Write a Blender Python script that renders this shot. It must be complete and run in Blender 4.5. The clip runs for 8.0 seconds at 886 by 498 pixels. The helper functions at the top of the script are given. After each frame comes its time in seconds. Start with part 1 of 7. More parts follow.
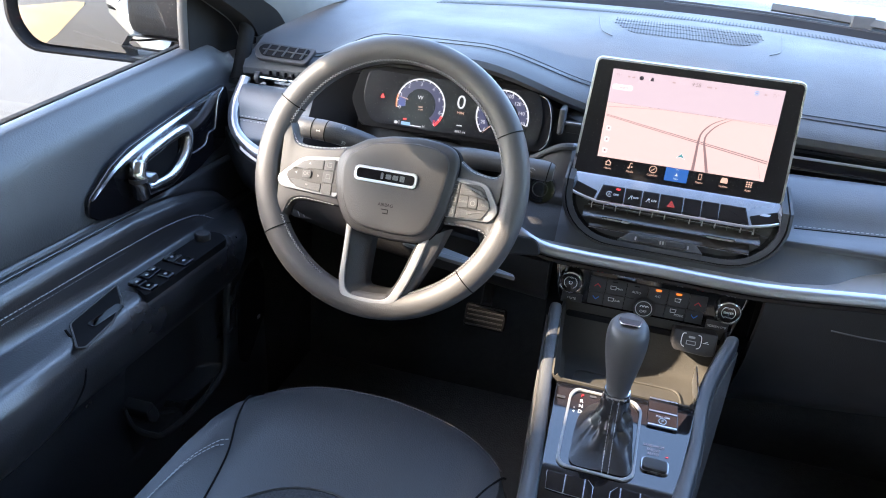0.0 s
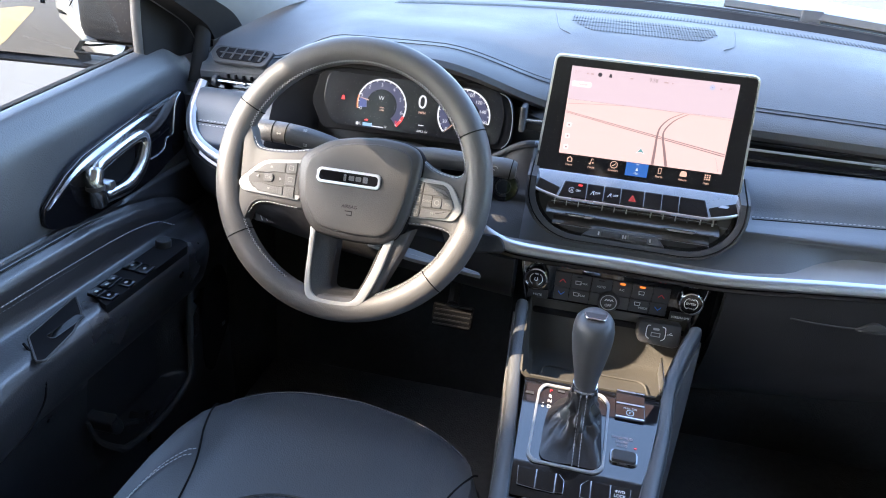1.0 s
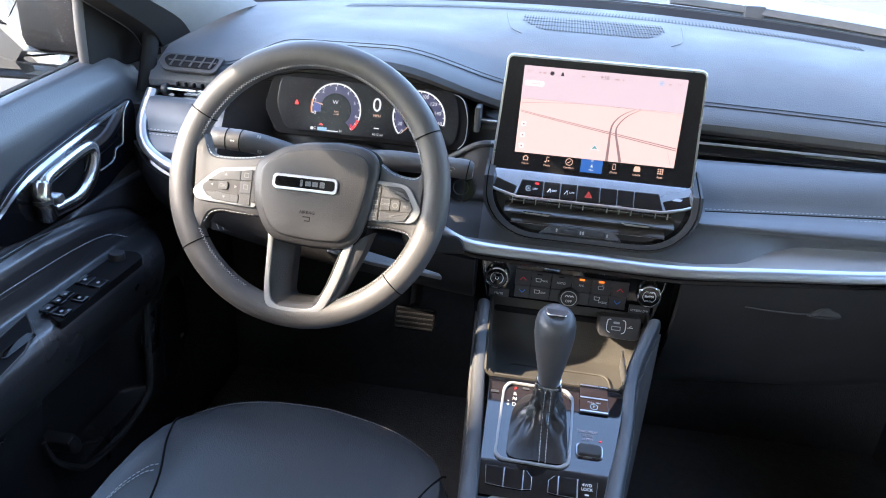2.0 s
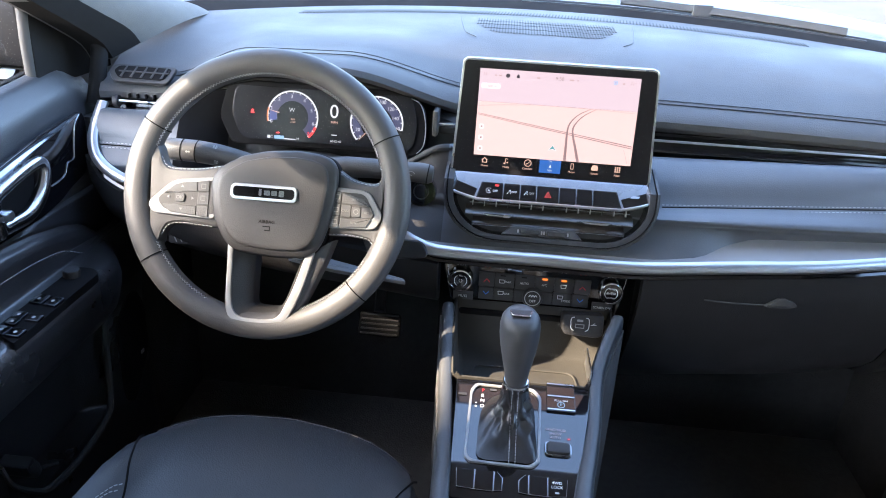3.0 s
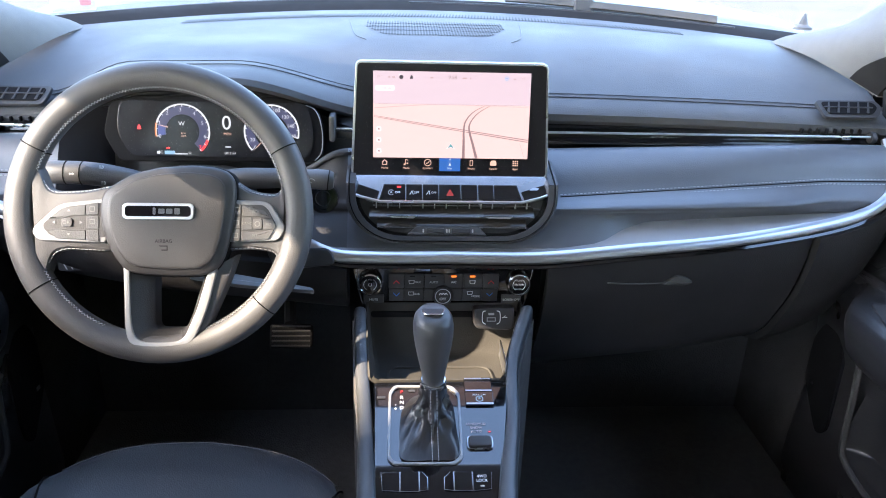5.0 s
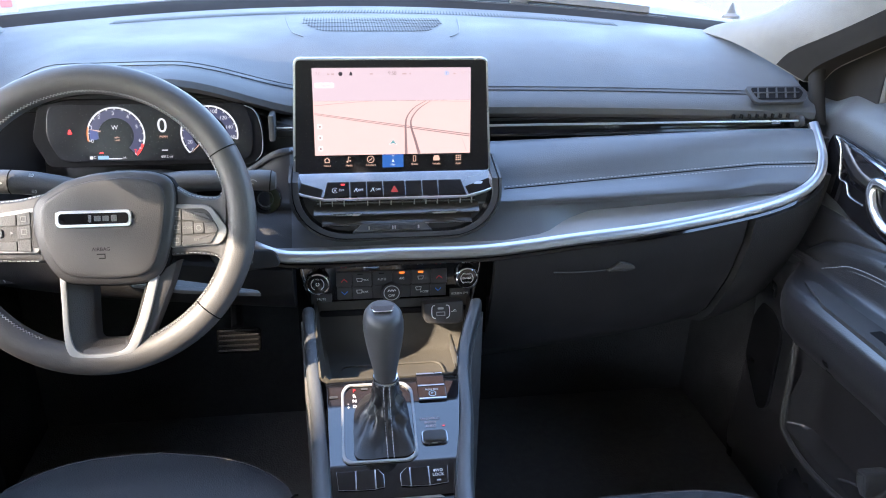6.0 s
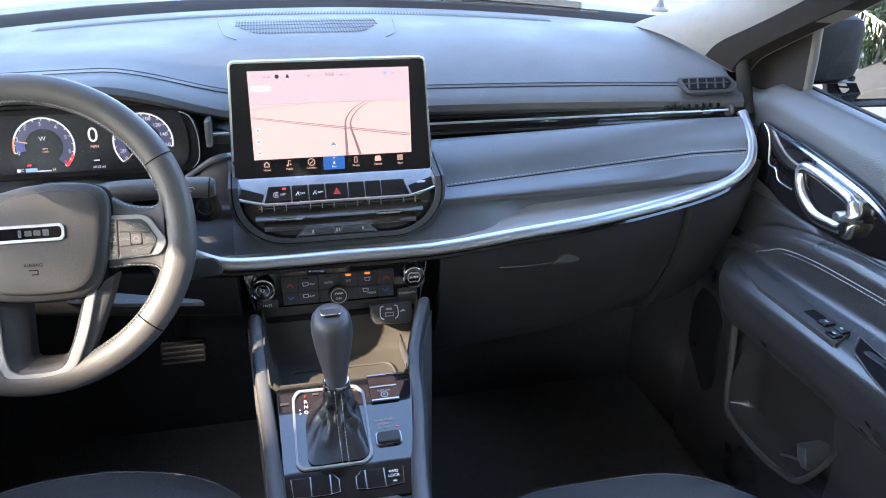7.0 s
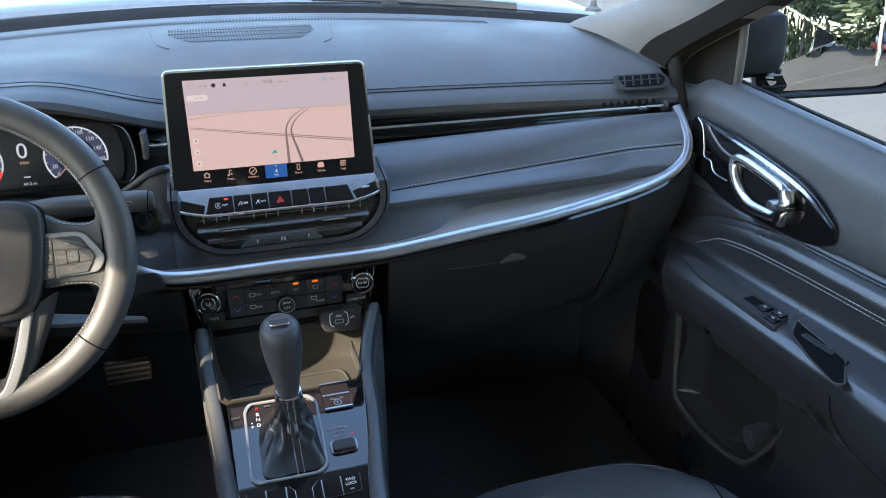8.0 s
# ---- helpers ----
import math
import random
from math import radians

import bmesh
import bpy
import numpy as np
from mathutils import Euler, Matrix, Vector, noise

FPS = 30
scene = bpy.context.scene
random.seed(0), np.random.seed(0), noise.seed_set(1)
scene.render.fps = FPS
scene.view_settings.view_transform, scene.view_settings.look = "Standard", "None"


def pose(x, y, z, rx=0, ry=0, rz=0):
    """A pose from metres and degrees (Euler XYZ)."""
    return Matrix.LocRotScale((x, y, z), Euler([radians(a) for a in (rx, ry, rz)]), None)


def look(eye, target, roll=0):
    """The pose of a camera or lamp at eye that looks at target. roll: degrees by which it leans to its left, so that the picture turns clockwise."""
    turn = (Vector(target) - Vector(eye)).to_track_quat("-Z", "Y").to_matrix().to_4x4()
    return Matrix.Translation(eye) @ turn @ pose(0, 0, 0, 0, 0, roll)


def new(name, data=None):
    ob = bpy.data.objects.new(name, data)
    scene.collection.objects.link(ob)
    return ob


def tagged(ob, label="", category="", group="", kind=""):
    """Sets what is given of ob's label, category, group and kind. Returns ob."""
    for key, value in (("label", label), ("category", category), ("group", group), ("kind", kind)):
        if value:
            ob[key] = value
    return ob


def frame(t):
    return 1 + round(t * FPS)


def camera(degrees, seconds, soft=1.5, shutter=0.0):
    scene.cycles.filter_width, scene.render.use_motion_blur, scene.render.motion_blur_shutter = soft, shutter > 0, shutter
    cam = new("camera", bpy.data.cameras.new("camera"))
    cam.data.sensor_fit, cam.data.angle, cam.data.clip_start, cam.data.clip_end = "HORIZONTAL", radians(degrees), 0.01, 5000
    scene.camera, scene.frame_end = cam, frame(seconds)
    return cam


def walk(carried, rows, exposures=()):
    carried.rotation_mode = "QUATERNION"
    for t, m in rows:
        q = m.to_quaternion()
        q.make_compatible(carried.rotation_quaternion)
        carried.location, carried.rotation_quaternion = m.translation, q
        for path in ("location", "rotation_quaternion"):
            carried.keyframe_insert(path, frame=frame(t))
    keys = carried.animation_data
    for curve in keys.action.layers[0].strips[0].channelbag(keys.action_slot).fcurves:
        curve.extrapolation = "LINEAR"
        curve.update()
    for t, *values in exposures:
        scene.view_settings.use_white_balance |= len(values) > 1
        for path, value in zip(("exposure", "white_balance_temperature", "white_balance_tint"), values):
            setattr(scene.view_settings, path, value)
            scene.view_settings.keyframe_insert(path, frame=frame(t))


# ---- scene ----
cam = camera(61.5, 8.0, soft=1.0)
PATH = [
    (0, (-0.0750, 0.0000, 1.1500), (-0.4915, 1.7706, 0.3185), 5.28),
    (0.5, (-0.0750, 0.0000, 1.1500), (-0.4506, 1.7811, 0.3213), 5.13),
    (1, (-0.0750, 0.0000, 1.1500), (-0.4014, 1.7926, 0.3253), 4.85),
    (1.5, (-0.0750, 0.0000, 1.1500), (-0.3477, 1.8035, 0.3297), 4.50),
    (3, (-0.0750, 0.0000, 1.1500), (-0.1983, 1.8304, 0.3535), 3.32),
    (3.5, (-0.0750, 0.0000, 1.1500), (-0.1456, 1.8357, 0.3593), 2.92),
    (4, (-0.0750, 0.0000, 1.1500), (-0.0857, 1.8391, 0.3641), 2.55),
    (4.5, (-0.0750, 0.0000, 1.1500), (-0.0189, 1.8403, 0.3688), 2.16),
    (6, (-0.0750, 0.0000, 1.1500), (0.1920, 1.8179, 0.3601), 1.18),
    (6.5, (-0.0750, 0.0000, 1.1500), (0.2641, 1.8054, 0.3590), 0.86),
    (7, (-0.0750, 0.0000, 1.1500), (0.3351, 1.7909, 0.3596), 0.42),
    (7.5, (-0.0750, 0.0000, 1.1500), (0.4066, 1.7754, 0.3651), -0.02),
    (8, (-0.0750, 0.0000, 1.1500), (0.4719, 1.7573, 0.3672), -0.38),
]
walk(cam, [(t, look(eye, target, roll)) for t, eye, target, roll in PATH],
     [(0, 4.2, 6500, 15), (7.0, 4.2, 6450, 15), (7.5, 4.2, 6450, 14), (8.0, 3.45, 6400, 9)])

# ---- world and sun ----
SUN_WAY = Vector((1.0, 0.55, -0.72)).normalized()
world = bpy.data.worlds.new("sky")
scene.world = world
world.use_nodes = True
wn = world.node_tree.nodes
sky = wn.new("ShaderNodeTexSky")
sky.sky_type = "NISHITA"
sky.sun_disc = False
sky.sun_elevation = radians(32)
sky.sun_rotation = radians(241.2)
world.node_tree.links.new(sky.outputs[0], wn["Background"].inputs[0])
wn["Background"].inputs[1].default_value = 0.15
sun_data = bpy.data.lights.new("sun", "SUN")
sun_data.energy, sun_data.angle, sun_data.color = 2.3, radians(0.9), (1.0, 0.84, 0.62)
sun_lamp = new("sun", sun_data)
sun_lamp.matrix_world = look((0, 0, 8), Vector((0, 0, 8)) + SUN_WAY)


# ---- materials ----
def material(name, base, rough=0.5, metal=0.0, grain=0.0, grain_scale=900.0, patch=0.15, patch_scale=9.0,
             coat=0.0, spec=0.5, dust=0.0, emit=0.0, tint=None):
    """Principled surface with fine relief (grain) and a soft large-scale variation of gloss and colour."""
    m = bpy.data.materials.new(name)
    m.use_nodes = True
    nt = m.node_tree
    b = nt.nodes["Principled BSDF"]
    b.inputs["Base Color"].default_value = (*base, 1)
    b.inputs["Roughness"].default_value = rough
    b.inputs["Metallic"].default_value = metal
    b.inputs["Specular IOR Level"].default_value = spec
    b.inputs["Coat Weight"].default_value = coat
    b.inputs["Coat Roughness"].default_value = 0.05
    if emit:
        b.inputs["Base Color"].default_value = (*(0.05 * c for c in base), 1)
        b.inputs["Emission Color"].default_value = (*base, 1)
        b.inputs["Emission Strength"].default_value = emit
        return m
    co = nt.nodes.new("ShaderNodeTexCoord")
    if patch:
        n1 = nt.nodes.new("ShaderNodeTexNoise")
        n1.inputs["Scale"].default_value, n1.inputs["Detail"].default_value = patch_scale, 5.0
        nt.links.new(co.outputs["Object"], n1.inputs["Vector"])
        r1 = nt.nodes.new("ShaderNodeMapRange")
        r1.inputs["From Min"].default_value, r1.inputs["From Max"].default_value = 0.3, 0.7
        r1.inputs["To Min"].default_value = rough * (1 - patch)
        r1.inputs["To Max"].default_value = min(1.0, rough * (1 + patch))
        nt.links.new(n1.outputs["Fac"], r1.inputs["Value"])
        nt.links.new(r1.outputs["Result"], b.inputs["Roughness"])
        mix = nt.nodes.new("ShaderNodeMix")
        mix.data_type = "RGBA"
        other = tint or tuple(min(1.0, c * (1 + 1.2 * patch)) for c in base)
        mix.inputs["A"].default_value, mix.inputs["B"].default_value = (*base, 1), (*other, 1)
        n2 = nt.nodes.new("ShaderNodeTexNoise")
        n2.inputs["Scale"].default_value, n2.inputs["Detail"].default_value = patch_scale * 6, 6.0
        nt.links.new(co.outputs["Object"], n2.inputs["Vector"])
        nt.links.new(n2.outputs["Fac"], mix.inputs["Factor"])
        last = mix.outputs["Result"]
        if dust:
            # scattered pale specks of dust
            v = nt.nodes.new("ShaderNodeTexVoronoi")
            v.inputs["Scale"].default_value = 240.0
            nt.links.new(co.outputs["Object"], v.inputs["Vector"])
            rr = nt.nodes.new("ShaderNodeMapRange")
            rr.inputs["From Min"].default_value, rr.inputs["From Max"].default_value = 0.0, 0.16
            rr.inputs["To Min"].default_value, rr.inputs["To Max"].default_value = dust, 0.0
            nt.links.new(v.outputs["Distance"], rr.inputs["Value"])
            mx = nt.nodes.new("ShaderNodeMix")
            mx.data_type = "RGBA"
            mx.inputs["B"].default_value = (0.35, 0.34, 0.32, 1)
            nt.links.new(rr.outputs["Result"], mx.inputs["Factor"])
            nt.links.new(last, mx.inputs["A"])
            last = mx.outputs["Result"]
        nt.links.new(last, b.inputs["Base Color"])
    if grain:
        v = nt.nodes.new("ShaderNodeTexVoronoi")
        v.inputs["Scale"].default_value = grain_scale
        nt.links.new(co.outputs["Object"], v.inputs["Vector"])
        bump = nt.nodes.new("ShaderNodeBump")
        bump.inputs["Strength"].default_value, bump.inputs["Distance"].default_value = grain, 0.0006
        nt.links.new(v.outputs["Distance"], bump.inputs["Height"])
        nt.links.new(bump.outputs["Normal"], b.inputs["Normal"])
    return m


SOFT = material("soft_touch_plastic", (0.060, 0.062, 0.066), 0.46, grain=0.4, grain_scale=550, patch=0.12)
TOP = material("dash_top_foam", (0.060, 0.062, 0.066), 0.62, grain=0.4, grain_scale=550, patch=0.12)
LEATHER = material("black_leather", (0.070, 0.077, 0.089), 0.38, grain=0.2, grain_scale=620, patch=0.14, spec=0.75)
RIM_HIDE = material("wheel_leather", (0.062, 0.062, 0.065), 0.48, grain=0.2, grain_scale=620, patch=0.12)
SEAT_HIDE = material("seat_leather", (0.060, 0.064, 0.070), 0.33, grain=0.35, grain_scale=520, patch=0.05, patch_scale=6)
HARD = material("hard_plastic", (0.032, 0.032, 0.034), 0.5, grain=0.3, grain_scale=800)
# near-black for dark plastic, and for shade painted into recesses and backings
DARK = material("dark_plastic_and_shade", (0.009, 0.009, 0.010), 0.7, spec=0.06)
# darker than the top pad, to paint the shade inside the defroster's slots
RIB_SHADE = material("rib_shade", (0.044, 0.046, 0.050), 0.7, patch=0, spec=0.35)
SILVER = material("silver_paint_trim", (0.26, 0.264, 0.271), 0.36, 0.25, patch=0.1)
PIANO = material("piano_black", (0.004, 0.004, 0.005), 0.045, patch=0.3, dust=0.05, spec=1.0)
CHIN = material("dark_chrome", (0.36, 0.37, 0.39), 0.27, 1.0, patch=0.2)
SCREEN_GLASS = material("screen_glass", (0.012, 0.012, 0.014), 0.22, patch=0.2, dust=0.15, spec=0.35)
CHROME = material("chrome", (0.80, 0.82, 0.85), 0.12, 1.0, patch=0.25)
HANDLE = material("handle_chrome", (0.46, 0.47, 0.49), 0.22, 1.0, patch=0.15)
SATIN = material("satin_silver", (0.60, 0.61, 0.63), 0.30, 1.0, patch=0.15)
SHELF = material("pearl_trim", (0.22, 0.225, 0.235), 0.34, patch=0.1)
CARPET = material("carpet", (0.10, 0.096, 0.094), 0.95, grain=1.0, grain_scale=300, patch=0.5, patch_scale=12, spec=0.1)
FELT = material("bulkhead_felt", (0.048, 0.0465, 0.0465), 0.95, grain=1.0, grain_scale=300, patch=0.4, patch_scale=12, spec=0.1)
HEADLINER = material("headliner_fabric", (0.68, 0.67, 0.64), 0.9, grain=0.4, grain_scale=700, spec=0.1)
DOOR = material("door_plastic", (0.046, 0.048, 0.052), 0.34, grain=0.45, grain_scale=480, patch=0.14)
DOOR_LOW = material("door_card", (0.020, 0.020, 0.022), 0.30, grain=0.3, grain_scale=480, patch=0.12, spec=1.0)
HUB = material("airbag_plastic", (0.033, 0.033, 0.035), 0.45, grain=0.2, grain_scale=800, patch=0.1)
STRIP = material("brushed_strip", (0.52, 0.53, 0.55), 0.34, 1.0, patch=0.12)
SEAL = material("door_frame_rubber", (0.018, 0.0172, 0.0172), 0.85, patch=0.2, spec=0.05)
POST = material("window_channel", (0.055, 0.054, 0.053), 0.5, patch=0.1)
PILLAR = material("pillar_fabric", (0.125, 0.122, 0.118), 0.85, grain=0.4, grain_scale=900, spec=0.2)
WHITE = material("white_mark", (0.85, 0.86, 0.88), 0.6, patch=0)
GREY_MARK = material("grey_mark", (0.35, 0.36, 0.37), 0.6, patch=0)
KEY_MARK = material("faint_mark", (0.20, 0.205, 0.21), 0.6, patch=0)
THREAD = material("thread", (0.38, 0.39, 0.41), 0.7, patch=0)
RUBBER = material("rubber", (0.012, 0.012, 0.013), 0.7, patch=0.2)
GLOVE = material("glovebox_plastic", (0.017, 0.017, 0.018), 0.55, grain=0.4, grain_scale=700)


LIT = 0.066  # how bright the displays are beside the daylight


def glow(name, rgb, strength=1.0):
    return material(name, rgb, 0.4, emit=strength * LIT, patch=0)


def glass_material(name, tint, gloss):
    m = bpy.data.materials.new(name)
    m.use_nodes = True
    nt = m.node_tree
    nt.nodes.remove(nt.nodes["Principled BSDF"])
    t, g, x = (nt.nodes.new("ShaderNodeBsdf" + k) for k in ("Transparent", "Glossy", "Transparent"))
    nt.nodes.remove(x)
    x = nt.nodes.new("ShaderNodeMixShader")
    t.inputs["Color"].default_value = (*tint, 1)
    g.inputs["Roughness"].default_value = 0.02
    lw, pw, ad = nt.nodes.new("ShaderNodeLayerWeight"), nt.nodes.new("ShaderNodeMath"), nt.nodes.new("ShaderNodeMath")
    lw.inputs["Blend"].default_value = 0.5
    pw.operation, ad.operation = "POWER", "MULTIPLY_ADD"
    pw.inputs[1].default_value, ad.inputs[1].default_value, ad.inputs[2].default_value = 5.0, 0.9, gloss
    nt.links.new(lw.outputs["Facing"], pw.inputs[0])
    nt.links.new(pw.outputs[0], ad.inputs[0])
    nt.links.new(ad.outputs[0], x.inputs["Fac"])
    nt.links.new(t.outputs[0], x.inputs[1])
    nt.links.new(g.outputs[0], x.inputs[2])
    nt.links.new(x.outputs[0], nt.nodes["Material Output"].inputs["Surface"])
    return m


GLASS = glass_material("window_glass", (0.95, 0.97, 0.96), 0.03)
TINTED = glass_material("tinted_glass", (0.72, 0.74, 0.73), 0.05)
MIRROR = material("mirror", (0.52, 0.53, 0.54), 0.01, 1.0, patch=0)


# ---- mesh helpers ----
def finish(ob, angle=38.0):
    ob.data.shade_smooth()
    ob.data.set_sharp_from_angle(angle=radians(angle))
    return ob


def mesh_object(name, bm, mat):
    bmesh.ops.recalc_face_normals(bm, faces=bm.faces)
    me = bpy.data.meshes.new(name)
    bm.to_mesh(me)
    bm.free()
    me.materials.append(mat)
    ob = finish(new(name, me))
    even = ob.modifiers.new("even_shading", "WEIGHTED_NORMAL")
    even.keep_sharp = True
    return ob


def thing(name, at, label, category, group="", kind=""):
    """An Empty at the base of a thing that is made of several parts."""
    ob = new(name)
    ob.empty_display_size = 0.05
    ob.location = at
    return tagged(ob, label, category, group, kind)


def part(name, bm, mat, parent, label=""):
    """A part, built in world coordinates, under a thing or under a part."""
    ob = mesh_object(name, bm, mat)
    ob.parent = parent
    root = parent
    while root.parent:
        root = root.parent
    if root == parent:
        ob.matrix_parent_inverse = Matrix.Translation(-Vector(parent.location))
    return tagged(ob, label)


def alone(name, bm, mat, label, category, kind=""):
    return tagged(mesh_object(name, bm, mat), label, category, kind=kind)


def axes(origin, right, up):
    """A frame: local x is right, y is up, z stands out of the surface."""
    r = Vector(right).normalized()
    u = Vector(up).normalized()
    n = r.cross(u).normalized()
    u = n.cross(r)
    m = Matrix((r, u, n)).transposed().to_4x4()
    m.translation = origin
    return m


def lerp(a, b, f):
    return a + (b - a) * f


def table(x, rows):
    """Piecewise linear value at x."""
    if x <= rows[0][0]:
        return rows[0][1]
    for (a, u), (b, v) in zip(rows, rows[1:]):
        if x <= b:
            f = (x - a) / (b - a)
            return lerp(u, v, f)
    return rows[-1][1]


def step(a, b, x):
    f = min(1.0, max(0.0, (x - a) / (b - a)))
    return f * f * (3 - 2 * f)


def spline(points, n, closed=False):
    """n points along a Catmull-Rom curve."""
    pts = [Vector(p) for p in points]
    k = len(pts)
    spans = k if closed else k - 1
    out = []
    for i in range(n):
        u = i / n * spans if closed else i / (n - 1) * spans
        j = min(int(u), spans - 1)
        f = u - j
        if closed:
            a, b, c, d = (pts[(j + o) % k] for o in (-1, 0, 1, 2))
        else:
            a, b, c, d = pts[max(j - 1, 0)], pts[j], pts[min(j + 1, k - 1)], pts[min(j + 2, k - 1)]
        out.append(0.5 * (2 * b + (c - a) * f + (2 * a - 5 * b + 4 * c - d) * f * f + (3 * b - a - 3 * c + d) * f ** 3))
    return out


def grid(rows, closed=False, wrap=False, bm=None):
    """A skin over rows of points. closed: each row is a ring; wrap: the last row joins the first."""
    bm = bm or bmesh.new()
    vs = [[bm.verts.new(p) for p in row] for row in rows]
    n = len(vs[0])
    pairs = list(zip(vs, vs[1:])) + ([(vs[-1], vs[0])] if wrap else [])
    for a, b in pairs:
        for i in range(n if closed else n - 1):
            j = (i + 1) % n
            bm.faces.new((a[i], a[j], b[j], b[i]))
    return bm


CABIN = Vector((-0.07, 0.0, 1.15))  # a point in the open cabin, which every sheet's good side faces


def thick(bm, t):
    """Gives an open sheet its thickness, away from the open cabin."""
    bmesh.ops.recalc_face_normals(bm, faces=bm.faces)
    facing = sum(f.normal.dot((CABIN - f.calc_center_median()).normalized()) * f.calc_area() for f in bm.faces)
    if facing < 0:
        bmesh.ops.reverse_faces(bm, faces=list(bm.faces))
    bm.normal_update()
    back = {v: bm.verts.new(v.co - v.normal * abs(t)) for v in list(bm.verts)}
    rim = [e for e in bm.edges if e.is_boundary]
    for f in list(bm.faces):
        bm.faces.new([back[v] for v in reversed(f.verts)])
    for e in rim:
        p, q = e.verts
        bm.faces.new((p, q, back[q], back[p]))
    return bm


def tube(points, radius, n=12, closed=False, flat=1.0, bm=None, up=(0, 0, 1)):
    """A round or oval bar along points; radius may change along it."""
    bm = bm or bmesh.new()
    pts = [Vector(p) for p in points]
    k = len(pts)
    rows = []
    for i, p in enumerate(pts):
        a = pts[(i - 1) % k] if closed or i else p
        b = pts[(i + 1) % k] if closed or i < k - 1 else p
        t = (b - a).normalized()
        side = t.cross(Vector(up))
        if side.length < 1e-4:
            side = t.cross(Vector((0, 1, 0)))
        side.normalize()
        over = side.cross(t)
        r = radius[i] if isinstance(radius, (list, tuple)) else radius
        rows.append([p + side * (r * math.cos(2 * math.pi * j / n)) + over * (r * flat * math.sin(2 * math.pi * j / n)) for j in range(n)])
    grid(rows, closed=True, wrap=closed, bm=bm)
    if not closed:
        bm.verts.ensure_lookup_table()
        m = len(bm.verts)
        bm.faces.new([bm.verts[m - k * n + j] for j in range(n)])
        bm.faces.new([bm.verts[m - n + j] for j in range(n)])
    return bm


def ribbon(points, across, n_out=None, bm=None):
    """A bar along points whose section is a list of (side, out) offsets, with given side and out vectors per point."""
    rows = [[p + s * a + o * b for a, b in across] for p, s, o in points]
    bm = grid(rows, closed=True, bm=bm)
    bm.verts.ensure_lookup_table()
    k, m = len(across), len(bm.verts)
    bm.faces.new([bm.verts[m - len(rows) * k + j] for j in range(k)])
    bm.faces.new([bm.verts[m - k + j] for j in range(k)])
    return bm


def plate(outline, depth, m, bevel=0.0, bm=None, segments=2):
    """A polygon of local (x, y) standing out by depth along local z, with a softened front edge."""
    own = bmesh.new()
    low = [own.verts.new((x, y, 0)) for x, y in outline]
    face = own.faces.new(low)
    top = bmesh.ops.extrude_face_region(own, geom=[face])
    moved = [v for v in top["geom"] if isinstance(v, bmesh.types.BMVert)]
    bmesh.ops.translate(own, verts=moved, vec=(0, 0, depth))
    if bevel:
        z = max(0.0, depth) if depth > 0 else depth
        edges = [e for e in own.edges if all(abs(v.co.z - depth) < 1e-6 for v in e.verts)]
        bmesh.ops.bevel(own, geom=edges, offset=bevel, segments=segments, affect="EDGES", profile=0.5)
    bmesh.ops.transform(own, matrix=m, verts=own.verts)
    return merge(own, bm)


def merge(own, bm):
    if bm is None:
        return own
    me = bpy.data.meshes.new("t")
    own.to_mesh(me)
    own.free()
    bm.from_mesh(me)
    bpy.data.meshes.remove(me)
    return bm


def rounded(w, h, r, n=4, cx=0.0, cy=0.0):
    """Outline of a rounded rectangle."""
    pts = []
    for sx, sy, a0 in ((1, 1, 0), (-1, 1, 90), (-1, -1, 180), (1, -1, 270)):
        for i in range(n + 1):
            a = radians(a0 + 90 * i / n)
            pts.append((cx + sx * (w / 2 - r) + r * math.cos(a), cy + sy * (h / 2 - r) + r * math.sin(a)))
    return pts


def soften(outline, r, n=4):
    """A polygon with its corners rounded by r."""
    out = []
    k = len(outline)
    for i in range(k):
        p, a, b = (Vector((*outline[j % k], 0)) for j in (i, i - 1, i + 1))
        u, v = (a - p), (b - p)
        d = min(r, u.length * 0.45, v.length * 0.45)
        s, e = p + u.normalized() * d, p + v.normalized() * d
        for j in range(n + 1):
            f = j / n
            q = s * (1 - f) ** 2 + p * 2 * f * (1 - f) + e * f * f
            out.append((q.x, q.y))
    return out


def box(lo, hi, bevel=0.0, bm=None, m=None):
    own = bmesh.new()
    bmesh.ops.create_cube(own, size=1.0)
    c = [(a + b) / 2 for a, b in zip(lo, hi)]
    s = [abs(b - a) for a, b in zip(lo, hi)]
    for v in own.verts:
        v.co = Vector([c[i] + v.co[i] * s[i] for i in range(3)])
    if bevel:
        bmesh.ops.bevel(own, geom=list(own.edges), offset=bevel, segments=2, affect="EDGES", profile=0.5)
    if m:
        bmesh.ops.transform(own, matrix=m, verts=own.verts)
    return merge(own, bm)


def turned(profile, m, n=28, bm=None, capped=True):
    """A body of revolution round local z from (radius, height) pairs."""
    own = bmesh.new()
    rows = [[(r * math.cos(2 * math.pi * i / n), r * math.sin(2 * math.pi * i / n), z) for i in range(n)] for r, z in profile]
    grid(rows, closed=True, bm=own)
    own.verts.ensure_lookup_table()
    if capped:
        own.faces.new([own.verts[i] for i in range(n)])
        own.faces.new([own.verts[len(own.verts) - n + i] for i in range(n)])
    bmesh.ops.transform(own, matrix=m, verts=own.verts)
    return merge(own, bm)


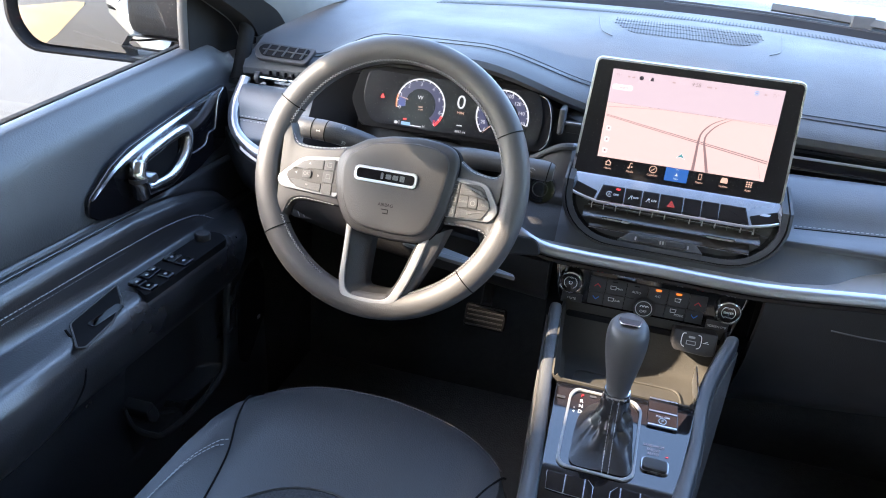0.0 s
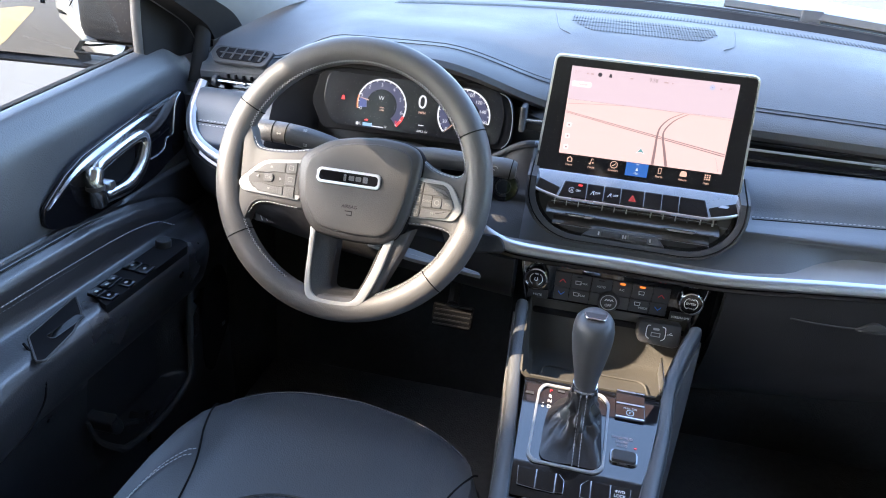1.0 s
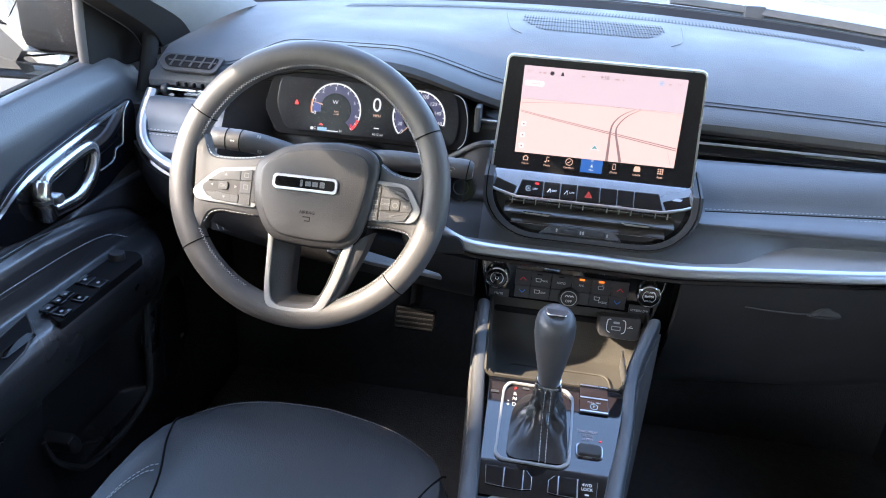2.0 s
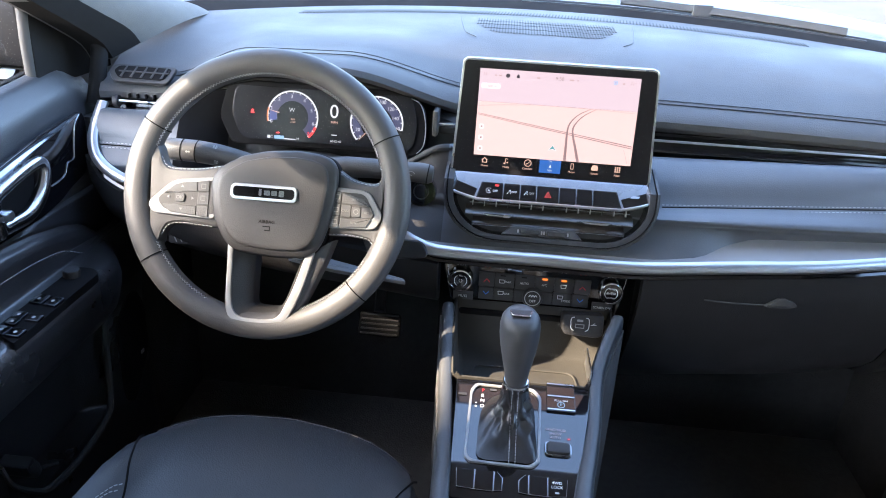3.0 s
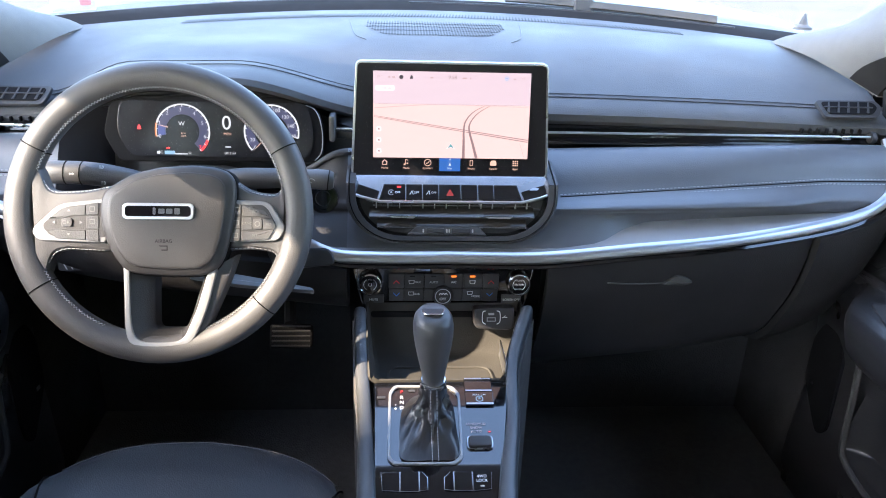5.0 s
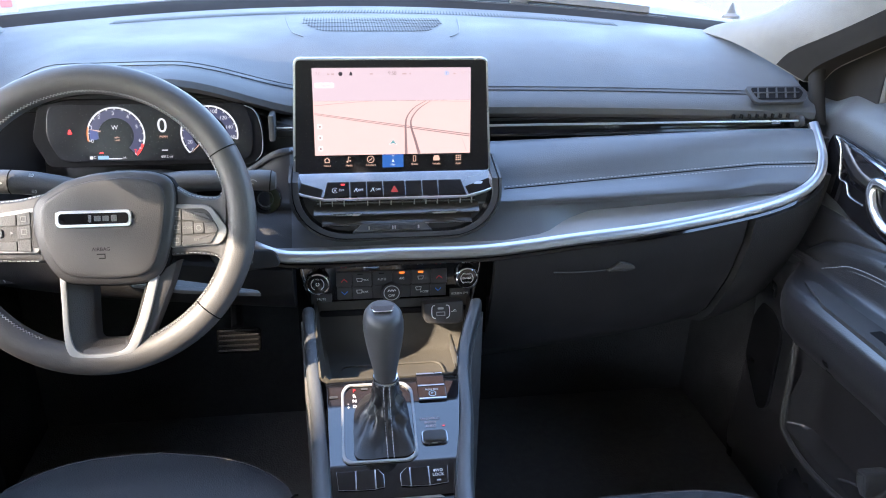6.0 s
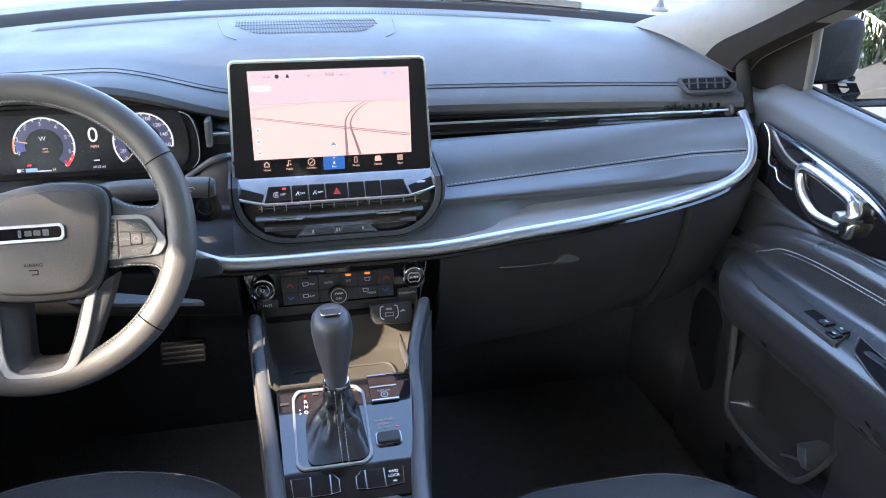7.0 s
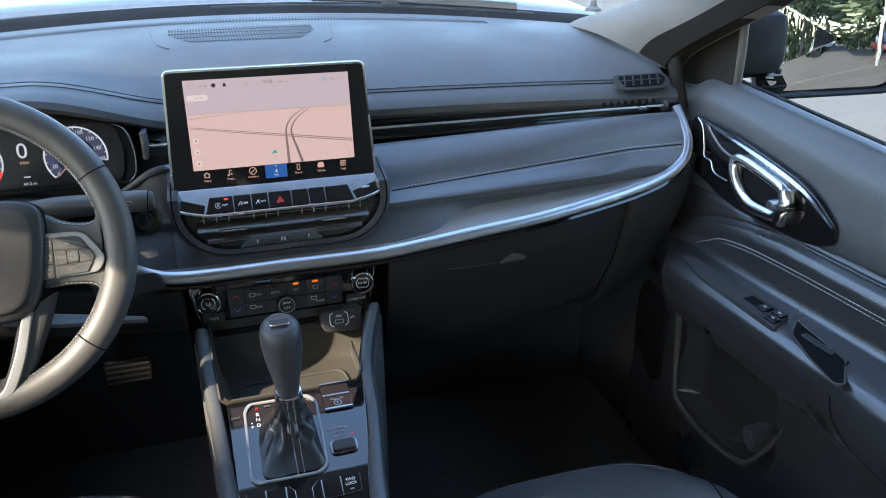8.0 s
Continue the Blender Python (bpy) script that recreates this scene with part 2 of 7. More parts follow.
def stitches(points, length=0.0045, gap=0.003, r=0.0006, bm=None, lift=(0, 0, 0)):
    """Short threads laid one after the other along a line."""
    bm = bm or bmesh.new()
    pts = [Vector(p) + Vector(lift) for p in points]
    run, at = 0.0, 0.0
    for a, b in zip(pts, pts[1:]):
        d = (b - a).length
        if d < 1e-7:
            continue
        w = (b - a) / d
        while at < run + d:
            p = a + w * (at - run)
            side = w.cross(Vector((0, 0, 1)))
            side = side.normalized() if side.length > 1e-4 else Vector((1, 0, 0))
            over = side.cross(w)
            q = p + w * length
            ends = [[bm.verts.new(c + side * (r * x) + over * (r * y)) for x, y in ((1, 0), (0, 1), (-1, 0), (0, -1))] for c in (p, q)]
            for i in range(4):
                bm.faces.new((ends[0][i], ends[0][(i + 1) % 4], ends[1][(i + 1) % 4], ends[1][i]))
            bm.faces.new(ends[0])
            bm.faces.new(ends[1])
            at += length + gap
        run += d
    return bm


def words(text, size, m, mat, parent, align="CENTER"):
    """Lettering with the built-in font, raised a hair above its surface."""
    c = bpy.data.curves.new("lettering", "FONT")
    c.body, c.size, c.align_x, c.align_y, c.extrude = text, size, align, "CENTER", 0.0001
    tmp = bpy.data.objects.new("lettering", c)
    scene.collection.objects.link(tmp)
    bpy.context.view_layer.update()
    me = bpy.data.meshes.new_from_object(tmp)
    bpy.data.objects.remove(tmp)
    me.transform(m)
    me.materials.clear()
    me.materials.append(mat)
    ob = new("lettering", me)
    ob.parent = parent
    root = parent
    while root.parent:
        root = root.parent
    if root == parent:
        ob.matrix_parent_inverse = Matrix.Translation(-Vector(parent.location))
    return ob


def shift(m, x, y, z=0.0):
    return m @ Matrix.Translation((x, y, z))


# ---- the cabin's shell and what lies outside ----
FLOOR = 0.15


def ground_material():
    m = material("worn_asphalt", (0.041, 0.042, 0.043), 0.9, grain=0.5, grain_scale=60, patch=0.3, patch_scale=0.12, spec=0.2, tint=(0.070, 0.062, 0.053))
    return m


gr = bmesh.new()
grid([[(x, y, -0.30) for x in (-900, -30, -6, 0, 6, 30, 900)] for y in (-900, -30, -6, 0, 6, 30, 900)], bm=gr)
alone("ground", gr, ground_material(), "pale sunlit worn asphalt of the car park", "ground", "structure")

alone("floor", box((-0.72, -1.3, FLOOR - 0.04), (0.72, 1.5, FLOOR)), CARPET, "black carpeted cabin floor", "floor", "structure")
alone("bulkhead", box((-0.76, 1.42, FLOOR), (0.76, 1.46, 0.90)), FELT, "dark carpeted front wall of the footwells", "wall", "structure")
alone("roof", box((-0.74, -1.3, 1.33), (0.74, 0.90, 1.37), 0.01), HEADLINER, "grey fabric-lined car roof", "roof", "structure")
alone("wall_back", box((-0.76, -1.34, FLOOR), (0.76, -1.30, 0.95)), HARD, "dark trim wall behind the rear seats", "wall", "structure")
for s in (-1, 1):
    w = box((s * 0.74, -1.3, FLOOR), (s * 0.79, 0.05, 0.86))
    box((s * 0.74, 0.15, 0.80), (s * 0.79, 0.40, 1.33), bm=w)
    box((s * 0.745, 0.30, 0.80), (s * 0.785, 0.53, 1.00), bm=w)
    box((s * 0.73, -1.3, 1.225), (s * 0.79, 0.62, 1.33), bm=w)
    alone("wall_left" if s < 0 else "wall_right", w, HARD, "dark trimmed cabin side with its door post", "wall", "structure")


# ---- dashboard ----
def hoodn(x):
    return (0.0 if x > -0.10 else step(0.10, 0.31, -x)) * (1 - step(0.45, 0.60, -x))


def cowl_y(x):
    return 1.64 - 0.45 * x * x


TOP_Z = [(1.147, 0.920), (1.18, 0.937), (1.24, 0.960), (1.32, 0.981), (1.40, 0.988), (1.46, 0.990), (1.64, 0.998)]


def top_z(x, y):
    g = hoodn(x)
    return table(y, TOP_Z) - 0.012 * (x / 0.6) ** 2 + 0.047 * g * (1 - step(1.12, 1.36, y))


def top_rows(x):
    g = hoodn(x)
    drop = 0.012 * (x / 0.6) ** 2
    front = [(1.150 - 0.03 * g, 0.880 + 0.055 * g), (1.130 - 0.070 * g, 0.882 + 0.062 * g), (1.119 - 0.078 * g, 0.890 + 0.064 * g),
             (1.118 - 0.072 * g, 0.900 + 0.062 * g), (1.126 - 0.06 * g, 0.911 + 0.057 * g), (1.147 - 0.045 * g, 0.920 + 0.050 * g)]
    pts = [(x, y, z - drop) for y, z in front]
    y0, y1 = 1.147 - 0.045 * g, cowl_y(x)
    for f in (0.06, 0.14, 0.24, 0.36, 0.5, 0.62, 0.74, 0.86, 1.0):
        y = lerp(y0, y1, f)
        pts.append((x, y, top_z(x, y)))
    return pts


dash = thing("dashboard", (0, 1.2, FLOOR), "black soft-touch dashboard with stitched leather and chrome trim", "dashboard")
XS = [-0.705 + 1.41 * i / 80 for i in range(81)]
part("top_pad", thick(grid([top_rows(x) for x in XS]), -0.012), TOP, dash, "soft grained top pad with raised dial hood")

# seam along the front edge of the top pad: a groove with a row of dark thread on each side
for off, nm in ((0.000, "seam"),):
    line = [Vector(top_rows(x)[5]) + Vector((0, 0.0, 0.0012)) for x in XS if -0.60 < x < 0.60]
    part(nm, tube(line, 0.0009, 6), HARD, dash)
    line2 = [p + Vector((0, 0.007, 0.0038)) for p in line]
    part(nm, tube(line2, 0.0008, 6), HARD, dash)


def lower_front(x):
    """The leather face of the dash at x: from the vent strip down to the chrome strip."""
    a = abs(x)
    f = min(1.0, max(0.0, (a - 0.16) / 0.42))
    top = (1.104, 0.845 + 0.016 * f)
    rows = [top, (1.094 - 0.004 * f, 0.852 + 0.013 * f), (1.078, 0.849 + 0.013 * f), (1.050 + 0.012 * f, 0.828 + 0.014 * f),
            (1.024 + 0.028 * f, 0.798 + 0.020 * f), (1.000 + 0.022 * f + 0.012 * step(0.50, 0.60, a), 0.789 + 0.006 * f),
            (1.000 + 0.024 * f + 0.010 * step(0.50, 0.60, a), 0.782 + 0.004 * f), (1.000 + 0.024 * f + 0.014 * step(0.18, 0.28, a), 0.772 + 0.002 * f),
            (table(a, [(0.16, 0.975), (0.22, 0.986), (0.26, 1.010), (0.3, 1.025), (0.58, 1.052)]), table(a, [(0.16, 0.736), (0.22, 0.740), (0.26, 0.753), (0.3, 0.760), (0.58, 0.765)]))]
    if -0.25 < x < -0.10:
        # the upright pod beside the steering column, whose shoulder falls away from the screen
        k, w = step(0.10, 0.16, -x), step(0.150, 0.225, -x)
        rows = [(lerp(y, 1.010 + 0.30 * (z - 0.76), 0.85 * k * step(0.740, 0.775, z)), z + 0.008 * k * step(0.80, 0.85, z) - 0.036 * w * step(0.75, 0.85, z)) for y, z in rows]
    return rows


def chrome_path(s):
    return [(s * x, y, z) for x, y, z in ((0.000, 0.961, 0.728), (0.100, 0.961, 0.727), (0.161, 0.962, 0.729), (0.270, 0.970, 0.737), (0.382, 0.979, 0.744),
                                         (0.490, 0.992, 0.755), (0.581, 1.008, 0.766), (0.640, 1.021, 0.780), (0.674, 1.034, 0.800), (0.688, 1.052, 0.825), (0.690, 1.075, 0.850), (0.688, 1.095, 0.873))]


pod_x = [-0.22 + 0.075 * i / 10 for i in range(11)]
part("column_pod", thick(grid([spline([(x, y, z) for y, z in lower_front(x)], 26) for x in pod_x]), -0.01), HARD, dash, "dark upright pod beside the steering column")
xs = [-0.145 + 0.825 * i / 60 for i in range(61)]
part("leather_face", thick(grid([spline([(x, y, z) for y, z in lower_front(x)], 26) for x in xs]), -0.01), LEATHER, dash, "padded black leather face with double stitching")
xl = [-0.685 + 0.135 * i / 16 for i in range(17)]
part("leather_face", thick(grid([spline([(x, y, z) for y, z in lower_front(x)], 26) for x in xl]), -0.01), LEATHER, dash, "padded black leather face with double stitching")

cheek = []
for i in range(13):
    f = i / 12
    x = lerp(-0.552, -0.488, f)
    cheek.append([(x, lerp(1.070, 1.095, f) + 0.0 * f, 0.905), (x, lerp(1.062, 1.092, f), 0.870), (x, lerp(1.040, 1.086, f ** 1.5), 0.835), (x, lerp(1.018, 1.075, f ** 1.5), 0.800), (x, lerp(0.995, 1.06, f), 0.765)])
# the cheek's shade is put into its near-black colour
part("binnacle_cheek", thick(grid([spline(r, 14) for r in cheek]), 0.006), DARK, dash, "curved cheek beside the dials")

# the pale shelf between the leather and the chrome
full = spline(chrome_path(1), 60)


def chrome_at(x):
    a = abs(x)
    rows = [(p.x, p) for p in full[:48]]
    for (u, p), (v, q) in zip(rows, rows[1:]):
        if u <= a <= v:
            return p.lerp(q, (a - u) / max(1e-9, v - u))
    return full[47] if a > rows[-1][0] else full[0]


shelf_x = [-0.22 + 0.895 * i / 50 for i in range(51)]
part("shelf", thick(grid([[(x, lower_front(x)[-1][0] + 0.004, lower_front(x)[-1][1] + 0.001), (x, chrome_at(x).y + 0.004, chrome_at(x).z + 0.006)] for x in shelf_x]), -0.006), SHELF, dash, "satin grey shelf below the leather")

# chrome strip: a bar with a broad face, swept across the whole dash and up at both ends
both = [Vector((-p.x, p.y, p.z + 0.030 * step(0.15, 0.25, p.x) * (1 - step(0.28, 0.42, p.x)))) for p in reversed(full[1:])] + full
rail = []
for i, p in enumerate(both):
    t = (both[min(i + 1, len(both) - 1)] - both[max(i - 1, 0)]).normalized()
    out = Vector((0, -0.80, 0.60))
    out = (out - t * out.dot(t)).normalized()
    rail.append((p, out.cross(t).normalized(), out))
SECTION = [(-0.0085, -0.004), (0.0085, -0.004), (0.0088, 0.002), (0.004, 0.0048), (-0.002, 0.0052), (-0.0075, 0.002)]
part("chrome_strip", ribbon(rail, SECTION), STRIP, dash, "bright chrome strip swept across the dashboard")
under = [(p + Vector((0, 0.004, -0.0125)), s, o) for p, s, o in rail[12:-12]]
part("trim_strip", ribbon(under, [(-0.006, -0.004), (0.006, -0.004), (0.006, 0.002), (-0.006, 0.002)]), PIANO, dash, "gloss black strip under the chrome")

# double stitching on the leather
for span in ((0.165, 0.676), (-0.68, -0.555)):
    for dz, mat in ((0.0026, THREAD), (-0.0034, THREAD)):
        ln = []
        for i in range(60):
            x = lerp(span[0], span[1], i / 59)
            y, z = lower_front(x)[4]
            ln.append((x, y - 0.0009 + dz * 0.87, z + dz))
        part("stitching", stitches(ln, 0.0036, 0.0024, 0.00042), mat, dash)
    ln = [(x, lower_front(x)[4][0] + 0.0002, lower_front(x)[4][1] - 0.0002) for x in [lerp(span[0], span[1], i / 40) for i in range(41)]]
    part("seam", tube([(p[0], p[1] - 0.0008, p[2]) for p in ln], 0.0010, 6), DARK, dash)

# gloss black vent strip with its chrome blade, both sides
for s, x0, x1 in ((1, 0.14, 0.69), (-1, 0.50, 0.69)):
    bm = bmesh.new()
    grid([[(s * x, 1.128, 0.850), (s * x, 1.130, 0.895)] for x in (x0, x1)], bm=bm)
    part("vent_strip", thick(bm, 0.01), PIANO, dash, "gloss black vent strip")
    part("lower_lip", box((min(s * x0, s * x1), 1.098, 0.858), (max(s * x0, s * x1), 1.13, 0.862), 0.001), PIANO, dash)
    part("chrome_blade", box((min(s * x0, s * 0.676), 1.1045, 0.8718), (max(s * x0, s * 0.676), 1.1085, 0.8752), 0.0012), SATIN, dash, "thin chrome blade")
    slot = bmesh.new()
    for i in range(8):
        x = s * (0.560 + 0.0135 * i)
        box((x - 0.0011, 1.112, 0.8765), (x + 0.0011, 1.127, 0.8835), 0.0004, slot)
    part("vent_core", slot, DARK, dash)
    part("vent_thumbwheel", turned([(0.0, -0.004), (0.009, -0.004), (0.0098, -0.002), (0.0098, 0.002), (0.009, 0.004), (0.0, 0.004)], axes((s * 0.672, 1.108, 0.872), (0, 1, 0), (0, 0, 1)), 20), HARD, dash)
    part("vent_tab", box((s * 0.6245 - 0.008, 1.098, 0.8705), (s * 0.6245 + 0.008, 1.108, 0.8765), 0.0015), CHROME, dash)

# small demister vents let into the top at both ends
for s in (-1, 1):
    base = axes((s * 0.631, 1.128, 0.913), (s, 0, 0), (0, 0.74, 0.67)) if s > 0 else axes((s * 0.631, 1.128, 0.913), (1, 0, 0), (0, 0.74, 0.67))
    shape = soften([(-0.050, 0.014), (0.050, 0.014), (0.058, 0.0), (0.046, -0.019), (-0.040, -0.019)] if s > 0 else
                   [(0.050, 0.014), (-0.050, 0.014), (-0.058, 0.0), (-0.046, -0.019), (0.040, -0.019)], 0.008)
    vent = part("demister_vent", plate(shape, 0.0055, shift(base, 0, 0, -0.002), 0.0015), HARD, dash, "small slatted demister vent")
    inner = [(x * 0.84, y * 0.68) for x, y in shape]
    # dark plate on the vent's face, painting the shade of its opening
    part("vent_hole", plate(inner, 0.0012, shift(base, 0, 0, 0.0036)), DARK, vent)
    for row in (-0.0012,):
        part("slat", box((-0.040, row - 0.0009, 0.0046), (0.040, row + 0.0009, 0.0066), 0.0004, m=base), HARD, vent)
    for i in range(5):
        x = -0.032 + 0.016 * i
        part("fin", plate([(x - 0.0040, -0.0115), (x - 0.0005, -0.0115), (x + 0.0040, 0.0085), (x + 0.0020, 0.0085)], 0.0016, shift(base, 0, 0, 0.0047)), HARD, vent)

# defroster: wide slatted outlet in the middle, speaker-like ribs along the glass
# no openings are cut: thin strips carry the slots' shade in their colour
slot_shades = bmesh.new()
for i in range(50):
    x = -0.130 + 0.250 * i / 49
    near = 1.345 + 0.07 * max(0.0, abs(x + 0.005) / 0.125 - 0.62) ** 2 / 0.15
    for k in range(4):
        a, b = 1.345 + 0.034 * k, 1.345 + 0.034 * k + 0.028
        if b < near + 0.01:
            continue
        a = max(a, near)
        q = [slot_shades.verts.new((u, v, top_z(u, v) + 0.0016)) for u, v in ((x - 0.0013, a), (x + 0.0013, a), (x + 0.0013, b), (x - 0.0013, b))]
        slot_shades.faces.new(q)
grille = tagged(part("defroster_grille", thick(slot_shades, 0.0008), RIB_SHADE, dash, "fine defroster outlet, its slots drawn as dark strips"), kind="stuff")
for s in (-1, 1):
    ln = [(s * 0.162 - 0.003, 1.48), (s * 0.157 - 0.003, 1.43), (s * 0.150 - 0.003, 1.37), (s * 0.142 - 0.003, 1.33), (s * 0.125 - 0.003, 1.31)]
    part("grille_seam", tube(spline([(x, y, top_z(x, y) + 0.0012) for x, y in ln], 16), 0.0007, 6), HARD, dash)
strip = bmesh.new()
for i in range(150):
    x = -0.47 + 0.94 * i / 149
    y = cowl_y(x)
    old = None
    for k in range(5):
        v = y - 0.098 + 0.009 * k
        pair = [strip.verts.new((x + e + 0.001 * k, v, top_z(x + e + 0.001 * k, v) + 0.0018)) for e in (-0.0013, 0.0013)]
        if old:
            strip.faces.new((old[0], old[1], pair[1], pair[0]))
        old = pair
tagged(part("defroster_slot", thick(strip, 0.0006), RIB_SHADE, dash), kind="stuff")
# knee panel, lower dash and the glove box
def knee_rows(x):
    c = chrome_at(x)
    if x < 0:
        return [(x, c.y + 0.004, c.z - 0.016), (x, c.y + 0.006, c.z - 0.035), (x, c.y + 0.012, c.z - 0.060), (x, c.y + 0.04, c.z - 0.085), (x, c.y + 0.12, c.z - 0.10), (x, c.y + 0.40, c.z - 0.10)]
    return [(x, c.y + 0.004, c.z - 0.016), (x, c.y + 0.006, c.z - 0.035), (x, c.y + 0.014, c.z - 0.075), (x, c.y + 0.05, c.z - 0.16), (x, c.y + 0.14, c.z - 0.26), (x, c.y + 0.40, c.z - 0.30)]


for a, b, nm, lab in ((-0.69, -0.145, "knee_panel", "dark knee panel below the steering column"), (0.145, 0.553, "glovebox_lid", "closed dark glovebox lid"), (0.556, 0.70, "end_panel", "dark lower dash end")):
    xx = [lerp(a, b, i / 20) for i in range(21)]
    lid = part(nm, thick(grid([spline(knee_rows(x), 18) for x in xx]), -0.012), GLOVE, dash, lab)
    if nm == "glovebox_lid":
        pull = part("glovebox_handle", plate(soften([(0.000, 0.000), (0.020, 0.0125), (0.027, 0.0130), (0.042, 0.0075), (0.047, 0.001), (0.035, -0.003), (0.012, -0.002)], 0.003), 0.006, axes((0.3185, 0.979, 0.679), (1, 0.03, 0.03), (0, 0.1, 1)), 0.002), POST, lid, "recessed glovebox pull")
        part("handle_slot", tube(spline([(0.2357, 0.9745, 0.6815), (0.272, 0.9760, 0.6795), (0.310, 0.9790, 0.6790), (0.335, 0.9815, 0.6800)], 16), 0.0012, 6), POST, pull)
# added filler box, coloured near-black as the shade behind the panel
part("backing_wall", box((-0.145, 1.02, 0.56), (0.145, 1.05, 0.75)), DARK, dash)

# ---- binnacle ----
cluster = thing("instrument_cluster", (-0.335, 1.08, 0.83), "dark digital instrument cluster with lit round dials", "instrument cluster")
CL = axes((-0.335, 1.078, 0.880), (1, 0, 0), (0, 0.20, 0.98))
binnacle = [[(x, top_rows(x)[0][1] + 0.004, top_rows(x)[0][2] + 0.002), (x, 1.112, top_rows(x)[0][2] - 0.006), (x, 1.116, 0.885), (x, 1.116, 0.850), (x, 1.112, 0.800)] for x in [-0.56 + 0.43 * i / 30 for i in range(31)]]
part("binnacle_wall", thick(grid(binnacle), 0.004), HARD, dash, "dark recess round the dials")
part("housing", plate(soften([(-0.150, 0.036), (-0.110, 0.045), (0.095, 0.045), (0.1334, 0.0345), (0.1458, 0.0250), (0.1540, -0.001), (0.1530, -0.034), (0.142, -0.0485), (-0.142, -0.050), (-0.162, -0.010)], 0.010), 0.012, shift(CL, 0, 0, -0.012), 0.003), DARK, cluster, "black display surround")
part("side_vent_frame", box((-0.1740, 1.075, 0.862), (-0.1655, 1.112, 0.9005), 0.003), SOFT, dash)
part("side_vent_frame", box((-0.1655, 1.092, 0.862), (-0.1330, 1.112, 0.874), 0.003), HARD, dash)
glass = part("screen", plate(soften([(-0.135, 0.038), (0.130, 0.038), (0.140, 0.0), (0.135, -0.042), (-0.125, -0.042), (-0.142, -0.005)], 0.014), 0.003, CL, 0.001), SCREEN_GLASS, cluster, "gloss black display glass")


# ---- steering wheel ----
wheel = thing("steering_wheel", (-0.362, 0.95, 0.78), "black leather steering wheel with silver spoke trim", "steering wheel")
TILT = radians(22)
WM = axes((-0.362, 0.872, 0.825), (1, 0, 0), (0, math.sin(TILT), math.cos(TILT)))


def on_wheel(x, y, z=0.0):
    return WM @ Vector((x, y, z))


RIM_R, RIM_T = 0.1668, 0.0178
rows = []
for i in range(120):
    a = 2 * math.pi * i / 120
    rad, mid = Vector((math.cos(a), math.sin(a), 0)), Vector((RIM_R * math.cos(a), RIM_R * math.sin(a), 0))
    swell = 1 + 0.03 * math.exp(-((math.degrees(a) - 200) / 30) ** 2) + 0.03 * math.exp(-((math.degrees(a) - 340) / 30) ** 2)
    ring = []
    for j in range(18):
        b = 2 * math.pi * j / 18
        ring.append(WM @ (mid + rad * (RIM_T * swell * math.cos(b)) + Vector((0, 0, 0.0165 * math.sin(b)))))
    rows.append(ring)
rim = part("rim", grid(rows, closed=True, wrap=True), RIM_HIDE, wheel, "thick leather-wrapped rim")
for ang in (28, 152, 213, 318):
    a = radians(ang)
    c = Vector((RIM_R * math.cos(a), RIM_R * math.sin(a), 0))
    r = Vector((math.cos(a), math.sin(a), 0))
    loop = [WM @ (c + r * (0.0186 * math.cos(2 * math.pi * j / 28)) + Vector((0, 0, 0.0167 * math.sin(2 * math.pi * j / 28)))) for j in range(28)]
    part("rim_seam", tube(loop, 0.0008, 5, closed=True), DARK, rim)
for a0, a1 in ((16, 162), (208, 246), (292, 332)):
    arc = []
    for i in range(int((a1 - a0) / 0.75)):
        a, b = radians(a0 + 0.75 * i), radians(28 if i % 2 else 38)
        r = RIM_R - 0.0189 * math.cos(b)
        arc.append(on_wheel(r * math.cos(a), r * math.sin(a), 0.0169 * math.sin(b)))
    part("stitching", tube(arc, 0.00055, 5), THREAD, rim, "pale cross stitching")

def spoke(top, low):
    """A leather spoke between an upper and a lower edge that both run from the hub out into the rim."""
    rows = []
    for p, q in zip(spline([(x, y, 0) for x, y in top], 26), spline([(x, y, 0) for x, y in low], 26)):
        rows.append([WM @ (p.lerp(q, f) + Vector((0, 0, z))) for f, z in ((0.03, -0.014), (0.0, -0.004), (0.02, 0.004), (0.07, 0.008), (0.2, 0.0095), (0.5, 0.010), (0.8, 0.0095), (0.93, 0.008), (0.98, 0.004), (1.0, -0.004), (0.97, -0.014))])
    return grid(rows, closed=True)


SPOKES = {-1: ([(-0.035, 0.034), (-0.060, 0.0325), (-0.0861, 0.0275), (-0.1175, 0.0258), (-0.1293, 0.0294), (-0.1352, 0.038), (-0.1415, 0.056), (-0.150, 0.066)],
               [(-0.035, -0.0485), (-0.065, -0.0483), (-0.090, -0.0472), (-0.1083, -0.0466), (-0.122, -0.0509), (-0.1289, -0.061), (-0.1335, -0.078), (-0.142, -0.090)]),
          1: ([(0.060, 0.050), (0.080, 0.045), (0.0932, 0.0385), (0.1113, 0.0282), (0.1352, 0.0245), (0.1450, 0.0300), (0.1470, 0.045), (0.152, 0.060)],
              [(0.060, -0.0456), (0.0851, -0.0456), (0.100, -0.0450), (0.1129, -0.0449), (0.1349, -0.0483), (0.1425, -0.0581), (0.1420, -0.075), (0.146, -0.088)])}
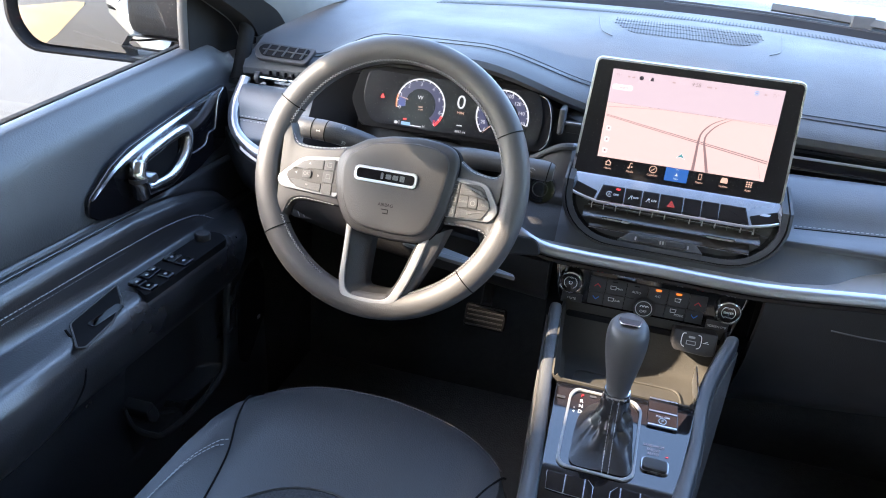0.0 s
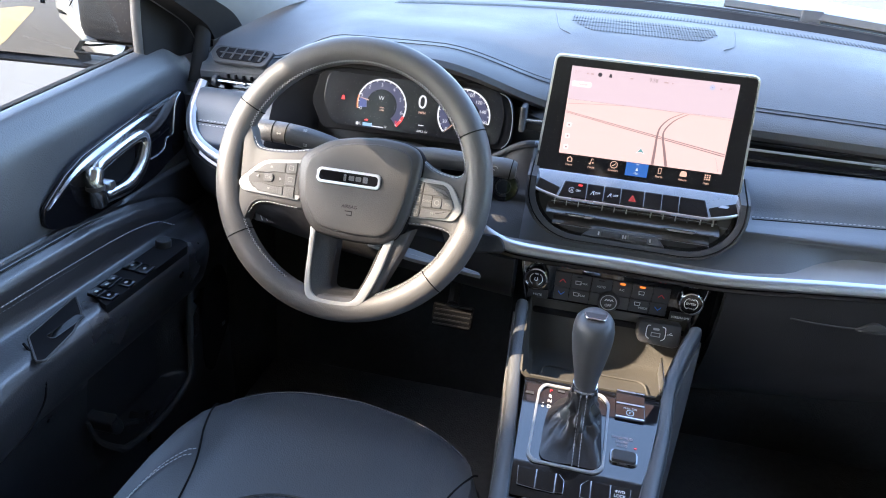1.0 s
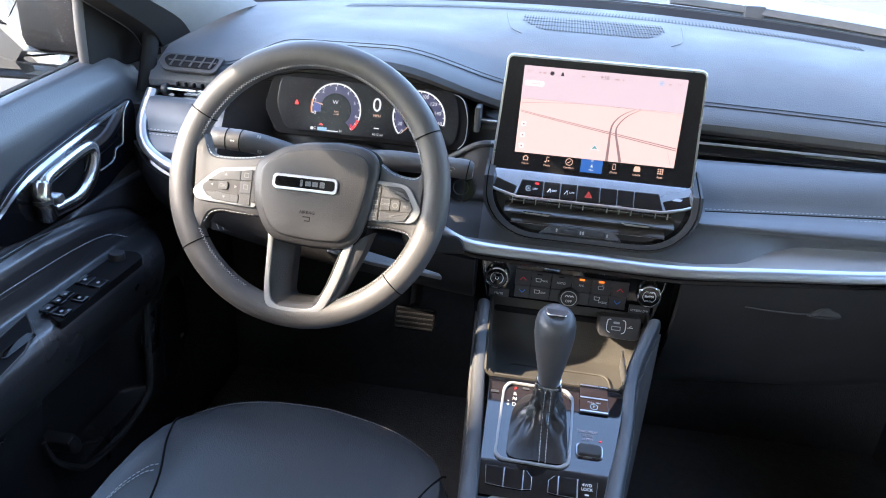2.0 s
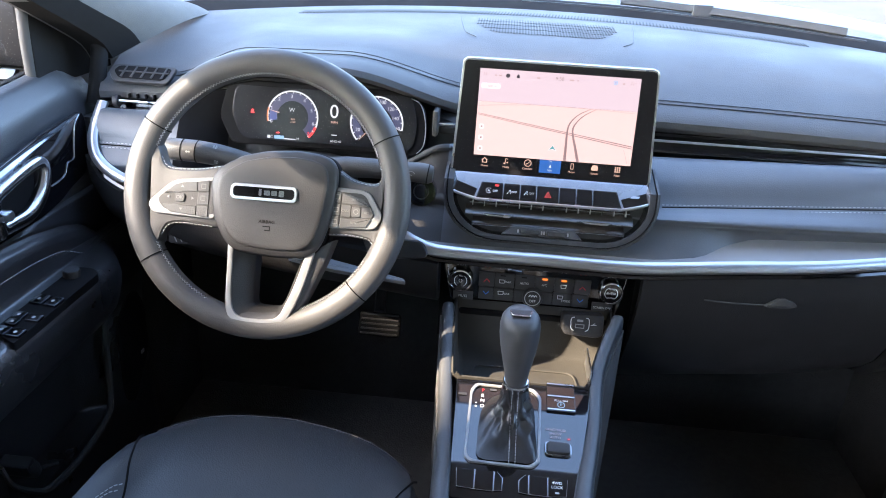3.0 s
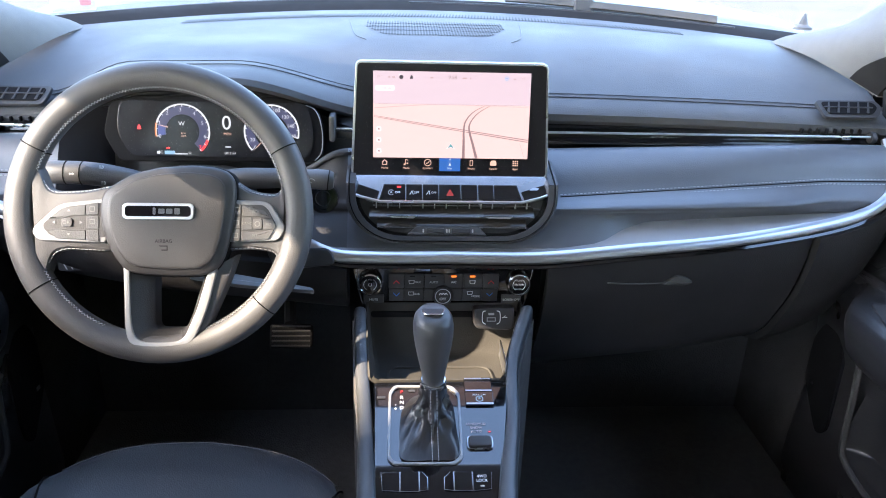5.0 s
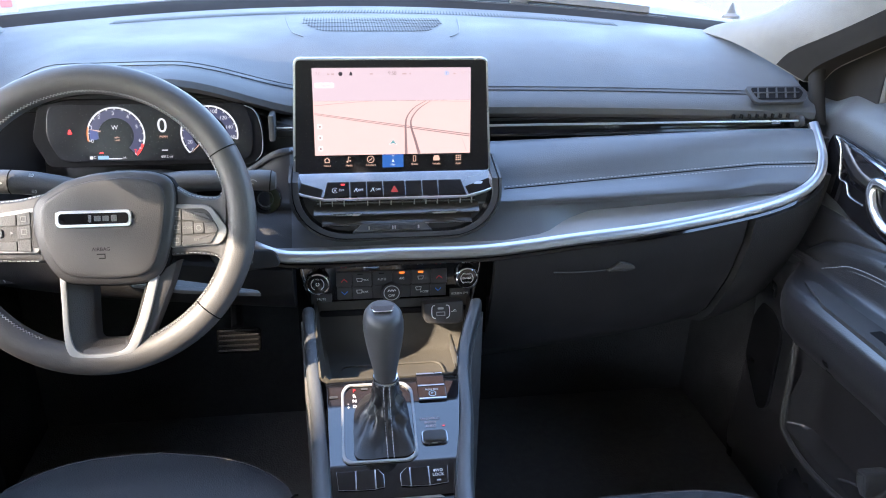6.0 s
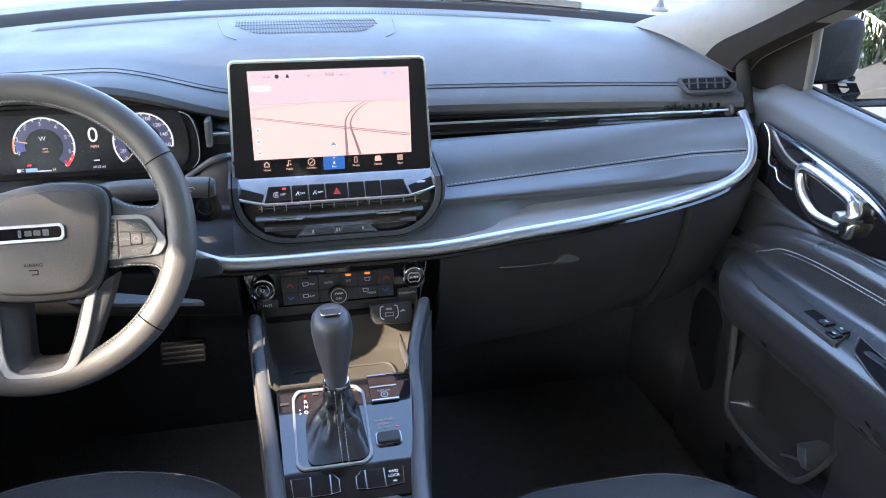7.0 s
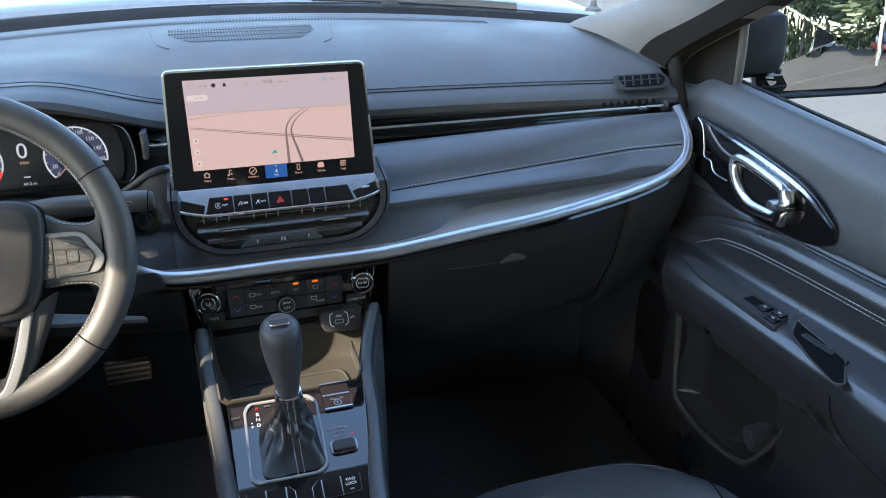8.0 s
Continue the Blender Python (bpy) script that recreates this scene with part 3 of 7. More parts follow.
PODS = {-1: [(-0.0600, 0.0170), (-0.1111, 0.0098), (-0.1208, 0.0045), (-0.1457, -0.0199), (-0.1467, -0.0258), (-0.1396, -0.0343), (-0.0600, -0.0368)],
        1: [(0.0860, 0.0160), (0.1244, 0.0148), (0.1344, 0.0115), (0.1508, -0.0139), (0.1510, -0.0211), (0.1433, -0.0332), (0.0820, -0.0358)]}
INNER = {-1: [(-0.0600, 0.0118), (-0.1065, 0.0060), (-0.1150, 0.0014), (-0.1334, -0.0137), (-0.1333, -0.0196), (-0.1254, -0.0284), (-0.0600, -0.0303)],
         1: [(0.0860, 0.0104), (0.1248, 0.0100), (0.1308, 0.0054), (0.1403, -0.0122), (0.1396, -0.0182), (0.1343, -0.0271), (0.0820, -0.0308)]}
for s in (-1, 1):
    part("spoke", spoke(*SPOKES[s]), RIM_HIDE, wheel)
    bez = part("switch_bezel", plate(soften(PODS[s] if s > 0 else PODS[s], 0.006), 0.0045, shift(WM, 0, 0, 0.0088), 0.0016), SILVER, wheel, "satin silver switch surround")
    part("switch_pad", plate(soften(INNER[s], 0.004), 0.0016, shift(WM, 0, 0, 0.0126), 0.0006), HARD, bez)
    for edge, sg in zip(SPOKES[s], (-1, 1)):
        th = stitches([WM @ (p + Vector((0, sg * 0.0022, 0.0058))) for p in spline([(x, y, 0) for x, y in edge[1:-2]], 40)], 0.0034, 0.0016, 0.00055)
        part("stitching", th, THREAD, wheel, "pale stitching along the spoke")

hub = soften([(-0.0492, 0.0337), (-0.0280, 0.0461), (0.0030, 0.0537), (0.0420, 0.0571), (0.0694, 0.0548), (0.0852, 0.0493), (0.0925, 0.0397), (0.0944, 0.0240), (0.0922, 0.0002), (0.0870, -0.0315), (0.0797, -0.0554), (0.0721, -0.0675), (0.0565, -0.0758), (0.0213, -0.0775),
              (-0.0100, -0.0755), (-0.0277, -0.0732), (-0.0395, -0.0672), (-0.0495, -0.0548), (-0.0575, -0.0393), (-0.0637, -0.0197), (-0.0661, -0.0002), (-0.0644, 0.0176), (-0.0588, 0.0268)], 0.006, 3)
part("hub_base", plate([(0.015 + (x - 0.015) * 1.015, -0.010 + (y + 0.010) * 1.015) for x, y in hub], 0.020, shift(WM, 0, 0, -0.006), 0.003), DARK, wheel)
pad_rows = []
for f, z in ((1.0, 0.010), (1.0, 0.0150), (0.985, 0.0185), (0.955, 0.0208), (0.90, 0.0225), (0.868, 0.0236), (0.855, 0.0262), (0.80, 0.0282), (0.5, 0.0292), (0.2, 0.0296)):
    pad_rows.append([WM @ Vector((0.017 + (x - 0.017) * f, -0.01 + (y + 0.01) * f, z)) for x, y in hub])
pb = grid(pad_rows, closed=True)
pb.verts.ensure_lookup_table()
pb.faces.new([pb.verts[len(pb.verts) - len(hub) + i] for i in range(len(hub))])
airbag = part("airbag_cover", pb, HUB, wheel, "grained airbag cover")
EM = shift(WM, 0.0062, 0.0010, 0.0290)
badge = part("badge", plate(rounded(0.083, 0.0195, 0.006, cx=0), 0.003, EM, 0.001), SATIN, wheel, "chrome-framed gloss black badge")
part("badge_field", plate(rounded(0.076, 0.0125, 0.004), 0.0008, shift(EM, 0, 0, 0.0028)), PIANO, badge)
for i, (x, w, h) in enumerate(((-0.004, 0.0035, 0.0085), (0.0045, 0.0075, 0.006), (0.0135, 0.0075, 0.006), (0.0225, 0.0065, 0.0075))):
    part("badge_mark", plate(rounded(w, h, 0.0012, cx=x), 0.0008, shift(EM, 0, 0, 0.0036)), CHROME, badge)

# lower double spoke: a silver U with an open middle
def band(outer, inner, depth, m, bevel=0.0, bm=None):
    """A flat ring or open band between two polylines of equal length."""
    own = bmesh.new()
    o = [own.verts.new((x, y, 0)) for x, y in outer]
    i = [own.verts.new((x, y, 0)) for x, y in inner]
    fs = [own.faces.new((o[k], o[k + 1], i[k + 1], i[k])) for k in range(len(o) - 1)]
    top = bmesh.ops.extrude_face_region(own, geom=fs)
    mv = [v for v in top["geom"] if isinstance(v, bmesh.types.BMVert)]
    bmesh.ops.translate(own, verts=mv, vec=(0, 0, depth))
    if bevel:
        edges = [e for e in own.edges if all(abs(v.co.z - depth) < 1e-6 for v in e.verts) and len(e.link_faces) == 2 and e.calc_face_angle(0) > 0.6]
        bmesh.ops.bevel(own, geom=edges, offset=bevel, segments=2, affect="EDGES", profile=0.5)
    bmesh.ops.transform(own, matrix=m, verts=own.verts)
    return merge(own, bm)


uo = spline([(-0.0400, -0.066, 0), (-0.0390, -0.100, 0), (-0.0384, -0.1300, 0), (-0.0361, -0.150, 0), (-0.028, -0.1618, 0), (-0.0141, -0.167, 0), (0.0214, -0.1662, 0), (0.0389, -0.1571, 0), (0.0480, -0.1430, 0), (0.0597, -0.1119, 0), (0.0715, -0.066, 0)], 44)
um = spline([(-0.0325, -0.066, 0), (-0.0320, -0.100, 0), (-0.0311, -0.1260, 0), (-0.0283, -0.1438, 0), (-0.0223, -0.1529, 0), (-0.0104, -0.1566, 0), (0.0192, -0.1559, 0), (0.0309, -0.1505, 0), (0.0380, -0.1370, 0), (0.0486, -0.1102, 0), (0.0612, -0.066, 0)], 44)
ui = spline([(-0.0088, -0.066, 0), (-0.0087, -0.095, 0), (-0.0086, -0.1220, 0), (-0.0082, -0.1350, 0), (-0.0060, -0.1405, 0), (-0.0010, -0.1425, 0), (0.0190, -0.1425, 0), (0.0270, -0.1405, 0), (0.0330, -0.1320, 0), (0.0405, -0.1100, 0), (0.0535, -0.066, 0)], 44)
ul = spline([(0.094, -0.050, 0), (0.0860, -0.075, 0), (0.0760, -0.100, 0), (0.0640, -0.128, 0), (0.0550, -0.148, 0), (0.0470, -0.160, 0)], 20)
un = spline([(0.068, -0.066, 0), (0.0655, -0.090, 0), (0.0590, -0.112, 0), (0.0510, -0.134, 0), (0.0440, -0.148, 0), (0.0350, -0.158, 0)], 20)
two = lambda pts: [(p.x, p.y) for p in pts]
inner_rows = [[WM @ (a.lerp(b, f) + Vector((0, 0, z))) for a, b in zip(um, ui)] for f, z in ((0.0, -0.004), (0.0, 0.0130), (0.25, 0.0095), (0.6, 0.0030), (0.9, -0.0050), (1.0, -0.0120), (1.0, -0.0300), (0.3, -0.030))]
part("lower_spoke", grid(inner_rows), HARD, wheel, "black inner wall of the open lower spoke")
leg = [[WM @ (a.lerp(b, f) + Vector((0, 0, z))) for a, b in zip(un, ul)] for f, z in ((0.0, -0.012), (0.0, 0.0105), (0.5, 0.0100), (0.85, 0.0070), (1.0, 0.0), (1.0, -0.014))]
part("spoke_leg", grid(leg), RIM_HIDE, wheel, "leather-covered lower spoke leg")
part("spoke_trim", band(two(uo), two(um), 0.013, shift(WM, 0, 0, 0.0025), 0.002), SILVER, wheel, "satin silver U-shaped spoke trim")
# steering column and stalks
column = thing("steering_column", (-0.362, 1.0, 0.72), "dark plastic steering column shroud with two stalks", "steering column")
cr = []
for y, z, w, h in ((0.893, 0.810, 0.056, 0.046), (0.93, 0.800, 0.066, 0.052), (0.98, 0.790, 0.072, 0.055), (1.05, 0.775, 0.076, 0.056), (1.09, 0.765, 0.076, 0.056)):
    cr.append([Vector((-0.362 + w * math.copysign(abs(math.cos(a)) ** 0.6, math.cos(a)), y, z + h * math.copysign(abs(math.sin(a)) ** 0.6, math.sin(a)))) for a in [2 * math.pi * i / 28 for i in range(28)]])
cb = grid(cr, closed=True)
cb.verts.ensure_lookup_table()
cb.faces.new([cb.verts[i] for i in range(28)])
part("shroud", cb, HARD, column)
lt = spline([(-0.40, 0.955, 0.836), (-0.440, 0.951, 0.845), (-0.479, 0.95, 0.850), (-0.525, 0.95, 0.851)], 16)
st = part("stalk", tube(lt, [0.0120, 0.0125, 0.0130, 0.0138, 0.0142, 0.0146, 0.0150, 0.0152, 0.0152, 0.0152, 0.0152, 0.0152, 0.0150, 0.0150, 0.0148, 0.0130], 18, flat=1.0), SOFT, column, "light switch stalk with a turning end")
for x, zz in ((-0.479, 0.8500), (-0.499, 0.8508)):
    part("stalk_ring", tube([(x, 0.950, zz), (x - 0.0016, 0.950, zz + 0.0001)], 0.0155, 18), DARK, st)
rt = spline([(-0.315, 0.955, 0.838), (-0.277, 0.950, 0.845), (-0.218, 0.95, 0.8455), (-0.185, 0.95, 0.845), (-0.158, 0.95, 0.8435)], 16)
st2 = part("stalk", tube(rt, [0.0125, 0.013, 0.0135, 0.0138, 0.014, 0.0138, 0.0134, 0.0130, 0.0128, 0.0128, 0.0130, 0.0134, 0.0136, 0.0136, 0.0130, 0.0105], 18), SOFT, column, "wiper stalk")
part("stalk_ring", tube([(-0.1655, 0.95, 0.8440), (-0.1640, 0.95, 0.8438)], 0.0137, 18), DARK, st2)
ig = part("start_button", turned([(0, -0.02), (0.0205, -0.02), (0.0210, 0.003), (0.0195, 0.006), (0.0155, 0.006), (0.0145, 0.004), (0.0, 0.004)], axes((-0.1745, 0.968, 0.8125), (1, 0, 0), (0, 0.25, 0.97)), 26), PIANO, dash, "round engine start button")

# ---- centre screen ----
screen = thing("centre_screen", (0.002, 1.06, 0.80), "large upright touchscreen showing a map in a silver frame", "touchscreen")
SM = axes((0.001, 1.031, 0.988), (1, 0, 0), (0, 0.052, 1))
body = soften([(-0.1325, 0.0), (0.1325, 0.0), (0.1425, -0.165), (-0.1415, -0.165)], 0.009)
part("body", plate(body, 0.012, shift(SM, 0, 0, -0.016), 0.002), HARD, screen)
part("frame", plate(body, 0.004, shift(SM, 0, 0, -0.004), 0.0016), SATIN, screen, "thin satin silver frame")
gl = soften([(-0.1295, -0.0030), (0.1295, -0.0030), (0.1385, -0.160), (-0.1378, -0.160)], 0.006)
face = part("glass", plate(gl, 0.0022, shift(SM, 0, 0, -0.0008), 0.0006), SCREEN_GLASS, screen, "gloss black glass border")


PINK = glow("map_ground", (0.96, 0.66, 0.62), 1.0)
PINK_SKY = glow("map_sky", (0.79, 0.63, 0.69), 0.95)
DM = shift(SM, 0, 0, 0.0016)
part("map_display", plate([(-0.1085, -0.0131), (0.1085, -0.0131), (0.1095, -0.0575), (-0.1087, -0.0575)], 0.0003, DM), PINK_SKY, screen)
part("map_display", plate([(-0.1087, -0.0577), (0.1095, -0.0577), (0.1105, -0.1331), (-0.1093, -0.1331)], 0.0003, DM), PINK, screen, "pale pink road map")
chin_m = axes((0.002, 1.019, 0.832), (1, 0, 0), (0, 0.72, 0.70))
chin_o = soften([(-0.1375, 0.0), (0.1385, 0.0), (0.1415, -0.030), (0.100, -0.043), (-0.100, -0.043), (-0.1405, -0.030)], 0.006)
part("chin_frame", plate(chin_o, 0.010, shift(chin_m, 0, 0, -0.012), 0.002), CHIN, screen, "gloss black chin below the screen")
chin_line = [(-0.1400, -0.012), (-0.1405, -0.022), (-0.1400, -0.030), (-0.128, -0.0355), (-0.100, -0.0430), (0.100, -0.0430), (0.128, -0.0355), (0.1410, -0.030), (0.1415, -0.022), (0.1410, -0.012)]
chin_run = [SM @ Vector((-0.1398, -0.163, -0.0015))] + [chin_m @ Vector((x, y, -0.002)) for x, y in chin_line] + [SM @ Vector((0.1408, -0.163, -0.0015))]
part("chin_edge", tube(chin_run, 0.0022, 8), SATIN, screen, "satin silver line round the chin")

# ---- console ----
console = thing("centre_console", (-0.02, 0.8, FLOOR), "dark centre console with gloss black top and padded rails", "console")
LR = [(-0.127, 1.00, 0.676), (-0.1265, 0.957, 0.647), (-0.122, 0.886, 0.604), (-0.114, 0.80, 0.570), (-0.108, 0.673, 0.552), (-0.104, 0.55, 0.546), (-0.102, 0.35, 0.545)]
RR = [(0.122, 1.00, 0.678), (0.116, 0.957, 0.649), (0.088, 0.887, 0.606), (0.0775, 0.80, 0.572), (0.056, 0.675, 0.554), (0.048, 0.55, 0.548), (0.045, 0.35, 0.545)]


def rail_x(rows, y):
    return table(-y, [(-p[1], p[0]) for p in rows])


def rail_z(y):
    return table(-y, [(-p[1], p[2]) for p in LR])


for rows_, s in ((LR, -1), (RR, 1)):
    path = spline(rows_[1:], 40)
    pad = [(0.0090 * -s, -0.03), (0.0090 * -s, -0.004), (0.0078 * -s, 0.0015), (0.005 * -s, 0.0040), (0.0, 0.0050), (0.005 * s, 0.0040), (0.0078 * s, 0.0008), (0.0090 * s, -0.006), (0.0090 * s, -0.022)]
    flank = [(0.0084 * s, -0.018), (0.0086 * s, -0.04), (0.009 * s, -0.20), (0.009 * s, -0.40)]
    part("side_rail", thick(grid([[(p.x + a * w, p.y, p.z + b) for a, b in pad] for p, w in ((p, 1.0 + 0.28 * step(0.90, 0.62, p.y)) for p in path)]), 0.003), SEAT_HIDE, console, "padded console side rail")
    part("console_side", thick(grid([[(p.x + a, p.y, max(FLOOR, p.z + b)) for a, b in flank] for p in path]), 0.003), CARPET, console, "carpeted console side")


# ---- what the dials show ----
RED = glow("red_light", (1.0, 0.04, 0.04), 1.8)
ORANGE = glow("orange_light", (1.0, 0.22, 0.03), 1.3)
PALE = glow("pale_light", (0.85, 0.88, 0.95), 1.0)
NAVY = glow("navy_light", (0.05, 0.055, 0.13), 1.0)
BLUE = glow("blue_light", (0.10, 0.35, 0.95), 0.9)
CYAN = glow("cyan_light", (0.35, 0.62, 0.95), 0.9)
PEACH = glow("peach_light", (1.0, 0.62, 0.48), 0.9)
CG = shift(CL, 0, 0, 0.0031)


def arc_band(cx, cy, r0, r1, a0, a1, n, depth, m, bm=None):
    """Part of a flat ring; angles in degrees, clockwise from a0 to a1."""
    ang = [radians(lerp(a0, a1, i / n)) for i in range(n + 1)]
    return band([(cx + r1 * math.cos(a), cy + r1 * math.sin(a)) for a in ang], [(cx + r0 * math.cos(a), cy + r0 * math.sin(a)) for a in ang], depth, m, bm=bm)


def dial(cx, cy, r, a0, a1, marks, label, red_from=None):
    face = part("dial", arc_band(cx, cy, r * 0.60, r * 0.90, a0, a1, 40, 0.0003, CG), NAVY, cluster, label)
    part("dial_ring", arc_band(cx, cy, r * 0.93, r * 0.985, a0, red_from or a1, 48, 0.0004, shift(CG, 0, 0, 0.0002)), PALE, face)
    if red_from:
        part("red_zone", arc_band(cx, cy, r * 0.90, r * 0.985, red_from, a1, 10, 0.0004, shift(CG, 0, 0, 0.0002)), RED, face)
    n = 15
    for i in range(n):
        a = lerp(a0, a1, i / (n - 1))
        part("tick", arc_band(cx, cy, r * 0.88, r * 0.95, a - 1.0, a + 1.0, 1, 0.0004, shift(CG, 0, 0, 0.0003)), PALE, face)
    for txt, x, y in marks:
        words(txt, 0.0072, shift(CG, x, y, 0.0006), RED if txt == "7" else PALE, face)
    return face


tach = dial(-0.0483, -0.005, 0.0395, 192, -48, (("0", -0.0805, -0.0127), ("1", -0.0800, 0.0060), ("2", -0.069, 0.0200), ("3", -0.0500, 0.0250), ("4", -0.0308, 0.0200), ("5", -0.0200, 0.0063), ("6", -0.0170, -0.0127), ("7", -0.0242, -0.0280)), "lit rev counter ring", -20)
part("idle_zone", arc_band(-0.0483, -0.005, 0.0372, 0.0389, 192, 162, 8, 0.0004, shift(CG, 0, 0, 0.0005)), ORANGE, tach)
needle = lambda ax, ay, bx, by, w: plate([(ax - w * (by - ay), ay + w * (bx - ax)), (bx, by), (ax + w * (by - ay), ay - w * (bx - ax))], 0.0004, shift(CG, 0, 0, 0.0009))
part("needle", needle(-0.0685, 0.0005, -0.0868, 0.0045, 0.05), PEACH, tach)
part("low_fill", arc_band(-0.0483, -0.005, 0.0245, 0.0350, 192, 166, 8, 0.0003, shift(CG, 0, 0, 0.0003)), glow("low_blue", (0.06, 0.10, 0.34), 0.9), tach)
spd = dial(0.0785, -0.005, 0.0405, 222, -12, (("0", 0.0545, -0.0270), ("20", 0.0508, -0.0162), ("40", 0.0490, 0.0010), ("60", 0.0555, 0.0150), ("80", 0.0680, 0.0250), ("100", 0.0860, 0.0260), ("120", 0.0985, 0.0170), ("140", 0.1060, 0.0040), ("160", 0.1085, -0.0105)), "lit speedometer ring")
part("needle", needle(0.0655, -0.0175, 0.0520, -0.0320, 0.05), PEACH, spd)
words("0", 0.028, shift(CG, 0.0144, 0.0067, 0.0003), PALE, cluster)
words("MPH", 0.0055, shift(CG, 0.0152, -0.0085, 0.0003), PEACH, cluster)
words("6012 mi", 0.0050, shift(CG, 0.0180, -0.0361, 0.0003), PALE, cluster)
words("RPM", 0.0035, shift(CG, -0.0475, -0.0085, 0.0003), PEACH, cluster)
words("x1000", 0.0030, shift(CG, -0.0475, -0.0122, 0.0003), PEACH, cluster)
words("W", 0.0085, shift(CG, -0.0494, 0.0053, 0.0003), PALE, cluster)
words("C", 0.0055, shift(CG, -0.0795, -0.0357, 0.0003), PALE, cluster)
words("H", 0.0055, shift(CG, -0.0395, -0.0368, 0.0003), PALE, cluster)
part("gauge_bar", plate([(-0.0753, -0.0385), (-0.0610, -0.0385), (-0.0610, -0.0335), (-0.0753, -0.0335)], 0.0004, CG), CYAN, cluster)
part("gauge_bar", plate([(-0.0610, -0.0385), (-0.0430, -0.0385), (-0.0430, -0.0370), (-0.0610, -0.0370)], 0.0004, CG), PALE, cluster)
part("warning_light", plate(soften([(-0.0735, -0.0305), (-0.0680, -0.0305), (-0.0670, -0.0292), (-0.0690, -0.0280), (-0.0720, -0.0283)], 0.0008), 0.0004, CG), RED, cluster)
part("warning_light", plate(soften([(-0.1125, -0.003), (-0.1063, -0.003), (-0.1075, 0.0010), (-0.1085, 0.0035), (-0.1103, 0.0035), (-0.1113, 0.001)], 0.001), 0.0004, CG), RED, cluster, "red seat-belt light")
part("warning_light", plate(rounded(0.0042, 0.0045, 0.001, cx=-0.0840, cy=-0.036), 0.0004, CG), PALE, cluster)
part("mode_line", plate([(0.0115, -0.0278), (0.0195, -0.0278), (0.0195, -0.0262), (0.0115, -0.0262)], 0.0004, CG), PALE, cluster)
# pale line laid on the surround's right edge as its painted highlight
part("edge_light", tube(spline([CL @ Vector(p) for p in ((0.128, 0.0345, 0.0005), (0.1425, 0.0262, 0.0005), (0.1510, 0.000, 0.0005), (0.1500, -0.032, 0.0005), (0.140, -0.0455, 0.0005))], 20), 0.0008, 6), SHELF, cluster)

# ---- what the touchscreen shows ----
ROAD = glow("map_road", (0.38, 0.25, 0.26), 0.8)
FAINT = glow("map_faint", (0.62, 0.42, 0.43), 0.9)
BRIGHT = glow("map_white", (1.0, 0.84, 0.84), 1.05)
UI = shift(SM, 0, 0, 0.0020)


def stroke(points, w0, w1, m):
    pts = spline([(x, y, 0) for x, y in points], 14)
    left, right = [], []
    for i, p in enumerate(pts):
        t = (pts[min(i + 1, 13)] - pts[max(i - 1, 0)]).normalized()
        w = lerp(w0, w1, i / 13) / 2
        left.append((p.x - t.y * w, p.y + t.x * w))
        right.append((p.x + t.y * w, p.y - t.x * w))
    return band(left, right, 0.0001, m)


for pts, w0, w1, mt in (([(-0.107, -0.0636), (-0.07, -0.0605), (-0.028, -0.0577)], 0.0009, 0.0004, FAINT), ([(-0.028, -0.0577), (0.04, -0.058), (0.107, -0.0600)], 0.0004, 0.0004, FAINT),
                        ([(-0.1075, -0.0740), (-0.045, -0.0835), (0.02, -0.0930), (0.1093, -0.1060)], 0.0006, 0.0012, ROAD), ([(-0.1075, -0.0755), (-0.045, -0.0855), (0.02, -0.0952), (0.1093, -0.1088)], 0.0006, 0.0012, ROAD),
                        ([(0.0185, -0.1329), (0.0182, -0.11), (0.0178, -0.0930), (0.0200, -0.080), (0.0303, -0.0672), (0.0460, -0.0585)], 0.0040, 0.0006, ROAD), ([(0.0370, -0.1329), (0.031, -0.112), (0.0258, -0.0945), (0.0262, -0.0830), (0.0365, -0.0690), (0.0530, -0.0585)], 0.0040, 0.0006, ROAD),
                        ([(0.098, -0.111), (0.1015, -0.120), (0.105, -0.130)], 0.0004, 0.0006, FAINT)):
    part("map_road", stroke(pts, w0, w1, shift(UI, 0, 0, 0.0001)), mt, screen)
arrow = part("map_arrow", plate([(-0.0045, -0.1185), (0.0, -0.1125), (0.0045, -0.1185), (0.0, -0.1170)], 0.0002, shift(UI, 0, 0, 0.0002)), glow("teal_light", (0.05, 0.36, 0.42), 0.9), screen, "teal position arrow")
part("arrow_halo", plate([(-0.0062, -0.1198), (0.0, -0.1115), (0.0062, -0.1198), (0.0, -0.1180)], 0.0001, shift(UI, 0, 0, 0.0001)), BRIGHT, arrow)
part("search_field", plate(rounded(0.027, 0.0075, 0.003, cx=-0.0925, cy=-0.0362), 0.0002, UI), BRIGHT, screen)
words("Search", 0.0045, shift(UI, -0.0905, -0.0362, 0.0004), FAINT, screen)
for y in (-0.0925, -0.108, -0.1235):
    part("map_button", plate(rounded(0.007, 0.007, 0.002, cx=-0.1010, cy=y), 0.0002, UI), BRIGHT, screen)
    part("map_button_mark", plate(rounded(0.0025, 0.0025, 0.0006, cx=-0.1010, cy=y), 0.0002, shift(UI, 0, 0, 0.0002)), ROAD, screen)
words("9:58", 0.0068, shift(UI, 0.0, -0.0205, 0.0002), ROAD, screen)
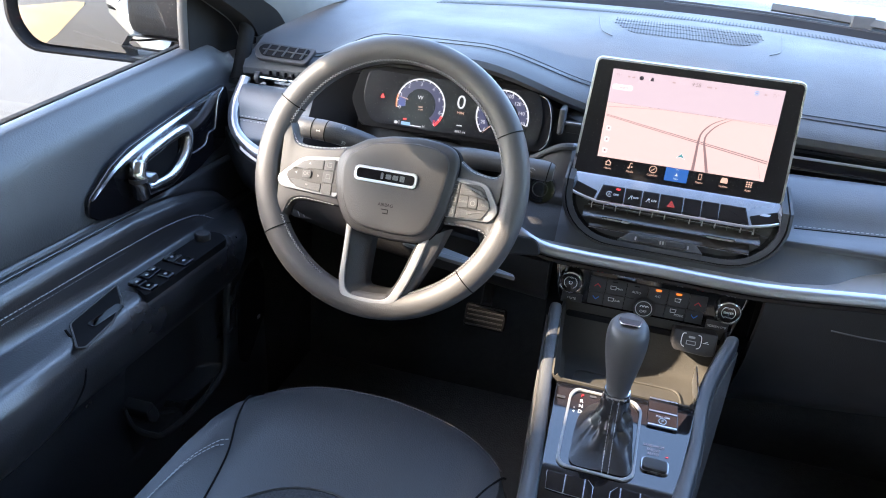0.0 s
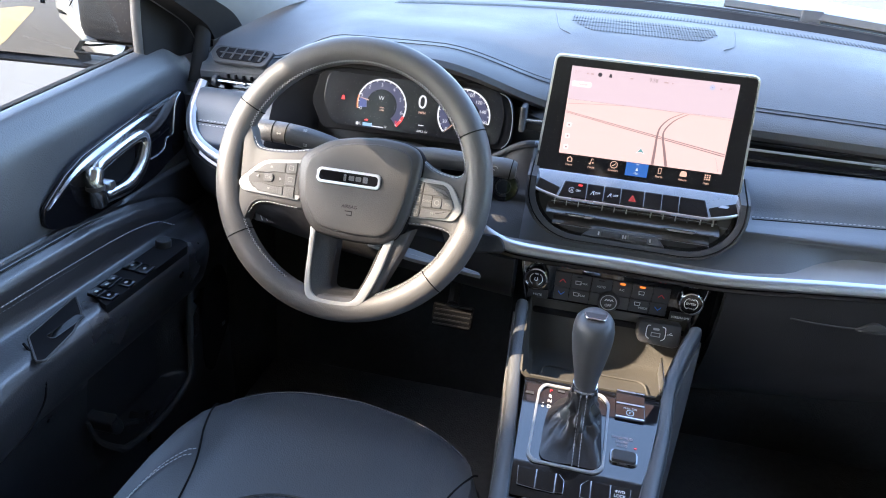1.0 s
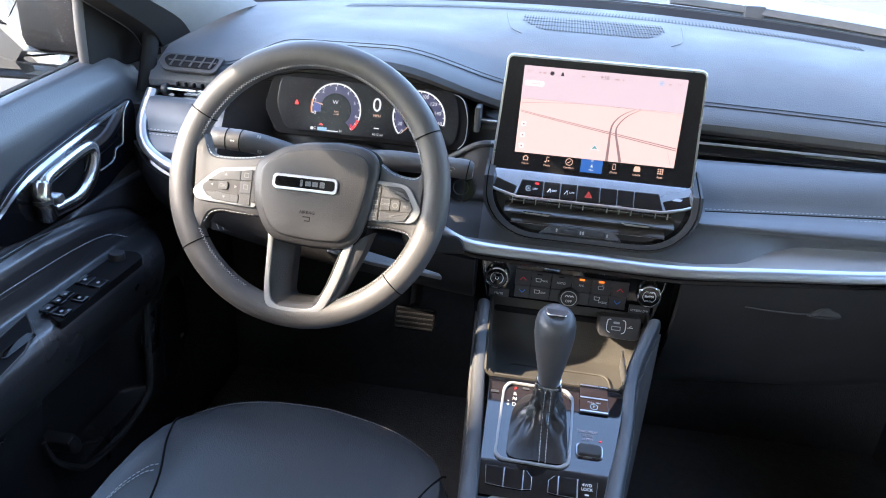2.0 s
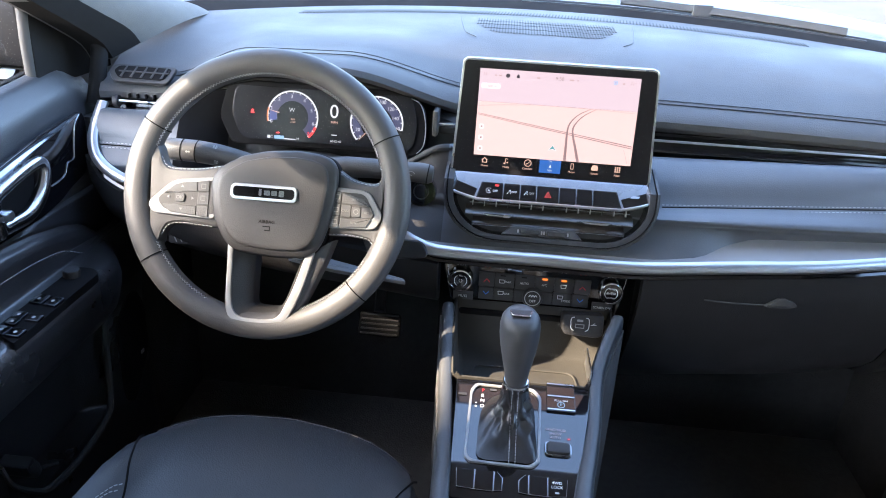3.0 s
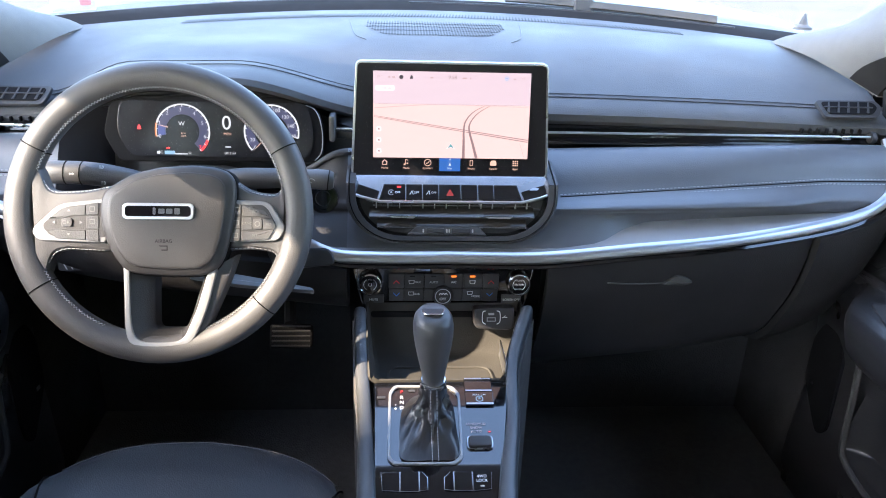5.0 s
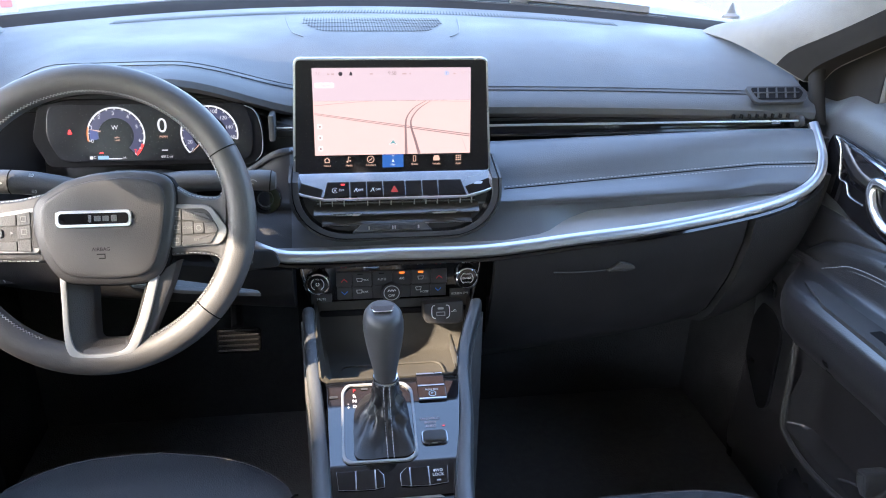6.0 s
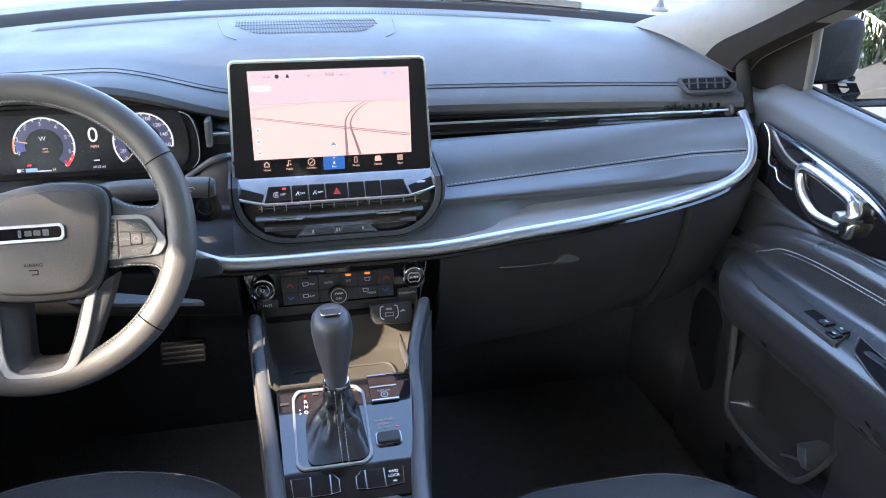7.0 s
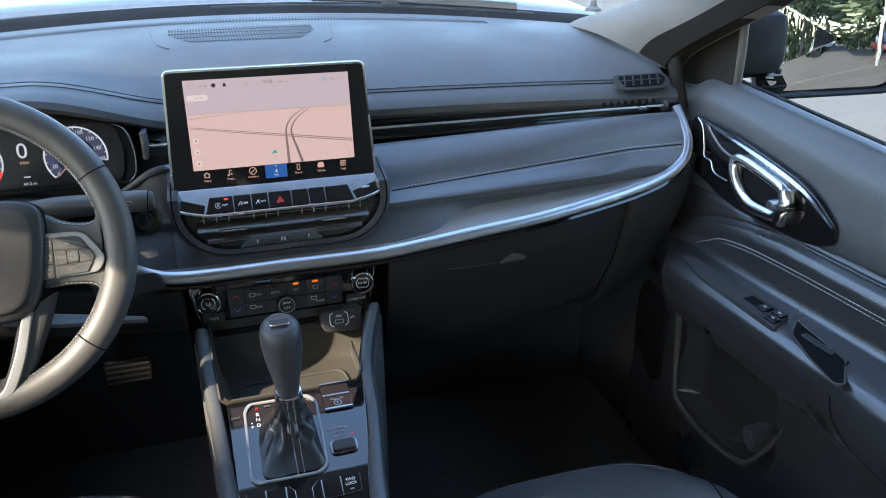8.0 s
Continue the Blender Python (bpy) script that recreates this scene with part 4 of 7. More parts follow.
for x, tx in ((-0.1, "71\u00b0"), (0.0985, "71\u00b0")):
    words(tx, 0.0055, shift(UI, x, -0.0208, 0.0002), FAINT, screen)
DARK_UI = glow("map_dark", (0.06, 0.05, 0.07), 0.6)
part("status_mark", plate([(-0.0702 + 0.0028 * math.cos(2 * math.pi * i / 16), -0.0210 + 0.0028 * math.sin(2 * math.pi * i / 16)) for i in range(16)], 0.0002, UI), DARK_UI, screen)
part("status_mark", plate(soften([(-0.0585, -0.0232), (-0.0540, -0.0232), (-0.0548, -0.0195), (-0.0563, -0.0180), (-0.0577, -0.0195)], 0.0008), 0.0002, UI), DARK_UI, screen)
part("status_mark", arc_band(0.075, -0.0205, 0.0020, 0.0029, 0, 360, 18, 0.0002, UI), CYAN, screen)
part("status_mark", plate([(0.075 + 0.0010 * math.cos(2 * math.pi * i / 10), -0.0205 + 0.0010 * math.sin(2 * math.pi * i / 10)) for i in range(10)], 0.0002, UI), BLUE, screen)
for x, w in ((-0.0865, 0.003), (-0.0805, 0.004), (-0.0285, 0.004), (0.0165, 0.006), (0.0245, 0.002), (0.086, 0.003)):
    part("status_mark", plate(rounded(w, 0.0020, 0.0006, cx=x, cy=-0.0212), 0.0002, UI), FAINT, screen)
part("nav_tab", plate([(-0.0155, -0.1520), (0.0145, -0.1520), (0.0145, -0.1333), (-0.0155, -0.1333)], 0.0002, UI), glow("tab_blue", (0.03, 0.14, 0.48), 1.0), screen, "blue navigation tab")
for x, tx in ((-0.0930, "Home"), (-0.0625, "Media"), (-0.0320, "Comfort"), (-0.0005, "Nav"), (0.0303, "Phone"), (0.0618, "Vehicle"), (0.0936, "Apps")):
    words(tx, 0.0040, shift(UI, x, -0.1480, 0.0003), PALE if tx == "Nav" else PEACH, screen)
icon = lambda bm: part("tab_icon", bm, PEACH, screen)
IM = shift(UI, 0, -0.1398, 0.0002)
icon(band([(-0.0975, 0.0), (-0.0930, 0.004), (-0.0885, 0.0), (-0.0895, 0.0), (-0.0895, -0.004), (-0.0965, -0.004), (-0.0965, 0.0)], [(-0.0955, -0.0003), (-0.0930, 0.0026), (-0.0905, -0.0003), (-0.0907, -0.0003), (-0.0907, -0.0030), (-0.0953, -0.0030), (-0.0953, -0.0003)], 0.0001, IM))
icon(stroke([(-0.0640, -0.003), (-0.0635, 0.001), (-0.0630, 0.004), (-0.0600, 0.003)], 0.0009, 0.0009, IM))
icon(plate([(-0.0648 + 0.0015 * math.cos(2 * math.pi * i / 10), -0.003 + 0.0012 * math.sin(2 * math.pi * i / 10)) for i in range(10)], 0.0001, IM))
icon(plate([(-0.0608 + 0.0013 * math.cos(2 * math.pi * i / 10), -0.0015 + 0.0011 * math.sin(2 * math.pi * i / 10)) for i in range(10)], 0.0001, IM))
icon(arc_band(-0.0320, 0.0, 0.0042, 0.0052, 0, 360, 24, 0.0001, IM))
icon(stroke([(-0.0345, -0.0015), (-0.0320, -0.0005), (-0.0295, 0.0022)], 0.0012, 0.0008, IM))
part("tab_icon", plate([(-0.0022, 0.000), (0.0016, 0.000), (-0.0003, 0.0045)], 0.0001, shift(IM, 0, -0.0042, 0)), PALE, screen)
words("W", 0.0035, shift(IM, -0.0003, 0.0045, 0.0001), PALE, screen)
icon(band([(0.0281, 0.0042), (0.0325, 0.0042), (0.0325, -0.0042), (0.0281, -0.0042), (0.0281, 0.0042)], [(0.0289, 0.0034), (0.0317, 0.0034), (0.0317, -0.0034), (0.0289, -0.0034), (0.0289, 0.0034)], 0.0001, IM))
icon(plate(soften([(0.0572, -0.0035), (0.0664, -0.0035), (0.0664, 0.0005), (0.0650, 0.0040), (0.0586, 0.0040), (0.0572, 0.0005)], 0.0008), 0.0001, IM))
for i in range(9):
    icon(plate(rounded(0.0020, 0.0020, 0.0004, cx=0.0936 + 0.0029 * (i % 3 - 1), cy=0.0029 * (i // 3 - 1)), 0.0001, IM))

# chin buttons
CB = shift(chin_m, 0, 0, -0.002)
part("chin_inlay", plate(soften([(-0.1390, -0.0130), (-0.1010, -0.0270), (-0.1050, -0.0405), (-0.139, -0.0295)], 0.002), 0.0012, shift(CB, 0, 0, -0.0002), 0.0004), PIANO, screen)
part("chin_inlay", plate(soften([(0.1395, -0.0295), (0.1050, -0.0410), (0.1000, -0.0270), (0.1395, -0.0130)], 0.002), 0.0012, shift(CB, 0, 0, -0.0002), 0.0004), PIANO, screen)
CUTS = (-0.1020, -0.0641, -0.0404, -0.0174, 0.0142, 0.0380, 0.0611, 0.1010)
for i, (a, b) in enumerate(zip(CUTS, CUTS[1:])):
    top_in = 0.006 if i in (0, 6) else 0.0
    o = [(a + 0.0006 + (top_in if i == 0 else 0), -0.0165), (b - 0.0006 - (top_in if i == 6 else 0), -0.0165), (b - 0.0006, -0.0400), (a + 0.0006, -0.0400)]
    part("button", plate(soften(o[::-1], 0.0012), 0.0040, shift(CB, 0, 0, -0.001), 0.001), PIANO, screen)
KB = shift(CB, 0, 0, 0.0031)
for x in (-0.0755, -0.0490, -0.0245):
    words("OFF", 0.0042, shift(KB, x, -0.0300), WHITE, screen)
words("A", 0.0055, shift(KB, -0.0845, -0.0300), WHITE, screen)
part("button_mark", arc_band(-0.0845, -0.0300, 0.0036, 0.0042, 40, 320, 16, 0.0001, KB), WHITE, screen)
for x in (-0.0565, -0.0330):
    part("button_mark", stroke([(x - 0.002, -0.0330), (x, -0.0300), (x + 0.0015, -0.0270)], 0.0007, 0.0007, KB), WHITE, screen)
    part("button_mark", stroke([(x + 0.003, -0.0330), (x + 0.002, -0.0300), (x + 0.0030, -0.0270)], 0.0007, 0.0007, KB), WHITE, screen)
part("button_light", plate(rounded(0.0055, 0.0026, 0.0008, cx=-0.0735, cy=-0.0212), 0.0002, KB), RED, screen)
HZ = glow("hazard_red", (0.9, 0.08, 0.07), 0.55)
part("hazard_mark", band([(-0.0069, -0.0345), (-0.0016, -0.0245), (0.0037, -0.0345), (-0.0069, -0.0345)], [(-0.0050, -0.0334), (-0.0016, -0.0268), (0.0018, -0.0334), (-0.0050, -0.0334)], 0.0002, KB), HZ, screen, "red hazard triangle")
part("hazard_mark", band([(-0.0040, -0.0328), (-0.0016, -0.0285), (0.0008, -0.0328), (-0.0040, -0.0328)], [(-0.0028, -0.0322), (-0.0016, -0.0301), (-0.0004, -0.0322), (-0.0028, -0.0322)], 0.0002, KB), HZ, screen)
part("chin_badge", plate(soften([(0.112, -0.0240), (0.124, -0.0240), (0.127, -0.0205), (0.117, -0.0200)], 0.0015), 0.0003, shift(CB, 0, 0, 0.0010)), SATIN, screen)

# ---- vent below the screen ----
vent = thing("centre_vent", (0.004, 1.0, 0.74), "gloss black air vent below the screen with chrome tabs", "air vent")
LV = axes((0.004, 0.985, 0.795), (1, 0, 0), (0, 0.37, 0.93))
def u_line(w, top, low, rx, ry, m=9):
    """Half of a rounded rectangle: down the left side, along the bottom and up the right side."""
    pts = [(-w, top), (-w, lerp(top, 0.032, 0.5)), (-w, 0.032)]
    pts += [(-w + rx - rx * math.cos(radians(90 * i / m)), low + ry - ry * math.sin(radians(90 * i / m))) for i in range(m + 1)]
    pts += [(w - rx + rx * math.sin(radians(90 * i / m)), low + ry - ry * math.cos(radians(90 * i / m))) for i in range(m + 1)]
    return pts + [(w, 0.032), (w, lerp(top, 0.032, 0.5)), (w, top)]


U_OUT = u_line(0.150, 0.072, -0.0520, 0.076, 0.068)
U_GAP = u_line(0.1462, 0.072, -0.0492, 0.073, 0.065)
U_LIP = u_line(0.1442, 0.072, -0.0477, 0.072, 0.064)
U_MID = u_line(0.1365, 0.072, -0.0410, 0.066, 0.058)
U_IN = u_line(0.1320, 0.072, -0.0365, 0.062, 0.054)


def u_skin(steps):
    """A skin over U-shaped lines, each at its own height over the vent's plane."""
    return grid([[LV @ Vector((x, y, z - 1.3 * max(0.0, y - 0.032))) for x, y in line] for line, z in steps])


part("surround", u_skin(((U_OUT, -0.070), (U_OUT, 0.0005), (U_GAP, 0.0015), (U_GAP, -0.006))), HARD, vent, "soft black outer surround of the vent")
part("surround_gap", u_skin(((U_GAP, -0.0045), (U_LIP, -0.0045))), DARK, vent)
part("surround", u_skin(((U_LIP, -0.006), (U_LIP, 0.0010), (U_MID, 0.0005), (U_MID, -0.004))), HARD, vent, "raised inner surround of the vent")
part("vent_throat", u_skin(((U_MID, -0.0030), (U_IN, -0.0150), (U_IN, -0.030))), PIANO, vent, "gloss black throat of the vent")
part("backing", plate([(x, min(y, 0.014)) for x, y in U_IN], 0.004, shift(LV, 0, 0, -0.020)), HARD, vent)
BLADE = material("vent_blade", (0.040, 0.036, 0.034), 0.20, patch=0.2, spec=0.7)
for (y0, z0), (y1, z1), w in (((0.013, -0.017), (0.002, -0.009), 0.112), ((0.000, -0.016), (-0.0145, -0.0045), 0.117), ((-0.0165, -0.015), (-0.0290, -0.0065), 0.106)):
    rows_ = [[LV @ Vector((x, lerp(y0, y1, f), lerp(z0, z1, f) + 0.0012 * math.sin(math.pi * f))) for x in (-w, -w * 0.5, 0.0, w * 0.5, w)] for f in (0.0, 0.3, 0.7, 1.0)]
    part("slat", thick(grid(rows_), 0.0012), BLADE, vent, "gloss vent blade")
    part("slat_edge", tube([LV @ Vector((x, y1, z1)) for x in (-w, 0.0, w)], 0.0007, 6), CHIN, vent)
for i in range(14):
    x = -0.1075 + 0.0165 * i
    part("fin", box((x - 0.0006, -0.002, -0.015), (x + 0.0006, 0.013, -0.0068), m=LV), SATIN if i % 4 != 3 else HARD, vent)
for x in (-0.071, 0.0655):
    part("tab", plate(soften([(x - 0.021, -0.0130), (x + 0.021, -0.0130), (x + 0.016, -0.0165), (x - 0.014, -0.0160)], 0.001), 0.006, shift(LV, 0, 0, -0.0055), 0.001), SATIN, vent, "chrome vent tab")
part("wheel_bridge", plate(soften([(-0.062, -0.0410), (0.054, -0.0410), (0.040, -0.0265), (-0.046, -0.0265)], 0.004), 0.008, shift(LV, -0.004, 0, -0.0095), 0.002), SOFT, vent)
for x in (-0.0245, 0.0120):
    part("thumbwheel", plate(rounded(0.027, 0.0080, 0.002, cx=x, cy=-0.0338), 0.006, shift(LV, 0, 0, -0.0045), 0.002), HARD, vent)
    for o in (-0.0165, 0.0165):
        part("wheel_mark", plate(rounded(0.0022, 0.0050, 0.0008, cx=x + o, cy=-0.0338), 0.0012, shift(LV, 0, 0, -0.0024)), SATIN, vent)

# ---- climate panel ----
hvac = thing("climate_panel", (-0.003, 1.0, 0.62), "gloss black climate control panel with two chrome-ringed knobs", "control panel")
HM = axes((-0.003, 0.998, 0.6715), (1, 0, 0), (0, 0.08, 1))
part("panel", plate(soften([(-0.138, 0.034), (-0.136, 0.010), (-0.122, -0.040), (-0.110, -0.046), (0.110, -0.046), (0.122, -0.040), (0.134, 0.010), (0.137, 0.034)], 0.008), 0.016, shift(HM, 0, 0, -0.016), 0.003), PIANO, hvac, "gloss black fascia")
for s in (-1, 1):
    part("edge_line", stroke([(s * 0.131, 0.024), (s * 0.129, 0.008), (s * 0.122, -0.012)], 0.0012, 0.0008, shift(HM, 0, 0, 0.0001)), SATIN, hvac)
TOPROW, MIDROW, LOWROW = 0.0140, -0.0094, -0.0294
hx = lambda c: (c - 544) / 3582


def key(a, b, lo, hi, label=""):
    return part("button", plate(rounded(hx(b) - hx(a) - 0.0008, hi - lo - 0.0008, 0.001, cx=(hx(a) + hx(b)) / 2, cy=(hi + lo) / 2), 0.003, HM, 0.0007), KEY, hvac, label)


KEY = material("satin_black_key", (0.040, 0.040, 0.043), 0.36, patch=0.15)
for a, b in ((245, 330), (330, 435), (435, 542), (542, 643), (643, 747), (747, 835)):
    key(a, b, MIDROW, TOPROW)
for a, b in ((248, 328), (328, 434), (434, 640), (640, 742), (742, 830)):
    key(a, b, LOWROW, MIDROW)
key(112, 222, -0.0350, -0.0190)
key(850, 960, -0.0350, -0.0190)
HT = shift(HM, 0, 0, 0.0031)
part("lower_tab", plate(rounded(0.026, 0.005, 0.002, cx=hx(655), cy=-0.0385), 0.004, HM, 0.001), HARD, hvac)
RED_MARK = material("red_print", (0.75, 0.05, 0.06), 0.5, patch=0)
BLUE_MARK = material("blue_print", (0.05, 0.22, 0.75), 0.5, patch=0)
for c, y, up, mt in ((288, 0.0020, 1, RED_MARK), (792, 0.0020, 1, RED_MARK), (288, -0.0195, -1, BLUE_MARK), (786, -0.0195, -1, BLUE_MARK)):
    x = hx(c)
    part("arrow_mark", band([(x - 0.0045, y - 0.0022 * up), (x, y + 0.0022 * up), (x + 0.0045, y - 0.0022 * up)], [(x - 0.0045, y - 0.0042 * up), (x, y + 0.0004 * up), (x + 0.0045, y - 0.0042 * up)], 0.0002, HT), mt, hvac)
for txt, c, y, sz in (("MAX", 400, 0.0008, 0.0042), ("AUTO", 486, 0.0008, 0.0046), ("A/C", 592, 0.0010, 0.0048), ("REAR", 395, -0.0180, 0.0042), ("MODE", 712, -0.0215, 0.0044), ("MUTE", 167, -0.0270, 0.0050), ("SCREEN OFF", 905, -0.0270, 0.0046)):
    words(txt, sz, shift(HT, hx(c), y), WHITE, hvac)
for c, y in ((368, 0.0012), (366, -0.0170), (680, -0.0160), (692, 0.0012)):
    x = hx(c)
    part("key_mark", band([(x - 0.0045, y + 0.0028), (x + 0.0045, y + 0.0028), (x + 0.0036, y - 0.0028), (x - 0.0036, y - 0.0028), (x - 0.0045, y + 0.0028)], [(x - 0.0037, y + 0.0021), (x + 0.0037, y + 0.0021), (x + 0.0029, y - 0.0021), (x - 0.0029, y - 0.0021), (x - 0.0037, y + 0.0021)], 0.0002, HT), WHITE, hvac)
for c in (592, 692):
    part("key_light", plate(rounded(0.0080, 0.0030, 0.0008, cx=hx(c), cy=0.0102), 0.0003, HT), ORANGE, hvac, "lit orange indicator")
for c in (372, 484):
    part("key_light", plate(rounded(0.0080, 0.0016, 0.0006, cx=hx(c), cy=0.0102), 0.0003, HT), DARK, hvac)
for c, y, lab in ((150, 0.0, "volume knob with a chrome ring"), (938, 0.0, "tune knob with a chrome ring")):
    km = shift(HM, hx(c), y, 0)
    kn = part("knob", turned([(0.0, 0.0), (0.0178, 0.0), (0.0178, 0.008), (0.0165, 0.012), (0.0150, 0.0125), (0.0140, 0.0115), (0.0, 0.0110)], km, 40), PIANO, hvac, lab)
    part("knob_ring", turned([(0.0140, 0.0118), (0.0150, 0.0136), (0.0168, 0.0128), (0.0176, 0.0090)], km, 40, capped=False), CHROME, kn)
    part("knob_mark", arc_band(hx(c), y, 0.0088, 0.0096, 60, -60, 16, 0.0003, shift(HM, 0, 0, 0.0112)), WHITE, kn)
    part("knob_mark", arc_band(hx(c), y, 0.0088, 0.0096, 240, 120, 16, 0.0003, shift(HM, 0, 0, 0.0112)), WHITE, kn)
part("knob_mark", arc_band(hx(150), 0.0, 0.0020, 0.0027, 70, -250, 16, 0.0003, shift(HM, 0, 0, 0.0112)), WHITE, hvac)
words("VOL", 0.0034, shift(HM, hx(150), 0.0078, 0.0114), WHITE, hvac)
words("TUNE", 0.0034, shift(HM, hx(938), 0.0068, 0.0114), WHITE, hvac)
words("ENTER", 0.0046, shift(HM, hx(938), 0.0, 0.0114), WHITE, hvac)
words("SCROLL", 0.0030, shift(HM, hx(938), -0.0068, 0.0114), WHITE, hvac)
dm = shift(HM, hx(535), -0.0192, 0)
fan = part("fan_dial", turned([(0.0, 0.0), (0.0150, 0.0), (0.0155, 0.006), (0.0140, 0.009), (0.0125, 0.0095), (0.0115, 0.0088), (0.0, 0.0085)], dm, 36), HARD, hvac, "round fan dial")
part("dial_ring", arc_band(0, 0, 0.0108, 0.0118, 0, 360, 36, 0.0004, shift(dm, 0, 0, 0.0088)), SATIN, fan)
words("OFF", 0.0056, shift(dm, 0, -0.0045, 0.0089), WHITE, fan)
for i in range(3):
    part("fan_mark", stroke([(-0.0055 + 0.004 * i, 0.002), (-0.0035 + 0.004 * i, 0.0048), (-0.0015 + 0.004 * i, 0.0025)], 0.0014, 0.0010, shift(dm, 0, 0, 0.0086)), WHITE, fan)
part("overhang", box((-0.113, 0.985, 0.618), (0.110, 1.02, 0.628), 0.003), DARK, hvac)

# ---- console top, tray, lever ----
CM = axes((-0.02, 0.79, 0.5735), (1, 0, 0), (0, 0.964, 0.265))
top_shape = [(-0.0835, 0.068), (0.096, 0.070), (0.0900, 0.020), (0.0770, -0.060), (0.0690, -0.112), (-0.0790, -0.112), (-0.0800, -0.060), (-0.0820, 0.020)]
part("top_panel", plate(soften(top_shape, 0.004), 0.012, shift(CM, 0, 0, -0.0125), 0.001), PIANO, console, "gloss black console panel")
rear = bmesh.new()
box((-0.100, 0.30, 0.48), (0.050, 0.680, 0.5405), 0.004, rear)
part("rear_section", rear, HARD, console)
cup = [CM @ Vector(p) for p in ((-0.070, -0.122, 0.001), (-0.060, -0.116, 0.002), (0.048, -0.116, 0.002), (0.058, -0.122, 0.001))]
part("cupholder_edge", tube(cup, 0.002, 8), SATIN, console)
# added filler, its near-black reads as shade in the gaps beside the panel
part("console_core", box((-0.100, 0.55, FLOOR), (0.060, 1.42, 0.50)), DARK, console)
# storage tray ahead of the lever
tr = []
for y, z, xl, xr in ((0.861, 0.592, -0.104, 0.082), (0.863, 0.578, -0.102, 0.080), (0.868, 0.568, -0.101, 0.080), (0.880, 0.565, -0.101, 0.081), (0.905, 0.565, -0.103, 0.086), (0.940, 0.565, -0.106, 0.094), (0.958, 0.567, -0.108, 0.098), (0.968, 0.574, -0.110, 0.101), (0.976, 0.590, -0.112, 0.104), (0.986, 0.618, -0.113, 0.106), (0.992, 0.640, -0.114, 0.107)):
    zt = min(rail_z(y) + 0.002, 0.642)
    xo, xi = rail_x(LR, y) + 0.010, rail_x(RR, y) - 0.010
    row = [(xo, y, zt), (xo + 0.002, y, zt - 0.004), (max(xo + 0.004, xl), y, z + 0.006), (max(xo + 0.007, xl + 0.006), y, z)]
    row += [(lerp(row[3][0], min(xi - 0.007, xr - 0.006), f), y, z) for f in (0.25, 0.5, 0.75, 1.0)]
    row += [(min(xi - 0.004, xr), y, z + 0.006), (xi - 0.002, y, zt - 0.004), (xi, y, zt)]
    tr.append(row)
TRAY = material("tray_rubber", (0.029, 0.0265, 0.022), 0.75, grain=0.3, grain_scale=500, patch=0.2)
tray = part("storage_tray", thick(grid(tr), 0.003), TRAY, console, "open storage tray ahead of the lever")
ridge = soften([(-0.088, 0.878), (-0.084, 0.930), (0.060, 0.930), (0.066, 0.878)], 0.014)
part("tray_ridge", tube([(x, y, 0.5665) for x, y in ridge], 0.0016, 8), TRAY, tray, "raised lip round the tray's mat")
part("tray_edge", box((0.0745, 0.866, 0.585), (0.0765, 0.930, 0.612), 0.0008), SATIN, tray, "bright edge at the tray's side")
usb = part("usb_socket", plate(soften([(-0.029, 0.012), (0.030, 0.014), (0.030, -0.016), (0.022, -0.020), (-0.024, -0.018), (-0.029, -0.012)], 0.004), 0.030, axes((0.068, 0.985, 0.6265), (1, 0, 0), (0, 0.3, 0.95)), 0.003), HARD, console, "black USB socket block")
UM = axes((0.068, 0.985, 0.6265), (1, 0, 0), (0, 0.3, 0.95))
UM = shift(UM, -0.004, -0.001, 0.0301)
for s in (-1, 1):
    part("socket_frame", stroke([(s * 0.008, 0.0095), (s * 0.0125, 0.0075), (s * 0.0128, -0.006), (s * 0.008, -0.0100)], 0.0011, 0.0011, UM), WHITE, usb)
part("socket_port", band([(-0.0065, 0.0), (0.0065, 0.0), (0.0065, -0.0060), (-0.0065, -0.0060), (-0.0065, 0.0)], [(-0.0055, -0.001), (0.0055, -0.001), (0.0055, -0.005), (-0.0055, -0.005), (-0.0055, -0.001)], 0.0004, UM), GREY_MARK, usb)
part("socket_port", plate(rounded(0.009, 0.0032, 0.0014, cy=0.005), 0.0003, UM), GREY_MARK, usb)
part("socket_mark", stroke([(0.0155, -0.0005), (0.0190, 0.0), (0.0235, 0.0)], 0.0007, 0.0007, UM), WHITE, usb)
part("socket_mark", stroke([(0.0180, 0.0), (0.0200, 0.0020), (0.0220, 0.0020)], 0.0007, 0.0007, UM), WHITE, usb)

CT = shift(CM, 0, 0, 0.0002)
go = soften([(-0.0570, 0.0600), (0.0200, 0.0590), (0.0300, 0.0450), (0.0280, -0.058), (0.0180, -0.0665), (-0.0580, -0.0655), (-0.0650, -0.058), (-0.0640, 0.048)], 0.006)
gi = [(x + (0.0034 if x < -0.02 else -0.0034), y + (-0.0034 if y > 0 else 0.0034)) for x, y in go]
part("gate_frame", band(go + go[:1], gi + gi[:1], 0.0028, CT, 0.0009), SILVER, console, "satin silver frame round the gear lever")
for tx, y, mt in (("P", 0.0491, RED), ("R", 0.0395, WHITE), ("N", 0.0309, WHITE), ("D", 0.0215, WHITE)):
    words(tx, 0.0074, shift(CT, -0.0470, y, 0.0002), mt, console)
words("+", 0.0075, shift(CT, -0.0548, 0.0200, 0.0002), WHITE, console)
words("-", 0.0075, shift(CT, -0.0550, 0.0272, 0.0002), WHITE, console)
